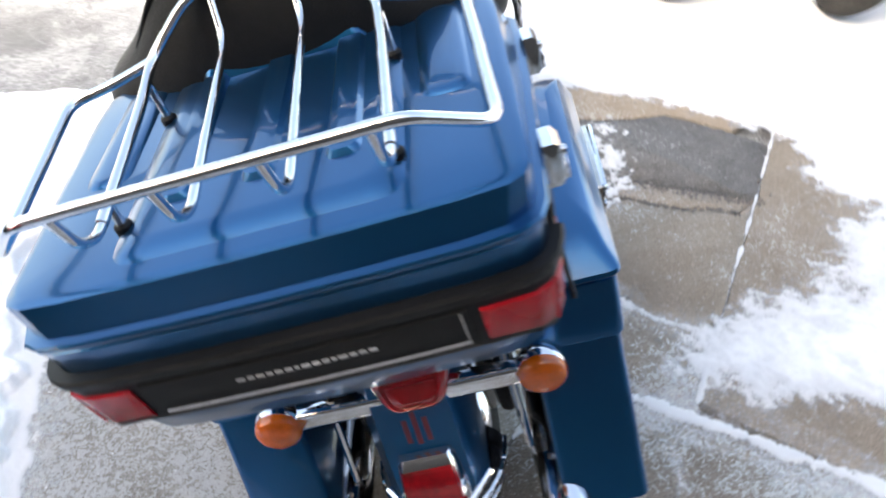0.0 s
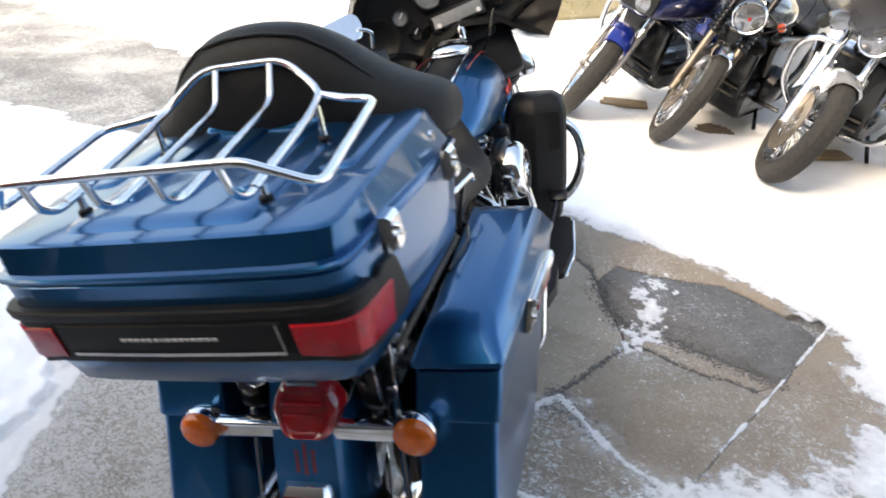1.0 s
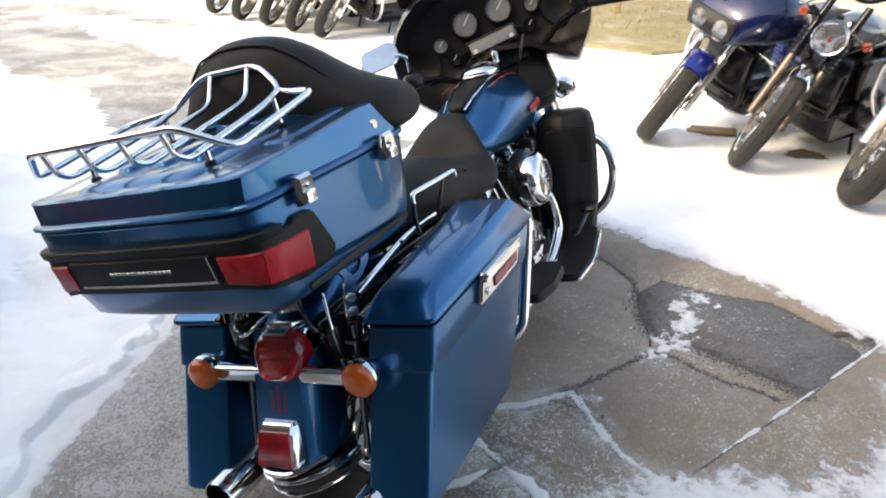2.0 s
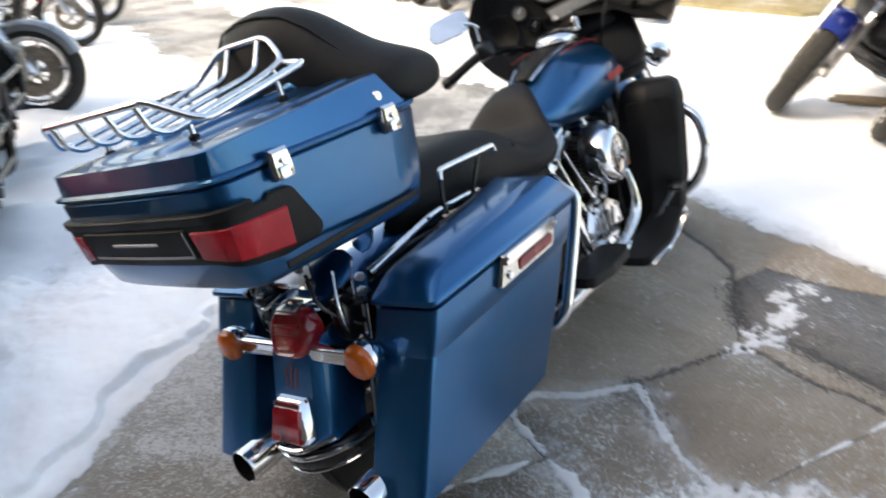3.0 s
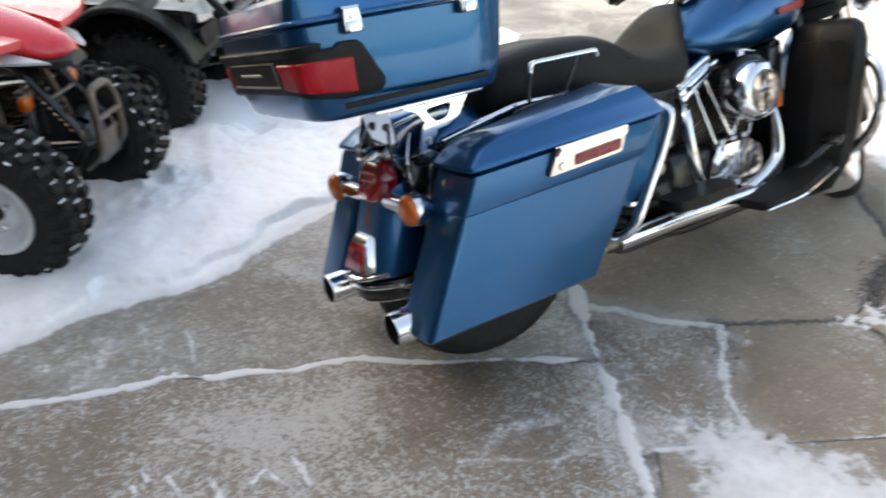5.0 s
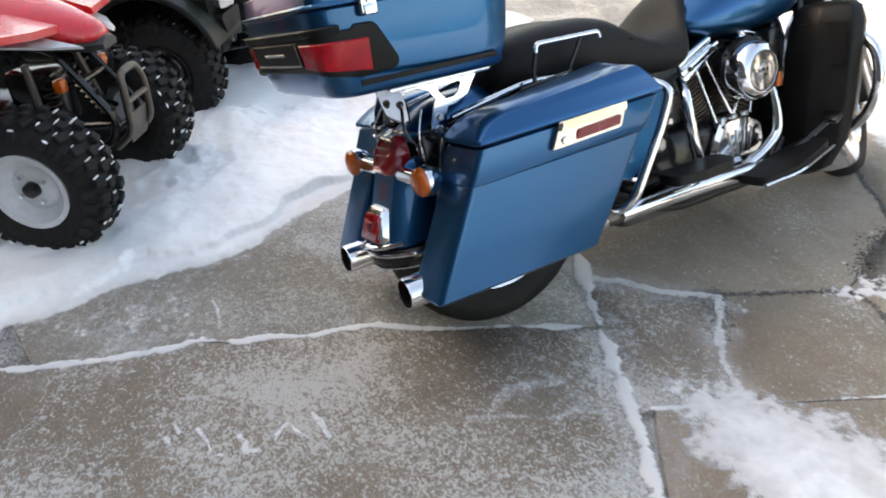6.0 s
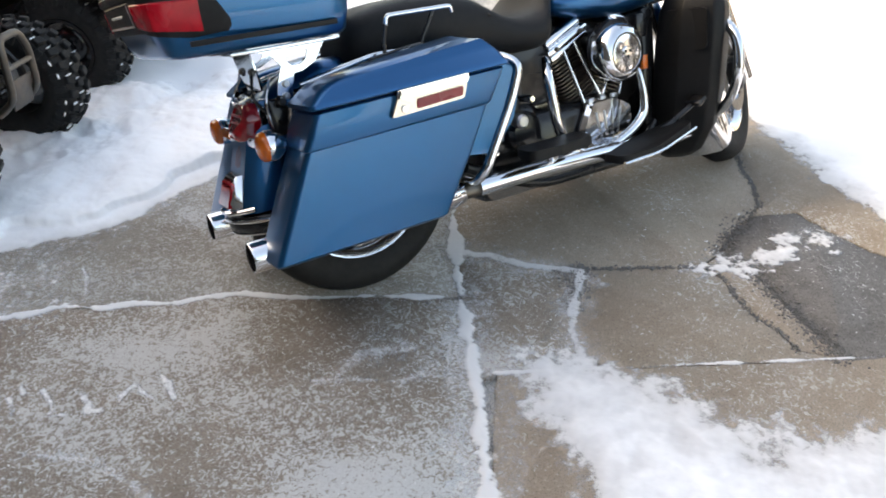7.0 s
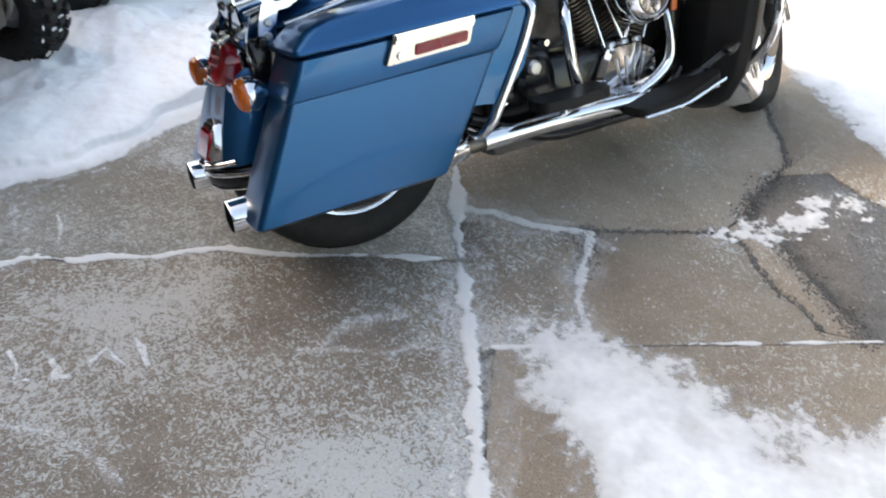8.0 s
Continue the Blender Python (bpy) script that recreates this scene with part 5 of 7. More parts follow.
# engine
eng = part("engine", join(box((0, 1.06, 0.295), (0.24, 0.40, 0.21), 0.04, seg=3), box((0, 0.80, 0.335), (0.22, 0.24, 0.20), 0.04, seg=3)), BLACK, bike, "black air-cooled V-twin engine")
part("primary_cover", prism(rounded([(0.66, 0.30), (0.78, 0.20), (1.16, 0.19), (1.27, 0.28), (1.24, 0.40), (1.10, 0.44), (0.76, 0.45)], 0.05, 4), "x", -0.20, -0.10, 0.02), ALU, eng, "primary drive cover")
part("battery_box", box((0, 0.87, 0.52), (0.17, 0.24, 0.22), 0.02), BLACK, bike)
part("intake_block", box((-0.01, 1.19, 0.54), (0.10, 0.30, 0.20), 0.02), BLACK, bike)
part("oil_cooler", box((0, 1.40, 0.42), (0.22, 0.06, 0.46), 0.015), BLACK, bike)
cam_poly = rounded([(1.035, 0.30), (1.085, 0.24), (1.20, 0.235), (1.275, 0.285), (1.27, 0.36), (1.20, 0.40), (1.09, 0.40)], 0.03, 4)
part("cam_cover", prism(cam_poly, "x", 0.115, 0.150, 0.014), CHROME, eng, "polished cam cover")
for i in range(4):
    part("cover_rib", box((0.151, 1.115 + 0.030 * i, 0.318), (0.008, 0.007, 0.085), 0.003, (14 - 9 * i, 0, 0)), ALU, eng)
for y, z in ((1.06, 0.30), (1.10, 0.255), (1.20, 0.255), (1.25, 0.30), (1.245, 0.355), (1.09, 0.38)):
    part("bolt", lathe([(0, 0.156), (0.005, 0.156), (0.006, 0.150), (0.006, 0.145)], (0, y, z), "x", 8), CHROME, eng)
for tilt, base_y in ((22.5, 1.14), (-22.5, 1.215)):
    m = Matrix.Translation((0, base_y, 0.38)) @ pose(0, 0, 0, tilt, 0, 0)
    cyl = part("cylinder", turned(join(lathe([(0.062, 0.0), (0.062, 0.19)], (0, 0, 0), "z", 24), box((0, 0, 0.20), (0.10, 0.10, 0.04), 0.01)), m), BLACK, eng, "black finned cylinder")
    for i in range(14):
        part("fin", turned(prism(rounded([(-0.078, -0.076), (0.078, -0.076), (0.078, 0.076), (-0.078, 0.076)], 0.03, 3), "z", 0.022 + 0.0125 * i, 0.0265 + 0.0125 * i), m), STEEL, cyl)
    part("rocker_cover", turned(join(box((0.0, 0, 0.212), (0.205, 0.165, 0.020), 0.006), box((0.0, 0, 0.234), (0.215, 0.178, 0.022), 0.008), box((0.0, 0, 0.258), (0.195, 0.16, 0.030), 0.012, seg=3)), m), CHROME, cyl, "polished silver rocker cover")
    for k in (-0.055, 0.055):
        part("rocker_bolt", turned(lathe([(0, 0.010), (0.006, 0.010), (0.0075, 0.004), (0.0075, -0.004)], (0.109, k, 0.234), "x", 8), m), STEEL, cyl)
    for k in (-0.026, 0.022):
        part("pushrod_tube", tube([m @ Vector((0.098, k, 0.215)), Vector((0.128, 1.15 + k * 1.6 + (0.045 if tilt < 0 else -0.03), 0.395))], 0.0068, 10, 0), CHROME, cyl)
for y in (1.10, 1.15, 1.20):
    part("lifter_block", box((0.128, y, 0.388), (0.032, 0.030, 0.040), 0.008), ALU, eng)
ac = part("air_cleaner", lathe([(0.075, -0.05), (0.088, -0.045), (0.090, -0.012), (0.087, 0.004), (0.078, 0.016), (0.062, 0.022), (0.058, 0.0195), (0.040, 0.0215), (0.020, 0.0225), (0.0, 0.0225)], (0.205, 1.178, 0.536), "x", 48), CHROME, bike, "round chrome air cleaner cover")
part("air_cleaner_ring", tube([(0.2265, 1.178 + 0.058 * math.cos(a), 0.536 + 0.058 * math.sin(a)) for a in (2 * math.pi * i / 40 for i in range(40))], 0.0018, 6, 0, True), STEEL, ac)
part("emblem", lathe([(0, 0.0275), (0.018, 0.027), (0.021, 0.024), (0.021, 0.02)], (0.205, 1.178, 0.536), "x", 28), CHROME, ac, "small round chrome emblem")
for a in (0.5, 2.6, 4.7):
    part("emblem_screw", box((0.2335, 1.178 + 0.011 * math.cos(a), 0.536 + 0.011 * math.sin(a)), (0.004, 0.006, 0.009), 0.001), BLACK, ac)
part("ac_backplate", lathe([(0.0, -0.075), (0.086, -0.075), (0.093, -0.06), (0.093, -0.03), (0.08, -0.02)], (0.205, 1.188, 0.545), "x", 40), BLACK, bike)
part("transmission_cover", join(lathe([(0, 0.165), (0.05, 0.16), (0.062, 0.145), (0.062, 0.1)], (0, 0.82, 0.36), "x", 28), box((0.13, 0.76, 0.43), (0.05, 0.10, 0.08), 0.015)), BLACK, eng)
for y, z, r in ((0.645, 0.50, 0.012), (0.69, 0.53, 0.015), (0.74, 0.43, 0.011), (0.635, 0.37, 0.014), (0.83, 0.46, 0.012), (0.68, 0.335, 0.017), (0.72, 0.46, 0.017), (0.66, 0.43, 0.013), (0.76, 0.52, 0.02), (0.70, 0.37, 0.016), (0.79, 0.40, 0.022)):
    part("fitting", lathe([(0, 0.185), (r * 0.7, 0.185), (r, 0.178), (r, 0.12)], (0, y, z), "x", 14), CHROME if r < 0.018 else ALU, eng)
part("frame_rail", join(*[tube([(s * 0.13, 0.60, 0.30), (s * 0.135, 0.85, 0.18), (s * 0.13, 1.30, 0.17), (s * 0.10, 1.52, 0.35), (s * 0.04, 1.60, 0.80)], 0.017, 10, 0.08) for s in (-1, 1)], tube([(0, 0.60, 0.62), (0, 1.0, 0.66), (0, 1.55, 0.80)], 0.03, 12, 0.1)), BLACK, bike, "black tubular frame")
part("oil_lines", join(*[tube([(0.10, 0.70 + 0.03 * i, 0.58), (0.15, 0.74 + 0.02 * i, 0.50), (0.13, 0.80, 0.42 - 0.03 * i)], 0.006, 8, 0.03) for i in range(3)]), BLACK, bike)
part("belly_pan", prism(rounded([(0.62, 0.22), (0.66, 0.175), (1.28, 0.165), (1.36, 0.20), (1.30, 0.23)], 0.02, 3), "x", -0.14, 0.14, 0.02), BLACK, bike)
part("ignition_coil", box((0.13, 1.32, 0.60), (0.06, 0.05, 0.08), 0.012), BLACK, bike)
part("engine_guard_reflector", box((0.195, 1.285, 0.49), (0.012, 0.022, 0.045), 0.003), AMBER, bike, "amber side reflector")

# footboards
for s in (-1, 1):
    pb = part("passenger_board", loft([[(s * x, y, z + dz) for x, y in rounded([(0.225, 0.715), (0.315, 0.705), (0.335, 0.80), (0.325, 0.93), (0.235, 0.945)], 0.03, 4)] for dz, z in ((0, 0.315), (0.004, 0.318), (0.022, 0.318), (0.027, 0.316))]), PLASTIC, bike, "black rubber passenger footboard")
    part("board_bracket", tube([(s * 0.19, 0.86, 0.265), (s * 0.245, 0.845, 0.29), (s * 0.262, 0.83, 0.318)], 0.014, 10, 0.02), CHROME, pb)
    rb = part("rider_board", loft([[(s * x, y, z + dz + 0.22 * max(0, y - 1.17)) for x, y in rounded([(0.215, 1.05), (0.320, 1.045), (0.336, 1.19), (0.318, 1.37), (0.225, 1.36)], 0.035, 5)] for dz, z in ((0, 0.222), (0.004, 0.220), (0.020, 0.220), (0.025, 0.223))]), PLASTIC, bike, "black rubber rider footboard")
    part("board_edge", tube([(s * 0.323, 1.05, 0.226), (s * 0.340, 1.19, 0.234), (s * 0.322, 1.37, 0.268)], 0.006, 8, 0.04), CHROME, rb)
part("brake_pedal", join(tube([(0.20, 1.20, 0.25), (0.25, 1.30, 0.27), (0.27, 1.42, 0.33)], 0.009, 8, 0.04), box((0.275, 1.43, 0.34), (0.06, 0.045, 0.02), 0.008, (30, 0, 0))), BLACK, bike)
part("front_lower_rail", tube([(0.208, 1.16, 0.232), (0.24, 1.35, 0.222), (0.20, 1.55, 0.21), (0.15, 1.62, 0.24)], 0.013, 10, 0.06), CHROME, bike, "chrome lower rail")

# fairing lowers and engine guard
for s in (-1, 1):
    def lower_ring(z, y_in, y_out, x_in, x_out, t):
        pts = rounded([(x_in, y_in), (x_in + (x_out - x_in) * 0.55, (y_in + y_out) / 2 - 0.03), (x_out, y_out - 0.01), (x_out + 0.008, y_out + 0.03), (x_out - 0.02, y_out + t), (x_in, y_in + t + 0.05)], 0.02, 3)
        return [(s * x, y, z) for x, y in pts]
    low = part("fairing_lower", loft([lower_ring(0.112, 1.50, 1.53, 0.05, 0.14, 0.05), lower_ring(0.15, 1.44, 1.50, 0.075, 0.205, 0.07), lower_ring(0.24, 1.40, 1.49, 0.095, 0.262, 0.09), lower_ring(0.36, 1.40, 1.49, 0.105, 0.288, 0.10), lower_ring(0.52, 1.41, 1.49, 0.115, 0.305, 0.10), lower_ring(0.62, 1.43, 1.49, 0.12, 0.312, 0.09), lower_ring(0.665, 1.45, 1.50, 0.13, 0.300, 0.07), lower_ring(0.682, 1.47, 1.51, 0.145, 0.275, 0.04)]), PLASTIC, bike, "black plastic fairing lower with storage box", angle=50)
    part("storage_door", loft([[(s * (0.225 + dx * 0.5 + x), 1.452 - dx + 0.30 * x, z) for x, z in rounded([(-0.075, 0.50), (0.065, 0.50), (0.070, 0.63), (-0.068, 0.63)], 0.02, 4)] for dx in (0.0, 0.010, 0.013)]), PLASTIC, low)
    part("guard", tube([(s * 0.10, 1.57, 0.60), (s * 0.25, 1.56, 0.59), (s * 0.340, 1.55, 0.54), (s * 0.362, 1.54, 0.43), (s * 0.315, 1.55, 0.315), (s * 0.22, 1.56, 0.25), (s * 0.12, 1.56, 0.20)], 0.0165, 12, 0.06), CHROME, bike, "chrome engine guard tube")

# front end: fork, fender, fairing, bars
for s in (-1, 1):
    leg = steered(part("fork_leg", join(tube([(s * 0.118, 1.875, 0.30), (s * 0.118, 1.70, 0.70)], 0.031, 16, 0)), CHROME, bike, "chrome fork leg"))
    part("fork_cover", tube([(s * 0.118, 1.71, 0.68), (s * 0.118, 1.58, 0.98)], 0.033, 14, 0), PLASTIC, leg)
    part("caliper", box((s * 0.105, 1.80, 0.33), (0.05, 0.07, 0.12), 0.015, (20, 0, 0)), BLACK, leg)
    steered(part("passing_lamp", lathe([(0.0, 0.10), (0.04, 0.095), (0.05, 0.07), (0.044, 0.03), (0.028, 0.0), (0.0, -0.01)], (s * 0.195, 1.70, 0.680), "y", 24), CHROME, bike, "round chrome passing lamp"))
    steered(part("signal_stalk", tube([(s * 0.10, 1.74, 0.74), (s * 0.195, 1.72, 0.68)], 0.011, 8, 0), CHROME, bike))
steered(fender(1.865, 0.318, 0.350, radians(188), radians(224), 0.088, 0.085, CHROME, "fender_tip", "chrome trim at the tail of the front fender"))
steered(fender(1.865, 0.318, 0.345, radians(-8), radians(192), 0.082, 0.10, BLUE, "front_fender", "metallic blue front fender"))
for s in (-1, 1):
    steered(part("fender_skirt", prism(rounded([(1.57, 0.245), (1.56, 0.33), (1.62, 0.36), (1.68, 0.30), (1.67, 0.225)], 0.02, 3), "x", s * 0.086, s * 0.092, 0.001), CHROME, bike, "chrome fender skirt"))
steered(part("steering_head", join(box((0, 1.61, 0.86), (0.33, 0.09, 0.34), 0.04, (-22, 0, 0)), box((0, 1.66, 0.80), (0.30, 0.12, 0.30), 0.04, (-24, 0, 0)), box((0.0, 1.58, 0.885), (0.22, 0.10, 0.05), 0.02)), PLASTIC, bike))


def shell_ring(y, zc, w, h, flat=0.0):
    pts = []
    for i in range(28):
        a = 2 * math.pi * i / 28
        c_, s_ = math.cos(a), math.sin(a)
        x = w * math.copysign(abs(c_) ** 0.75, c_)
        z = zc + h * math.copysign(abs(s_) ** 0.85, s_) * (1 if s_ > 0 else 1.30 - 0.55 * (1 - abs(c_)) ** 1.5 + 0.62 * math.exp(-((abs(c_) - 0.60) / 0.24) ** 2))
        # the wings droop at their ends
        z -= 0.07 * (abs(x) / 0.37) ** 3
        pts.append((x, y + flat * (1 - abs(x) / w), z))
    return pts


fairing = steered(part("fairing", loft([shell_ring(1.485, 1.055, 0.365, 0.165), shell_ring(1.53, 1.06, 0.374, 0.18), shell_ring(1.63, 1.06, 0.362, 0.185, 0.03), shell_ring(1.72, 1.05, 0.31, 0.165, 0.06), shell_ring(1.82, 1.03, 0.20, 0.125, 0.05), shell_ring(1.86, 1.02, 0.10, 0.07, 0.02)], caps=False), BLACK, bike, "black handlebar-mounted fairing"))
inner = part("inner_fairing", loft([shell_ring(1.486, 1.055, 0.364, 0.164), shell_ring(1.505, 1.055, 0.346, 0.150), shell_ring(1.535, 1.055, 0.325, 0.142), shell_ring(1.565, 1.055, 0.30, 0.12), shell_ring(1.57, 1.055, 0.12, 0.05)], last_only=True), PLASTIC, fairing, "black plastic dash panel", angle=50)


def gauge(x, z, r, face=GAUGE):
    g = part("gauge", lathe([(r * 0.98, 0.03), (r * 1.08, 0.004), (r * 1.10, -0.006), (r * 1.0, -0.011), (r * 0.92, -0.006), (r * 0.90, 0.004)], (x, 1.557, z), "y", 32), BLACK, inner, "round dash gauge")
    part("gauge_face", lathe([(0, 0.002), (r * 0.92, 0.002), (r * 0.92, 0.006)], (x, 1.554, z), "y", 32), face, g)
    part("gauge_needle", box((x + r * 0.2, 1.5535, z + r * 0.2), (r * 0.9, 0.002, 0.004), 0.0005, (0, -40, 0)), WHITE_PLASTIC, g)


gauge(-0.180, 1.028, 0.026)
gauge(-0.068, 1.062, 0.047)
gauge(0.062, 1.062, 0.047)
gauge(0.176, 1.028, 0.026)
gauge(-0.150, 0.965, 0.023, BLACK)
gauge(0.146, 0.965, 0.023, BLACK)
radio = part("radio", box((0.0, 1.548, 0.968), (0.190, 0.03, 0.060), 0.006), BLACK, inner, "car-style radio with grey display")
part("radio_display", box((0.0, 1.532, 0.970), (0.172, 0.004, 0.040), 0.002), SCREEN, radio)
for x in (-0.07, 0.07):
    part("radio_knob", lathe([(0, -0.012), (0.007, -0.012), (0.008, 0.0)], (x, 1.531, 0.958), "y", 14), WHITE_PLASTIC, radio)
for s in (-1, 1):
    part("speaker", lathe([(0.0, 0.012), (0.05, 0.004), (0.058, -0.004), (0.066, -0.006), (0.07, 0.0), (0.07, 0.02)], (s * 0.268, 1.552, 0.985), "y", 32), PLASTIC, inner, "black speaker grille")
handlebar = steered(part("handlebar", tube([(-0.44, 1.285, 0.925), (-0.33, 1.33, 0.955), (-0.24, 1.46, 0.935), (-0.14, 1.60, 0.86), (0.14, 1.60, 0.86), (0.24, 1.46, 0.935), (0.33, 1.33, 0.955), (0.44, 1.285, 0.925)], 0.0125, 12, 0.06), BLACK, bike, "black handlebar"))
for s in (-1, 1):
    d = Vector((s * 0.11, -0.045, -0.03)).normalized()
    e = Vector((s * 0.33, 1.33, 0.955))
    part("grip", tube([e, e + d * 0.06, e + d * 0.13], 0.0165, 14, 0), PLASTIC, handlebar, "black rubber grip")
    part("switch_block", join(box(e - d * 0.028, (0.06, 0.05, 0.055), 0.014, (0, 0, s * -22))), BLACK, handlebar)
    part("lever", tube([e - d * 0.03 + Vector((0, 0.045, 0.0)), e + d * 0.05 + Vector((0, 0.065, -0.005)), e + d * 0.15 + Vector((0, 0.05, -0.012))], 0.0075, 8, 0.03), BLACK, handlebar)
    part("bar_end", lathe([(0, -0.012), (0.016, -0.012), (0.019, 0), (0.016, 0.012), (0, 0.012)], e + d * 0.135, "x", 14), BLACK, handlebar)
    mc = Vector((s * 0.375, 1.30, 1.078))
    mir = steered(part("mirror", loft([[(mc.x + x * k, mc.y + dy + z * 0.5 - s * 0.5 * x, mc.z + z * k) for x, z in rounded([(-0.064, -0.036), (0.064, -0.039), (0.064, 0.039), (-0.062, 0.037)], 0.035, 6)] for dy, k in ((-0.006, 0.94), (-0.003, 1.0), (0.008, 1.0), (0.020, 0.8), (0.026, 0.45))]), MIRROR, bike, "chrome-backed rounded mirror"))
    part("mirror_glass", loft([[(mc.x + x * k, mc.y - 0.0065 - dd + z * 0.5 - s * 0.5 * x, mc.z + z * k) for x, z in rounded([(-0.064, -0.036), (0.064, -0.039), (0.064, 0.039), (-0.062, 0.037)], 0.035, 6)] for dd, k in ((0, 0.93), (0.002, 0.90))]), MIRROR, mir)
    part("mirror_stem", tube([mc + Vector((-s * 0.05, 0.01, -0.01)), mc + Vector((-s * 0.085, 0.02, -0.03)), mc + Vector((-s * 0.07, 0.05, -0.08))], 0.006, 8, 0.03), CHROME, mir)
part("windshield", loft([[(x, 1.60 + 0.10 * (1 - (x / 0.26) ** 2) + (z - 1.2) * -0.5 + dy, z) for x in [-0.26 + 0.052 * i for i in range(11)]] + [(x, 1.605 + 0.10 * (1 - (x / 0.26) ** 2) + (z - 1.2) * -0.5 + dy, z) for x in [0.26 - 0.052 * i for i in range(11)]] for z, dy in ((1.20, 0), (1.24, 0), (1.28, 0))]), BLACK, fairing, "dark tinted low windshield")
for i in range(2):
    part("control_cable", tube([(0.12 - 0.2 * i, 1.52, 0.97), (0.10 - 0.16 * i, 1.50, 0.90), (0.05 - 0.1 * i, 1.56, 0.82)], 0.0045, 8, 0.03), BLACK, bike)


# ---- surroundings: buildings, grass verge ----
def siding_wall(x0, x1, y, z0, z1, board=0.115):
    wall = tagged(part("house_wall", box(((x0 + x1) / 2, y + 0.11, (z0 + z1) / 2), (x1 - x0, 0.2, z1 - z0), 0.0), SIDING), "pale painted house wall clad in lap siding", "house wall", kind="structure")
    n = int((z1 - z0) / board)
    for i in range(n):
        z = z0 + board * i
        part("siding_board", loft([[(x, y, z), (x, y - 0.022, z), (x, y - 0.006, z + board - 0.004), (x, y + 0.0, z + board - 0.004)] for x in (x0, x1)]), SIDING, wall)
    return wall


siding_wall(0.95, 9.0, 9.6, 0.02, 2.9)
tagged(part("house_wall", box((-2.0, 13.2, 1.5), (16.0, 0.25, 3.0), 0.01), SIDING), "pale plain house wall beyond the verge", "house wall", kind="structure")
tagged(part("foundation", box((-2.0, 13.05, 0.15), (16.0, 0.1, 0.5), 0.01), TIMBER), "tan foundation strip under the house wall", "foundation", kind="structure")
# unseen wall of an assumed building behind the camera; its height sets near shade
tagged(part("wall_back", box((4.0, -4.65, 3.1), (24.0, 0.3, 6.2), 0.01), BRICK), "plain brown building wall behind the lot", "wall", kind="structure")
# dark wall and roof slab added out of view to cut sky and bounce light
tagged(part("sky_blocker_wall", box((9.75, -2.55, 1.27), (20.5, 0.2, 2.53), 0.01), BRICK), "unseen dark wall added to darken rear reflections", "wall", kind="structure")
tagged(part("sky_blocker_roof", box((9.75, -3.325, 2.63), (20.5, 2.35, 0.18), 0.01), BRICK), "unseen dark roof slab added to block sky light", "porch roof", kind="structure")


def verge(poly, z):
    n = len(poly)
    return loft([[(x, y, -0.02) for x, y in poly], [(x, y, z) for x, y in poly], [(x * 0.97 + 0.03 * sum(p[0] for p in poly) / n, y * 0.97 + 0.03 * sum(p[1] for p in poly) / n, z + 0.03) for x, y in poly]])


grass = tagged(part("grass_verge", verge([(-4.0, 8.1), (-1.8, 7.0), (-0.3, 6.7), (0.2, 7.2), (0.6, 9.2), (-0.5, 11.5), (-4.5, 12.0)], 0.055), GRASS), "dry yellow winter grass verge beside the lot", "grass", kind="structure")
tuft = bmesh.new()
rng = random.Random(5)
for _ in range(1500):
    x, y = rng.uniform(-3.6, 0.4), rng.uniform(7.0, 11.0)
    if y < 7.0 + max(0, (-0.3 - x)) * 0.33 + 0.1:
        continue
    h, a = rng.uniform(0.03, 0.09), rng.uniform(0, 6.28)
    dx, dy = 0.008 * math.cos(a), 0.008 * math.sin(a)
    lx, ly = rng.uniform(-0.03, 0.03), rng.uniform(-0.03, 0.03)
    tuft.faces.new([tuft.verts.new(p) for p in ((x - dx, y - dy, 0.08), (x + dx, y + dy, 0.08), (x + lx, y + ly, 0.08 + h))])
tagged(part("grass_blades", tuft, GRASS), "short dry grass blades on the verge", "grass", kind="stuff")
for i, (x, y) in enumerate(((-2.3, 8.9), (-1.2, 9.3), (-0.2, 9.7))):
    post = tagged(part("fence_post", box((x, y, 0.45), (0.07, 0.07, 0.95), 0.008), TIMBER), "weathered wooden fence post on the grass verge", "fence post", "fence posts")


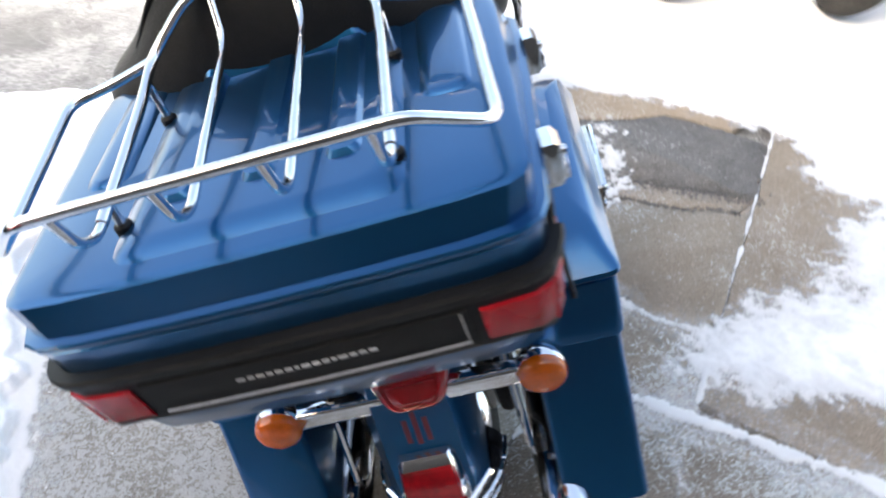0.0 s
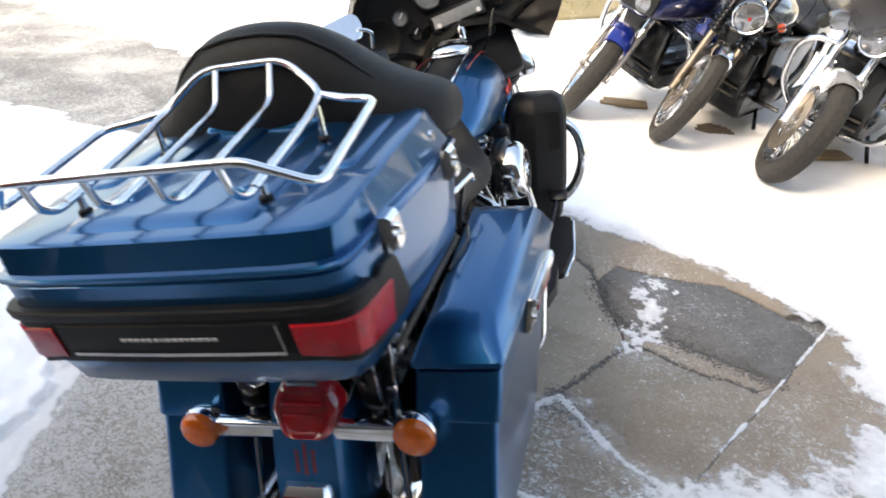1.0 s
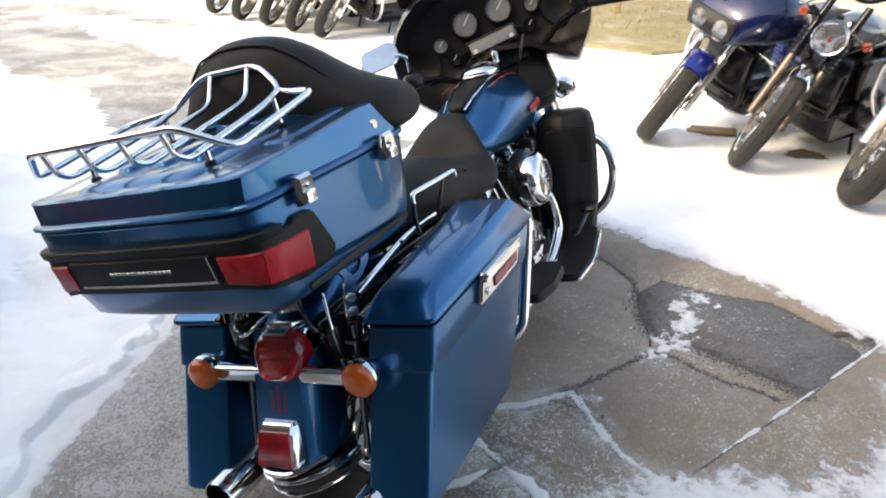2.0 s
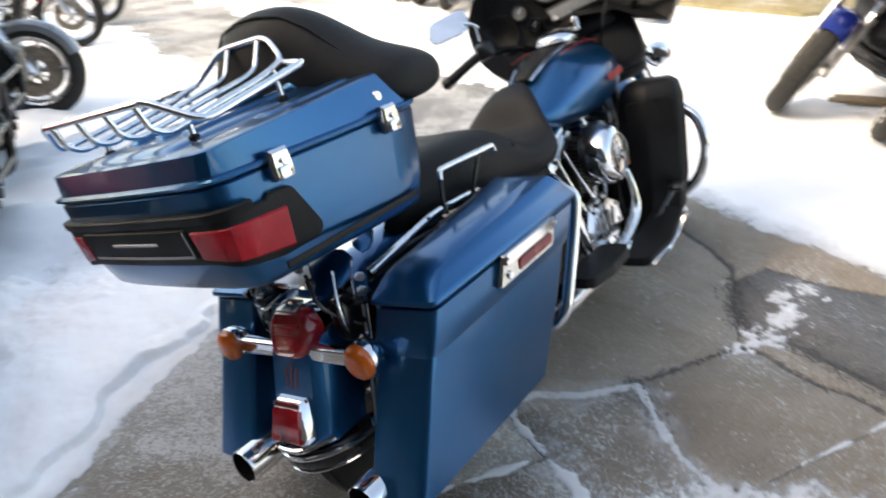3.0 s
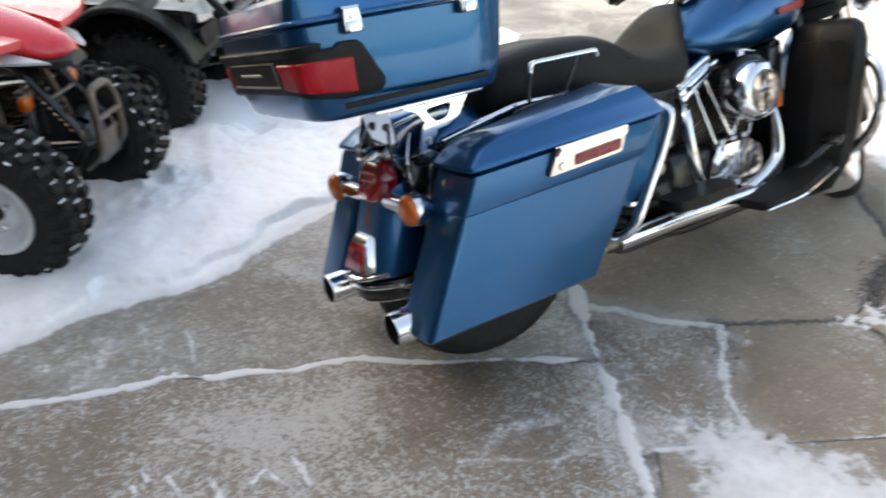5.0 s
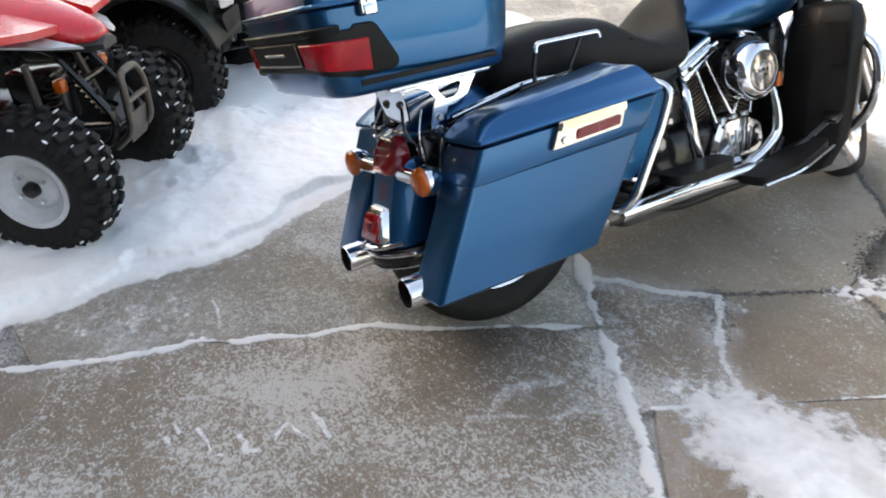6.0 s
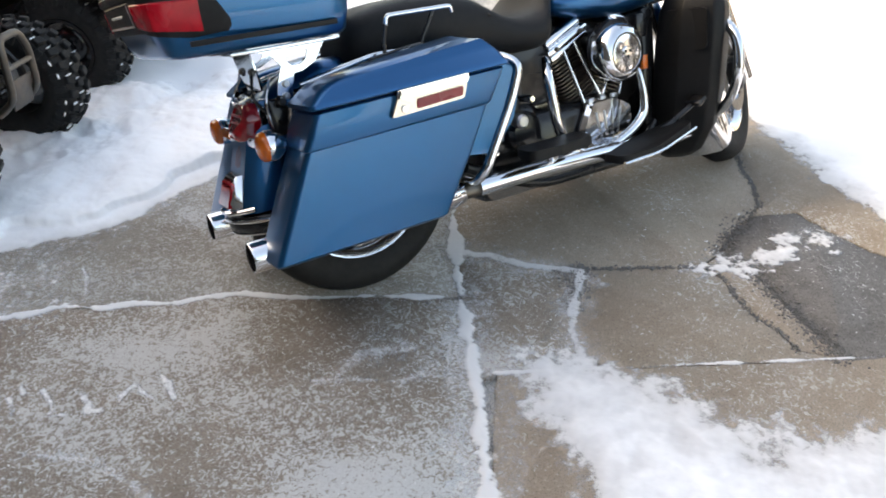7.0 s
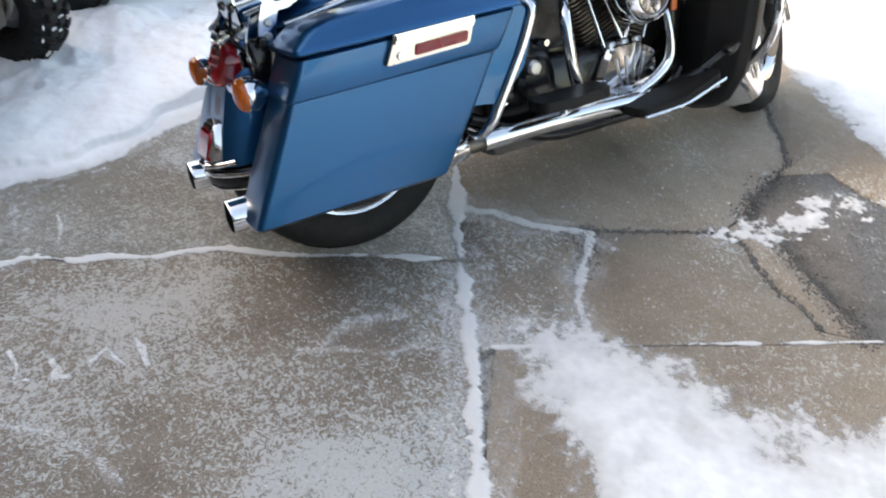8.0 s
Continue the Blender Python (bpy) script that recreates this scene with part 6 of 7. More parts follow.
# ---- other motorcycles ----
def parked(label, m, paint, style, tyre=DUSTY_RUBBER, group="parked motorcycles", steer=31.0, cover=(74, 172), wires=36):
    """A parked motorcycle, nose along +y, its front tyre's foot at the origin."""
    b = thing("parked_motorcycle", m, label, "motorcycle", group)
    R = 0.315
    ST = Matrix.Translation((0, -0.29, 0.85)) @ Matrix.Rotation(radians(steer), 4, Vector((0, -math.sin(radians(28)), math.cos(radians(28))))) @ Matrix.Translation((0, 0.29, -0.85))

    def st(ob):
        ob.matrix_basis = ST
        return ob

    slim = style in ("standard", "chopper")
    wires = wires if style in ("chopper", "bagger") else 7
    road_wheel(b, (0, 0, R), R, 0.09 if slim else 0.115, 0.235 if slim else 0.222, tyre, CHROME if style == "chopper" else POLISHED, None, wires, True, ALU, ST, 0.165 if style == "bagger" else 0.145)
    road_wheel(b, (0, -1.55, R), R, 0.14, 0.21, tyre, ALU, None, 10, True, ALU)
    fork, fork_r = {"standard": (STEEL, 0.024), "bagger": (POLISHED, 0.037)}.get(style, (ALU, 0.029))
    for s in (-1, 1):
        leg = st(part("fork_leg", tube([(s * 0.095, 0.01, R - 0.02), (s * 0.095, -0.17, 0.62)], fork_r, 12, 0), fork, b, "worn fork slider"))
        part("fork_tube", tube([(s * 0.095, -0.16, 0.60), (s * 0.095, -0.36, 0.96)], 0.022, 10, 0), CHROME if style != "standard" else BLACK, leg)
        if style == "standard":
            for k in range(6):
                part("gaiter_fold", lathe([(0.030, -0.012), (0.043, 0), (0.030, 0.012)], (s * 0.095, -0.185 - 0.012 * k * 1.05, 0.635 + 0.0235 * k), "z", 12), BLACK, leg)
        part("caliper", box((s * 0.095, -0.10, R + 0.06), (0.045, 0.06, 0.10), 0.012, (-20, 0, 0)), STEEL, leg)
    valance = 0.13 if style == "bagger" and cover[0] > 50 else 0.07
    a0, a1 = (radians(72), radians(128)) if style == 'standard' else (radians(40), radians(150)) if slim else (radians(62), radians(150)) if style == 'sharknose' else (radians(cover[0]), radians(cover[1]))
    fw = 0.06 if slim else 0.078
    rings = []
    for i in range(15):
        a = a0 + (a1 - a0) * i / 14
        rr = R + 0.022
        prof = ((-1, valance), (-0.94, 0.03), (-0.6, 0.006), (0, 0), (0.6, 0.006), (0.94, 0.03), (1, valance), (0.9, 0.05), (0.55, 0.014), (0, 0.006), (-0.55, 0.014), (-0.9, 0.05))
        rings.append([(u * fw, (rr - d) * math.cos(a), R + (rr - d) * math.sin(a)) for u, d in prof])
    st(part("front_fender", loft(rings), CHROME if style == "standard" else PALE_SILVER if style == "bagger" and paint is SILVER and cover[0] > 50 else paint, b))
    # headlamp
    if style == "sharknose":
        for s in (-1, 1):
            hl = part("headlamp", lathe([(0, 0.02), (0.05, 0.015), (0.062, 0.0), (0.066, -0.03), (0.04, -0.06)], (s * 0.082, -0.055, 0.800), "y", 24), GLASS, b, "round clear headlamp")
            part("lamp_rim", tube([(s * 0.082 + 0.064 * math.cos(a), -0.048, 0.800 + 0.064 * math.sin(a)) for a in (2 * math.pi * i / 20 for i in range(20))], 0.006, 8, 0, True), CHROME, hl)
        rings = []
        for y, zc, w, h in ((-0.05, 0.80, 0.185, 0.085), (-0.07, 0.815, 0.20, 0.105), (-0.16, 0.87, 0.275, 0.165), (-0.30, 0.90, 0.33, 0.19), (-0.44, 0.90, 0.33, 0.18), (-0.58, 0.865, 0.30, 0.13), (-0.66, 0.85, 0.27, 0.09)):
            rings.append([(w * math.copysign(abs(math.cos(a)) ** 0.8, math.cos(a)), y, zc + h * math.copysign(abs(math.sin(a)) ** 0.8, math.sin(a))) for a in (2 * math.pi * i / 24 for i in range(24))])
        fr = part("nose_fairing", loft(rings), NAVY, b, "glossy navy blue frame-mounted nose fairing", 1)
        part("lamp_panel", loft([[(x * k, y, 0.80 + z * k) for x, z in rounded([(-0.165, -0.06), (0.165, -0.06), (0.18, 0.075), (-0.18, 0.075)], 0.04, 4)] for y, k in ((-0.075, 1.0), (-0.045, 0.98), (-0.042, 0.94))]), BLACK, fr)
        part("emblem", lathe([(0, 0.012), (0.02, 0.01), (0.024, 0.0)], (0.0, -0.095, 0.925), "y", 18), GREEN_PLASTIC, fr)
        part("screen", loft([[(x, -0.27 - 0.3 * (z - 1.05) - 0.9 * x * x + d, z) for x in [-0.2 + 0.05 * i for i in range(9)]] + [(x, -0.276 - 0.3 * (z - 1.05) - 0.9 * x * x + d, z) for x in [0.2 - 0.05 * i for i in range(9)]] for z, d in ((1.05, 0), (1.12, 0), (1.16, -0.01))]), BLACK, fr)
    else:
        zl = 0.80 if style == "standard" else 0.82
        hl = st(part("headlamp", lathe([(0, 0.03), (0.05, 0.026), (0.082, 0.010), (0.092, -0.005), (0.090, -0.04), (0.060, -0.10), (0.02, -0.13), (0, -0.13)], (0, -0.13, zl), "y", 32), CHROME if style != "standard" else BLACK, b, "round headlamp"))
        part("lamp_rim", tube([(0.086 * math.cos(a), -0.118, zl + 0.086 * math.sin(a)) for a in (2 * math.pi * i / 24 for i in range(24))], 0.007, 8, 0, True), CHROME, hl)
        part("headlamp_glass", lathe([(0, 0.036), (0.045, 0.032), (0.076, 0.017), (0.080, 0.008)], (0, -0.13, zl), "y", 32), GLASS, hl, "ribbed clear lens")
        part("bulb_shield", lathe([(0, 0.043), (0.010, 0.04), (0.012, 0.03)], (0, -0.13, zl), "y", 14), DARK_RED if style == "standard" else CHROME, hl)
    if style == "bagger":
        rings = []
        for y, zc, w, h in ((-0.10, 0.93, 0.17, 0.13), (-0.13, 0.95, 0.24, 0.18), (-0.22, 0.98, 0.33, 0.22), (-0.33, 0.99, 0.37, 0.23), (-0.36, 0.99, 0.36, 0.22)):
            rings.append([(w * math.copysign(abs(math.cos(a)) ** 0.8, math.cos(a)), y, zc + h * math.sin(a) - 0.10 * abs(math.cos(a)) ** 3) for a in (2 * math.pi * i / 26 for i in range(26))])
        st(part("wind_fairing", loft(rings), CHARCOAL, b, "charcoal metallic handlebar fairing"))
        for s in (-1, 1):
            st(part("spot_lamp", lathe([(0, 0.05), (0.045, 0.045), (0.056, 0.02), (0.05, -0.03), (0, -0.06)], (s * 0.20, -0.15, 0.80), "y", 22), GLASS, b, "round passing lamp"))
    # signals
    for s in (-1, 1):
        x = 0.19 if style == "standard" else 0.24
        z = 0.83 if style == "standard" else 0.74
        if style != "sharknose":
            sg = st(part("turn_signal", lathe([(0, 0.03), (0.026, 0.022), (0.034, 0.004), (0.03, -0.03), (0, -0.045)], (s * x, -0.20, z), "y", 20) if style != "standard" else lathe([(0, 0.022), (0.018, 0.017), (0.025, 0.003), (0.022, -0.025), (0, -0.035)], (s * x, -0.20, z), "y", 20), DARK_AMBER if style == 'standard' else GREY_PLASTIC, b, "turn signal"))
            part("signal_stem", tube([(s * (x - 0.02), -0.22, z), (s * 0.10, -0.25, z + 0.01)], 0.009, 8, 0), BLACK, sg)
    # bars
    wid, rise = (0.40, 1.02) if style != "chopper" else (0.38, 1.18)
    hb = st(part("handlebar", tube([(-wid, -0.62, rise - 0.04), (-wid + 0.12, -0.54, rise), (-0.14, -0.40, rise + 0.02), (-0.06, -0.36, 0.97), (0.06, -0.36, 0.97), (0.14, -0.40, rise + 0.02), (wid - 0.12, -0.54, rise), (wid, -0.62, rise - 0.04)], 0.0125, 10, 0.05), CHROME if style != "standard" else BLACK, b))
    for s in (-1, 1):
        part("grip", tube([(s * wid, -0.62, rise - 0.04), (s * (wid - 0.10), -0.555, rise - 0.007)], 0.018, 10, 0), PLASTIC, hb)
        part("lever", tube([(s * (wid - 0.12), -0.50, rise), (s * wid, -0.55, rise - 0.03)], 0.007, 8, 0), BLACK, hb)
        part("mirror", join(tube([(s * (wid - 0.13), -0.52, rise), (s * (wid - 0.06), -0.50, rise + 0.13)], 0.005, 6, 0), loft([[(s * (wid - 0.05) + x * k, -0.50 + dy, rise + 0.16 + z * k) for x, z in rounded([(-0.055, -0.03), (0.055, -0.035), (0.055, 0.035), (-0.055, 0.03)], 0.024, 3)] for dy, k in ((-0.005, 0.95), (0.004, 1), (0.02, 0.6))])), BLACK if style == "standard" else MIRROR, hb)
    if style == "standard":
        part("yellow_cover", box((0.10, -0.34, 1.0), (0.07, 0.10, 0.05), 0.02), YELLOW, hb, "yellow rubber cover")
        st(part("clutch_cable", tube([(-0.10, -0.42, rise), (-0.20, -0.20, 1.12), (-0.22, -0.06, 0.95), (-0.10, -0.18, 0.72)], 0.004, 6, 0.08), BLACK, b))
    # tank, seat, rear fender, engine, pipes
    def tr(y, top, bottom, w):
        h = top - bottom
        return [(0, y, bottom), (w * 0.8, y, bottom + 0.1 * h), (w, y, bottom + 0.45 * h), (w * 0.8, y, top - 0.15 * h), (0, y, top), (-w * 0.8, y, top - 0.15 * h), (-w, y, bottom + 0.45 * h), (-w * 0.8, y, bottom + 0.1 * h)]
    part("fuel_tank", loft([tr(-0.40, 0.84, 0.74, 0.06), tr(-0.45, 0.88, 0.68, 0.12), tr(-0.60, 0.90, 0.66, 0.15), tr(-0.78, 0.86, 0.66, 0.13), tr(-0.92, 0.78, 0.68, 0.07)]), SILVER if style == 'standard' else paint, b, "", 1)
    part("seat", loft([tr(-0.88, 0.74, 0.66, 0.08), tr(-0.98, 0.72, 0.62, 0.15), tr(-1.15, 0.70, 0.60, 0.17), tr(-1.28, 0.76, 0.62, 0.15), tr(-1.50, 0.79, 0.66, 0.13), tr(-1.64, 0.78, 0.70, 0.08)]), LEATHER, b, "black vinyl seat", 1)
    rings = []
    for i in range(13):
        a = radians(20 + 150 * i / 12)
        rr = R + 0.04
        rings.append([(u * 0.095, -1.55 + (rr - d) * math.cos(a), R + (rr - d) * math.sin(a)) for u, d in ((-1, 0.09), (-0.94, 0.03), (-0.6, 0.006), (0, 0), (0.6, 0.006), (0.94, 0.03), (1, 0.09), (0.9, 0.06), (0.55, 0.014), (0, 0.006), (-0.55, 0.014), (-0.9, 0.06))])
    part("rear_fender", loft(rings), paint, b)
    en = part("engine", join(box((0, -0.76, 0.33), (0.26, 0.40, 0.24), 0.05), box((0, -1.05, 0.36), (0.24, 0.22, 0.20), 0.04)), BLACK if style == "standard" else ALU, b, "air-cooled V-twin engine")
    for tilt, y in ((-22, -0.72), (22, -0.80)):
        mm = Matrix.Translation((0, y, 0.42)) @ pose(0, 0, 0, tilt, 0, 0)
        for k in range(9):
            part("fin", turned(prism(rounded([(-0.08, -0.075), (0.08, -0.075), (0.08, 0.075), (-0.08, 0.075)], 0.03, 2), "z", 0.02 + 0.02 * k, 0.028 + 0.02 * k), mm), BLACK if style == "standard" else ALU, en)
        part("rocker_cover", turned(box((0, 0, 0.23), (0.18, 0.14, 0.06), 0.015), mm), CHROME if style != "standard" else BLACK, en)
    part("air_cleaner", lathe([(0, 0.03), (0.07, 0.025), (0.085, 0.0), (0.085, -0.04)], (0.19, -0.76, 0.55), "x", 24), CHROME if style != "standard" else BLACK, b)
    part("exhaust", join(tube([(0.13, -0.62, 0.50), (0.19, -0.55, 0.40), (0.20, -0.70, 0.24), (0.20, -1.2, 0.23), (0.20, -1.85, 0.25)], 0.032, 12, 0.08), tube([(0.13, -0.92, 0.48), (0.20, -0.95, 0.36), (0.21, -1.15, 0.27)], 0.024, 10, 0.05)), CHROME if style != 'standard' else BLACK, b, "exhaust pipes")
    part("frame", join(*[tube([(s * 0.04, -0.38, 0.86), (s * 0.11, -0.50, 0.30), (s * 0.13, -0.65, 0.17), (s * 0.13, -1.15, 0.17), (s * 0.12, -1.45, 0.35), (s * 0.11, -1.3, 0.64), (s * 0.04, -0.7, 0.74)], 0.018, 8, 0.06) for s in (-1, 1)]), BLACK, b)
    cooler = part("radiator", box((0, -0.42, 0.47), (0.28 if slim else 0.36, 0.08, 0.40), 0.03, (-10, 0, 0)), BLACK, b)
    for k in range(7):
        part("cooling_fin", box((0, -0.379 - 0.01 * k, 0.30 + 0.05 * k), (0.24 if slim else 0.31, 0.012, 0.014), 0.003), STEEL, cooler)
    part("skirt", box((0, -0.78, 0.28), (0.34, 0.50, 0.22), 0.05), BLACK, b)
    if style == "standard":
        for s in (-1, 1):
            part("side_cover", lathe([(0, 0.24), (0.07, 0.238), (0.12, 0.215), (0.13, 0.16), (0.13, 0.08)], (0, -0.80, 0.33), "x", 24) if s > 0 else mirrored(lathe([(0, 0.24), (0.07, 0.238), (0.12, 0.215), (0.13, 0.16), (0.13, 0.08)], (0, -0.80, 0.33), "x", 24)), BLACK, b, "black engine side cover")
            part("side_panel", prism(rounded([(-0.52, 0.66), (-1.22, 0.62), (-1.15, 0.36), (-0.62, 0.40)], 0.05, 3), "x", s * 0.10, s * 0.165, 0.012), BLACK, b)
            part("foot_peg", tube([(s * 0.12, -0.70, 0.24), (s * 0.32, -0.70, 0.25)], 0.014, 8, 0), BLACK, b)
            part("horn", lathe([(0, 0.0), (0.035, 0.004), (0.045, -0.012), (0.02, -0.04)], (s * 0.13, -0.33, 0.62), "y", 16), BLACK, b)
        part("lower_cowl", prism(rounded([(-0.42, 0.34), (-0.50, 0.14), (-1.05, 0.13), (-1.10, 0.36)], 0.05, 3), "x", -0.17, 0.17, 0.02), BLACK, b)
    part("kickstand", tube([(-0.13, -0.85, 0.20), (-0.24, -0.72, 0.07)], 0.012, 8, 0), BLACK, b)
    if style in ("sharknose", "bagger"):
        for s in (-1, 1):
            part("engine_guard", tube([(s * 0.06, -0.42, 0.66), (s * 0.27, -0.40, 0.66), (s * 0.345, -0.41, 0.58), (s * 0.345, -0.44, 0.38), (s * 0.25, -0.48, 0.24), (s * 0.08, -0.48, 0.22)], 0.0165, 12, 0.07), CHROME, b, "chrome engine guard")
            part("saddlebag", loft([[(s * x, y, z) for x, y in rounded([(0.16, -1.90 - k), (0.35, -1.88 - k), (0.35, -1.32), (0.16, -1.30)], 0.05, 3)] for z, k in ((0.28, 0.05), (0.32, 0.05), (0.60, 0.0), (0.66, -0.02), (0.675, -0.03))]), paint, b)
            part("footboard", box((s * 0.29, -0.72, 0.26), (0.11, 0.30, 0.025), 0.01), PLASTIC, b)
    if style == "chopper":
        part("sissy_bar", tube([(-0.10, -1.62, 0.70), (-0.09, -1.70, 1.0), (0.09, -1.70, 1.0), (0.10, -1.62, 0.70)], 0.009, 8, 0.04), CHROME, b)
    return b


def stand(x, y, heading, lean=15.0, z=0.012):
    return pose(x, y, z, 0, 0, heading) @ pose(0, 0, 0, 0, -lean, 0)


ROW = 163.0
parked("cobalt blue touring motorcycle with twin-lamp nose fairing, parked on snow", stand(0.215, 3.72, 147, 18), COBALT, "sharknose")
parked("black naked motorcycle with fork gaiters and yellow trim, parked on snow", stand(0.785, 3.42, 150, 14), BLACK, "standard")
silver = parked("silver cruiser with charcoal fairing and chrome guards, parked on snow", stand(1.355, 3.04, 149, 11), SILVER, "bagger")
copy_thing(silver, stand(2.12, 2.72, 149, 9))
far = parked("dark cruiser motorcycle far off at the edge of the lot", stand(-3.78, 6.05, ROW), CHARCOAL, "bagger", RUBBER)
for x, y in ((-4.32, 6.28), (-4.85, 6.50), (-5.45, 6.72)):
    copy_thing(far, stand(x, y, ROW))
tagged(copy_thing(silver, stand(-6.1, 7.0, ROW)), "silver cruiser motorcycle far off at the edge of the lot")


def plank(x, y, turn, wide):
    """A weathered board laid on the ground under a side stand."""
    tagged(part("wooden_board", turned(join(box((0, 0, 0), (0.32, wide, 0.018), 0.003), box((0.02, wide + 0.012, -0.001), (0.30, wide, 0.016), 0.003)), pose(x, y, 0.004, 0, 0, turn)), TIMBER), "weathered tan boards lying under a parked motorcycle", "board", "boards under the motorcycles")


plank(0.535, 4.11, 8, 0.075)
plank(1.745, 3.62, 22, 0.07)
# brown earth where the snow is worn away under the row
tagged(part("bare_earth", sheet(0.1, 3.3, 2.6, 4.6, -0.024, 0.5), EARTH), "brown bare earth under the parked motorcycles", "ground", kind="structure")
FACE = -38.0
parked("silver chopper-fork cruiser with spoked disc wheel, parked on snow", stand(-4.08, 1.54, FACE, 8), SILVER, "bagger", RUBBER, "motorcycles beside the quads", -4, (18, 150), 5)
parked("maroon motorcycle with spoked wheel, parked beside the quads", stand(-6.3, 3.05, FACE, 8), MAROON, "chopper", RUBBER, "motorcycles beside the quads", 6)
parked("black motorcycle with spoked wheel, parked beside the quads", stand(-7.5, 4.05, FACE, 8), BLACK, "chopper", RUBBER, "motorcycles beside the quads", 6)


# ---- quads ----
def knobby(parent, c, R, w, rim_r, rim_mat, side, snow=0.0):
    """A balloon tyre with chunky lugs, and a dished steel rim with lug nuts."""
    prof = [(rim_r, -w * 0.36), (rim_r + 0.015, -w * 0.46), ((R + rim_r) / 2, -w * 0.53), (R - 0.05, -w * 0.50), (R - 0.022, -w * 0.40), (R - 0.014, 0)]
    prof = prof + [(r, -h) for r, h in prof[-2::-1]] + [(rim_r - 0.01, 0.3 * w), (rim_r - 0.01, -0.3 * w), prof[0]]
    tyre = part("tyre", lathe(prof, c, "x", 40), RUBBER, parent, "knobby black balloon tyre")
    lugs = []
    n = 26
    for i in range(n):
        a = 2 * math.pi * i / n
        for x, sx, sk, off in ((-0.30, 0.24, 14, 0), (0.0, 0.22, 0, 0.5), (0.30, 0.24, -14, 0)):
            b_ = a + off * 2 * math.pi / n
            lugs.append(turned(box((x * w, 0, R - 0.010), (sx * w, 0.034, 0.024), 0.004, (0, x * 40, sk), 1), Matrix.Translation(c) @ Matrix.Rotation(b_, 4, "X")))
        for s in (-1, 1):
            lugs.append(turned(box((s * 0.475 * w, 0, R - 0.045), (0.018, 0.028, 0.046), 0.004, (0, s * -24, 0), 1), Matrix.Translation(c) @ Matrix.Rotation(a + math.pi / n, 4, "X")))
    tagged(part("tread", join(*lugs), RUBBER, tyre), kind="stuff")
    if snow:
        bits = []
        rng = random.Random(int(c[0] * 100) + 7)
        for i in range(n):
            a = 2 * math.pi * i / n
            for x, off in ((-0.30, 0), (0.0, 0.5), (0.30, 0)):
                for rim_edge in (0, 1):
                    if rng.random() < snow:
                        b_ = a + off * 2 * math.pi / n + 0.085
                        bits.append(turned(ball((x * w + rng.uniform(-0.012, 0.012), 0, R - 0.006 + 0.004 * rim_edge), (0.010 + rng.random() * 0.014, 0.0018 + rng.random() * 0.002, 0.0045), 6), Matrix.Translation(c) @ Matrix.Rotation(b_, 4, "X")))
            for s in (-1, 1):
                if rng.random() < snow:
                    bits.append(turned(ball((s * 0.488 * w, 0, R - 0.028), (0.007, 0.012, 0.004), 6), Matrix.Translation(c) @ Matrix.Rotation(a + math.pi / n, 4, "X")))
        tagged(part("tread_snow", join(*bits), SNOW, tyre), kind="stuff")
    s = side
    rim = part("rim", lathe([(rim_r + 0.006, s * w * 0.40), (rim_r + 0.008, s * w * 0.455), (rim_r - 0.012, s * w * 0.44), (rim_r - 0.022, s * w * 0.30), (rim_r * 0.62, s * w * 0.20), (rim_r * 0.50, s * w * 0.26), (rim_r * 0.30, s * w * 0.28), (0.0, s * w * 0.28)], c, "x", 36), rim_mat, parent, "dished steel rim")
    for i in range(4):
        a = 2 * math.pi * i / 4 + 0.5
        part("lug_nut", lathe([(0, s * (w * 0.28 + 0.016)), (0.008, s * (w * 0.28 + 0.016)), (0.010, s * w * 0.27)], (c[0], c[1] + rim_r * 0.40 * math.cos(a), c[2] + rim_r * 0.40 * math.sin(a)), "x", 6), CHROME, rim)
    part("hub_cap", lathe([(0, s * (w * 0.28 + 0.028)), (0.026, s * (w * 0.28 + 0.024)), (0.03, s * w * 0.27)], c, "x", 18), BLACK, rim)
    return tyre


def flare(x0, x1, R, y, z, w, mat, parent, name="fender", thick=0.012, a0=15, a1=165):
    """A wheel-arch of sheet plastic."""
    rings = []
    for i in range(13):
        a = radians(a0 + (a1 - a0) * i / 12)
        c_, s_ = math.cos(a), math.sin(a)
        rings.append([(x0, y + R * c_, z + R * s_ + 0.02), (x1, y + R * c_, z + R * s_), (x1, y + (R - 0.03) * c_, z + (R - 0.03) * s_), (x1 - math.copysign(thick, x1), y + (R - 0.03) * c_, z + (R - 0.03) * s_), (x1 - math.copysign(thick, x1), y + (R - thick) * c_, z + (R - thick) * s_), (x0, y + (R - thick) * c_, z + (R - thick) * s_ + 0.02)])
    return part(name, loft(rings), mat, parent, "moulded plastic fender")


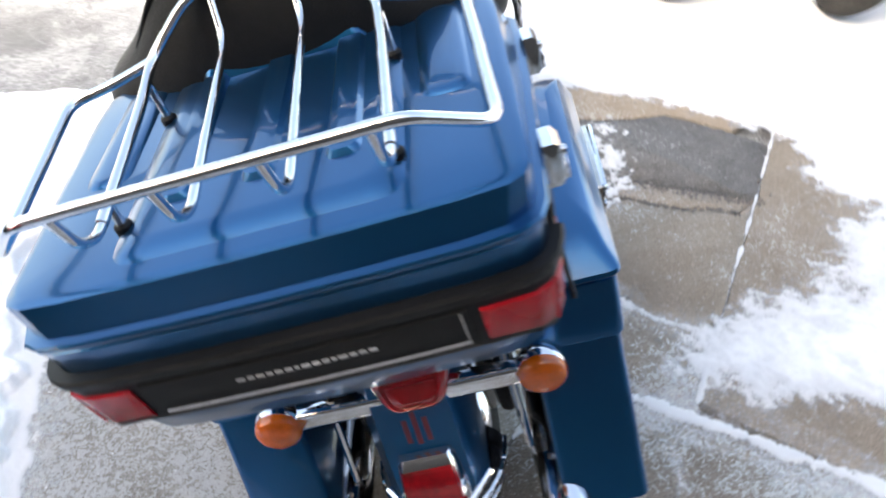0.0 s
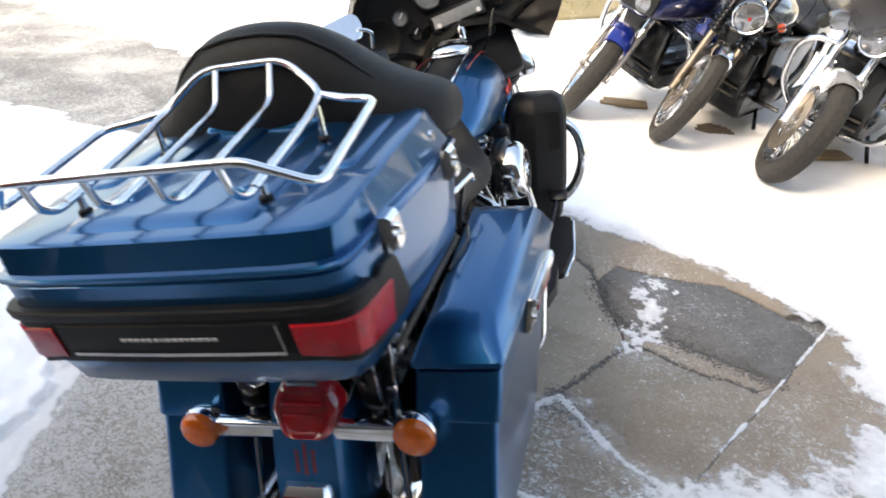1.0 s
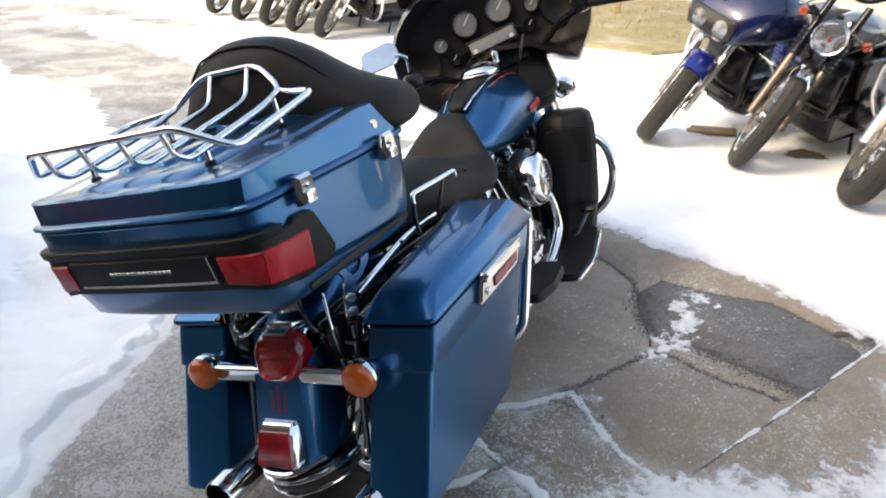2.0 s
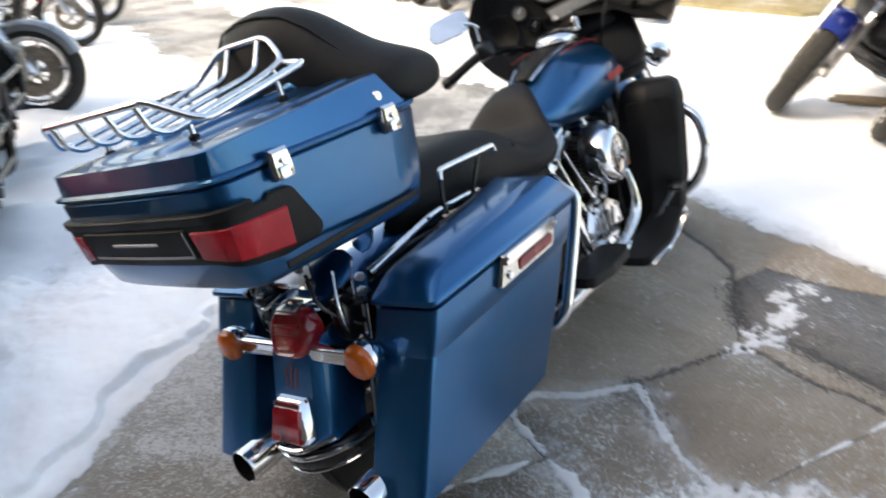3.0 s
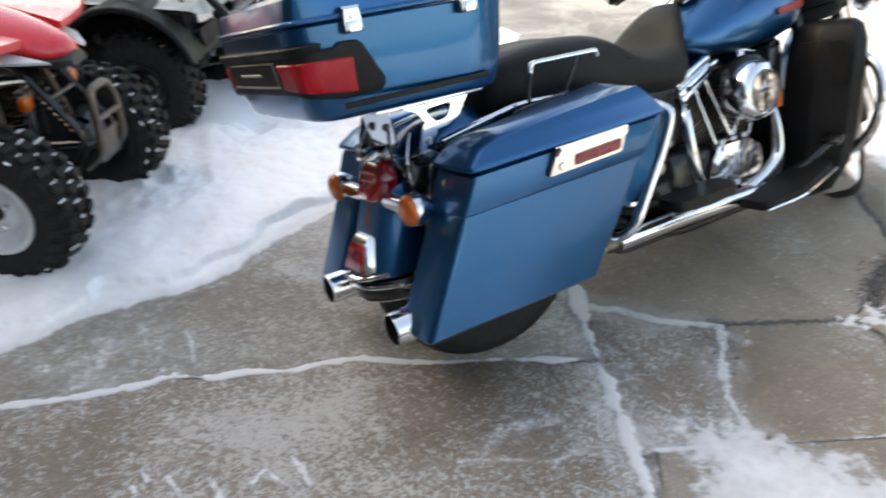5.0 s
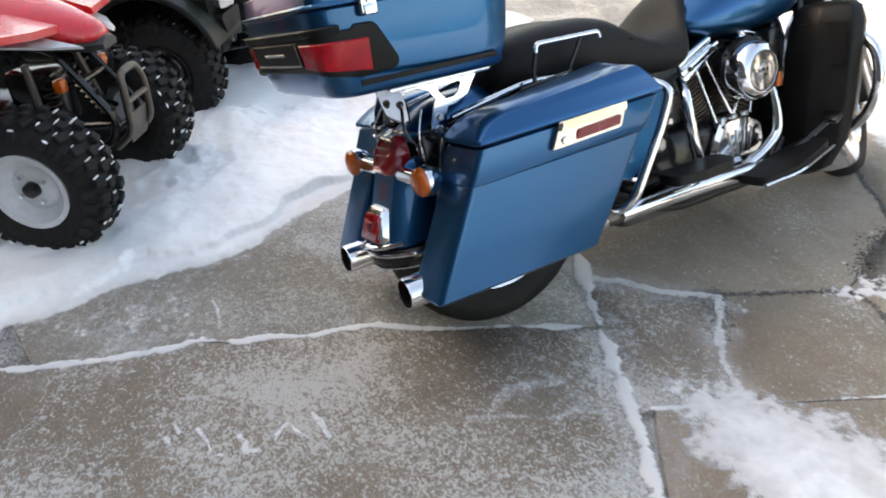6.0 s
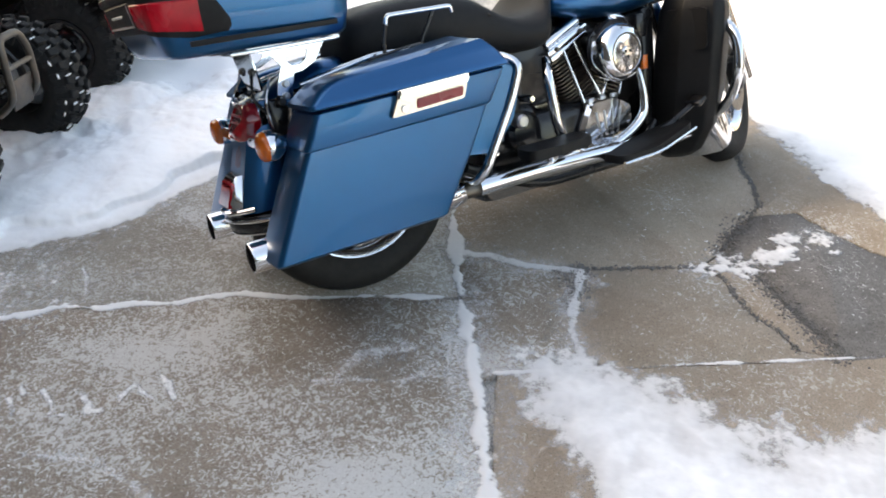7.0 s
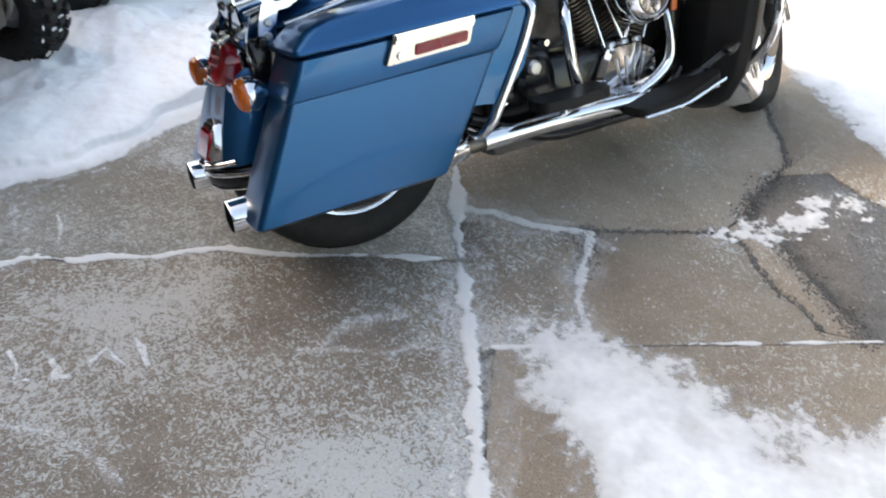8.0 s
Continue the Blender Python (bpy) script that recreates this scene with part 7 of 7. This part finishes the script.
def quad_bike(label, m, body, accent, rim, sport=False, racks=True, track=0.40, snow=0.0, low=0.0):
    q = thing("quad_bike", m, label, "quad bike", "parked quads")
    R, w, rr = (0.265, 0.19, 0.135) if sport else (0.30, 0.22, 0.155)
    back = -1.20
    for s in (-1, 1):
        knobby(q, (s * track, 0, R), R, w, rr, rim, s, snow)
        knobby(q, (s * track, back, R), R, w * 1.12, rr, rim, s, 0.0)
        part("suspension_arm", join(tube([(s * 0.12, 0.10, R + 0.02), (s * (track - 0.08), 0.02, R - 0.03)], 0.014, 8, 0), tube([(s * 0.12, -0.12, R + 0.02), (s * (track - 0.08), -0.01, R - 0.03)], 0.014, 8, 0), tube([(s * 0.13, 0.0, R + 0.14), (s * (track - 0.08), 0.0, R + 0.06)], 0.012, 8, 0)), BLACK, q, "black suspension arms")
        part("shock_absorber", join(tube([(s * (track - 0.13), 0.0, R + 0.02), (s * 0.15, -0.05, R + 0.36)], 0.014, 8, 0), *[lathe([(0.026, -0.004), (0.032, 0), (0.026, 0.004)], (s * (track - 0.15 - 0.016 * k), -0.004 * k, R + 0.06 + 0.028 * k), "z", 12) for k in range(9)]), STEEL, q, "coil spring shock absorber")
    if sport:
        part("chassis", join(box((0, -0.70, 0.36), (0.24, 1.0, 0.20), 0.04), box((0, -0.60, 0.55), (0.26, 0.45, 0.26), 0.06), *[tube([(s * 0.10, -0.3, 0.28), (s * 0.10, 0.16, 0.30), (s * 0.09, 0.20, 0.40), (s * 0.08, 0.02, 0.66), (s * 0.10, -0.3, 0.72)], 0.015, 8, 0.05) for s in (-1, 1)], *[tube([(-0.09, y, z), (0.09, y, z)], 0.012, 8, 0) for y, z in ((0.19, 0.36), (0.10, 0.54), (-0.05, 0.29), (-0.1, 0.69))]), BLACK, q, "black tubular frame and engine")
        part("front_box", box((0, -0.12, 0.46), (0.14, 0.20, 0.22), 0.03), BLACK, q)
    else:
        part("chassis", join(box((0, -0.6, 0.36), (0.26, 1.3, 0.20), 0.04), box((0, 0.06, 0.42), (0.24, 0.34, 0.24), 0.04), box((0, -0.60, 0.55), (0.28, 0.55, 0.26), 0.06)), BLACK, q, "black frame and engine")
    for s in (-1, 1):
        part("foot_well", box((s * 0.30, -0.60, 0.27), (0.26, 0.50, 0.03), 0.01), PLASTIC, q)
    if sport:
        def nose(y, z, w_, h):
            return [(-w_, y, z - h), (-w_ * 1.05, y, z), (-w_ * 0.6, y, z + h * 0.8), (0, y, z + h), (w_ * 0.6, y, z + h * 0.8), (w_ * 1.05, y, z), (w_, y, z - h), (0, y, z - h * 1.1)]
        hood = part("hood", loft([nose(0.20, 0.69, 0.05, 0.025), nose(0.13, 0.715, 0.10, 0.045), nose(0.0, 0.76, 0.15, 0.055), nose(-0.14, 0.80, 0.18, 0.06), nose(-0.32, 0.84, 0.15, 0.07), nose(-0.55, 0.80, 0.12, 0.07)]), body, q, "glossy red plastic hood", 1)
        part("nose_tip", loft([nose(0.205, 0.668, 0.045, 0.02), nose(0.16, 0.672, 0.08, 0.025), nose(0.05, 0.69, 0.10, 0.03)]), GREY_PLASTIC, hood)
        for s in (-1, 1):
            f = part("fender", loft([[(s * x, y, z + dz) for x, y, z in ((0.12, 0.10, 0.73), (0.26, 0.10, 0.745), (0.44, 0.04, 0.77), (0.53, -0.10, 0.78), (0.52, -0.24, 0.765), (0.40, -0.32, 0.74), (0.22, -0.36, 0.77), (0.14, -0.12, 0.79))] for dz in (0, 0.010, 0.026)]), body, q, "glossy red plastic fender", 0)
            part("fender_blade", loft([[(s * (x + d), y, z + d) for x, y, z in ((0.11, 0.17, 0.67), (0.19, 0.10, 0.69), (0.28, -0.06, 0.72), (0.23, -0.20, 0.76), (0.16, -0.03, 0.74))] for d in (0.0, 0.012)]), accent, f, "white side blade")
            part("fender", loft([[(s * x, y, z + dz) for x, y, z in ((0.16, -0.85, 0.72), (0.45, -0.92, 0.70), (0.56, -1.10, 0.69), (0.54, -1.34, 0.68), (0.30, -1.45, 0.72), (0.14, -1.30, 0.76))] for dz in (0, 0.012, 0.026)]), body, q, "glossy red plastic fender")
    else:
        # black boxes standing in for the deep shade between the front wheels
        part("dark_gap_fill", join(*[box((s * 0.21, 0.02, R + 0.20), (0.20, 0.56, 0.30), 0.05) for s in (-1, 1)]), PLASTIC, q, "black boxes added to darken the gap under the hood")
        for s in (-1, 1):
            flare(s * 0.16, s * 0.56, R + 0.08, 0.0, R + 0.07, 0, body, q)
            flare(s * 0.16, s * 0.58, R + 0.13, back, R + 0.10, 0, body, q)
            part("fender_edge", tube([(s * 0.565, (R + 0.07) * math.cos(a), R + 0.07 + (R + 0.07) * math.sin(a)) for a in (radians(15 + 12.5 * i) for i in range(13))], 0.014, 8, 0), PLASTIC, q, "black fender trim")
            hl = part("headlamp", loft([[(s * x, y, z) for x, z in rounded([(0.16, 0.60), (0.36, 0.62), (0.38, 0.68), (0.16, 0.69)], 0.02, 3)] for y in (0.22, 0.33, 0.345)]), GLASS, q, "clear headlamp")
            part("lamp_bezel", loft([[(s * x, y, z) for x, z in rounded([(0.13, 0.56), (0.42, 0.59), (0.45, 0.70), (0.13, 0.71)], 0.03, 3)] for y in (0.05, 0.27, 0.30)]), PLASTIC, hl)
            if not low:
                cheek = part("front_cheek", prism(rounded([(0.02, 0.70), (0.10, 0.745), (0.34, 0.75), (0.47, 0.68), (0.45, 0.50), (0.32, 0.42), (0.17, 0.50)], 0.03, 3), "x", s * 0.26, s * 0.455, 0.018), body, q, "dark plastic front cheek")
                part("cheek_step", prism(rounded([(0.14, 0.752), (0.32, 0.757), (0.38, 0.728), (0.16, 0.725)], 0.01, 2), "x", s * 0.29, s * 0.462, 0.006), accent, cheek)
                part("side_reflector", lathe([(0, s * 0.014), (0.034, s * 0.012), (0.041, 0), (0.041, s * -0.03)], (s * 0.456, 0.385, 0.60), "x", 18), AMBER, cheek, "round amber reflector")
                part("snow_patch", ball((s * 0.38, 0.25, 0.757), (0.06, 0.07, 0.012)), SNOW, cheek, "small patch of settled snow")
            part("bumper_cheek", loft([[(s * x, y, z) for x, z in rounded([(0.16, 0.44), (0.36, 0.48), (0.42, 0.60), (0.14, 0.60)], 0.03, 3)] for y in (0.10, 0.34, 0.36)]), PLASTIC, q)
        hood = part("hood", loft([[(x * k, y, z + dz * (1 - abs(x) / 0.5)) for x, dz in ((-0.46, 0), (-0.30, 0.04), (-0.12, 0.06), (0.12, 0.06), (0.30, 0.04), (0.46, 0), (0.30, -0.06), (-0.30, -0.06))] for y, z, k in ((0.36, 0.70 - low * 0.5, 0.80), (0.33, 0.735 - low * 0.5, 0.95), (0.10, 0.76 - low * 0.5, 1.0), (-0.25, 0.78 - low * 0.5, 0.95), (-0.40, 0.80 - low * 0.5, 0.6))]), accent, q, "snow-dusted plastic hood")
    part("tank_cover", loft([[(x, y, z) for x, z in rounded([(-w_, 0.62), (w_, 0.62), (w_ * 0.8, zt), (-w_ * 0.8, zt)], 0.04, 3)] for y, w_, zt in ((-0.34, 0.15, 0.82), (-0.50, 0.16, 0.85), (-0.66, 0.13, 0.80))]), body, q)
    part("seat", loft([[(x, y, z) for x, z in rounded([(-w_, zt - 0.13), (w_, zt - 0.13), (w_ * 0.85, zt), (-w_ * 0.85, zt)], 0.04, 3)] for y, w_, zt in ((-0.60, 0.10, 0.78), (-0.68, 0.15, 0.80), (-0.95, 0.17, 0.79), (-1.25, 0.17, 0.84), (-1.36, 0.13, 0.82))]), LEATHER, q, "black vinyl seat")
    hb = part("handlebar", tube([(-0.38, -0.52, 0.99), (-0.22, -0.45, 1.03), (-0.08, -0.40, 0.96), (0.08, -0.40, 0.96), (0.22, -0.45, 1.03), (0.38, -0.52, 0.99)], 0.0125, 10, 0.05), BLACK, q)
    for s in (-1, 1):
        part("grip", tube([(s * 0.38, -0.52, 0.99), (s * 0.27, -0.472, 1.017)], 0.018, 10, 0), PLASTIC, hb)
    part("steering_pod", box((0, -0.37, 0.97), (0.16, 0.10, 0.10), 0.03), PLASTIC, hb)
    if sport:
        part("front_bumper", join(tube([(-0.08, 0.16, 0.28), (-0.085, 0.24, 0.34), (-0.08, 0.25, 0.50), (-0.06, 0.24, 0.565), (0.06, 0.24, 0.565), (0.08, 0.25, 0.50), (0.085, 0.24, 0.34), (0.08, 0.16, 0.28)], 0.014, 10, 0.04), tube([(-0.08, 0.25, 0.46), (0.08, 0.25, 0.46)], 0.010, 8, 0), box((0, 0.228, 0.35), (0.13, 0.008, 0.12), 0.004, (-12, 0, 0))), STEEL, q, "looped tube bumper with skid plate")
        for s in (-1, 1):
            part("marker_lamp", box((s * 0.15, 0.06, 0.55), (0.05, 0.035, 0.05), 0.012), AMBER, q, "amber marker lamp")
    else:
        part("bull_bar", join(*[tube([(s * 0.16, 0.26, 0.36), (s * 0.20, 0.44, 0.40), (s * 0.24, 0.46, 0.62), (s * 0.30, 0.34, 0.80)], 0.024, 10, 0.06) for s in (-1, 1)], tube([(-0.24, 0.46, 0.62), (0.24, 0.46, 0.62)], 0.016, 10, 0), tube([(-0.20, 0.45, 0.46), (0.20, 0.45, 0.46)], 0.016, 10, 0)), BLACK, q, "black tube bull bar")
    if racks:
        for y0, y1, zr, nm in ((-0.20, 0.36, 0.87 - low * 1.3, "front_rack"), (-1.55, -0.98, 0.90, "rear_rack")):
            rk = part(nm, tube([(-0.40, y0, zr), (0.40, y0, zr), (0.44, y1 - 0.06, zr), (0.36, y1, zr), (-0.36, y1, zr), (-0.44, y1 - 0.06, zr)], 0.012, 10, 0.05, True), BLACK, q, "black tubular cargo rack")
            for k in range(3):
                x = -0.22 + 0.22 * k
                part("rack_bar", tube([(x, y0, zr), (x, y1, zr)], 0.009, 8, 0), BLACK, rk)
            part("rack_bar", tube([(-0.42, (y0 + y1) / 2, zr - 0.004), (0.42, (y0 + y1) / 2, zr - 0.004)], 0.010, 8, 0), BLACK, rk)
            part("rack_rail", tube([(-0.42, y0 + 0.1, zr), (-0.42, y0 + 0.12, zr + 0.07), (-0.42, y1 - 0.12, zr + 0.07), (-0.36, y1 - 0.02, zr + 0.05), (0.36, y1 - 0.02, zr + 0.05), (0.42, y1 - 0.12, zr + 0.07), (0.42, y0 + 0.12, zr + 0.07), (0.42, y0 + 0.1, zr)], 0.011, 8, 0.04), BLACK, rk)
            for s in (-1, 1):
                for y in (y0 + 0.06, y1 - 0.10):
                    part("rack_leg", tube([(s * 0.34, y, zr), (s * 0.30, y, zr - 0.14)], 0.010, 8, 0), BLACK, rk)
    return q


quad_bike("red and white sport quad with knobby snow-flecked tyres, parked in snow", pose(-1.32, -0.59, 0.0, 0, 0, -36) @ Matrix.Scale(0.95, 4), RED_PAINT, WHITE_PLASTIC, WHITE_PLASTIC, True, False, 0.34, 0.40)
quad_bike("olive utility quad with black racks, dusted with snow", pose(-2.266, 0.067, 0.0, 0, 0, -36) @ Matrix.Scale(0.85, 4), GREEN_PLASTIC, DUSTED, BLACK, False, True, 0.40, 0.10, 0.075)
quad_bike("dark grey utility quad with tan hood and black racks", pose(-3.27, 0.60, 0.0, 0, 0, -38) @ Matrix.Scale(0.9, 4), GREY_PLASTIC, TAN_PLASTIC, BLACK, False, True, 0.40)
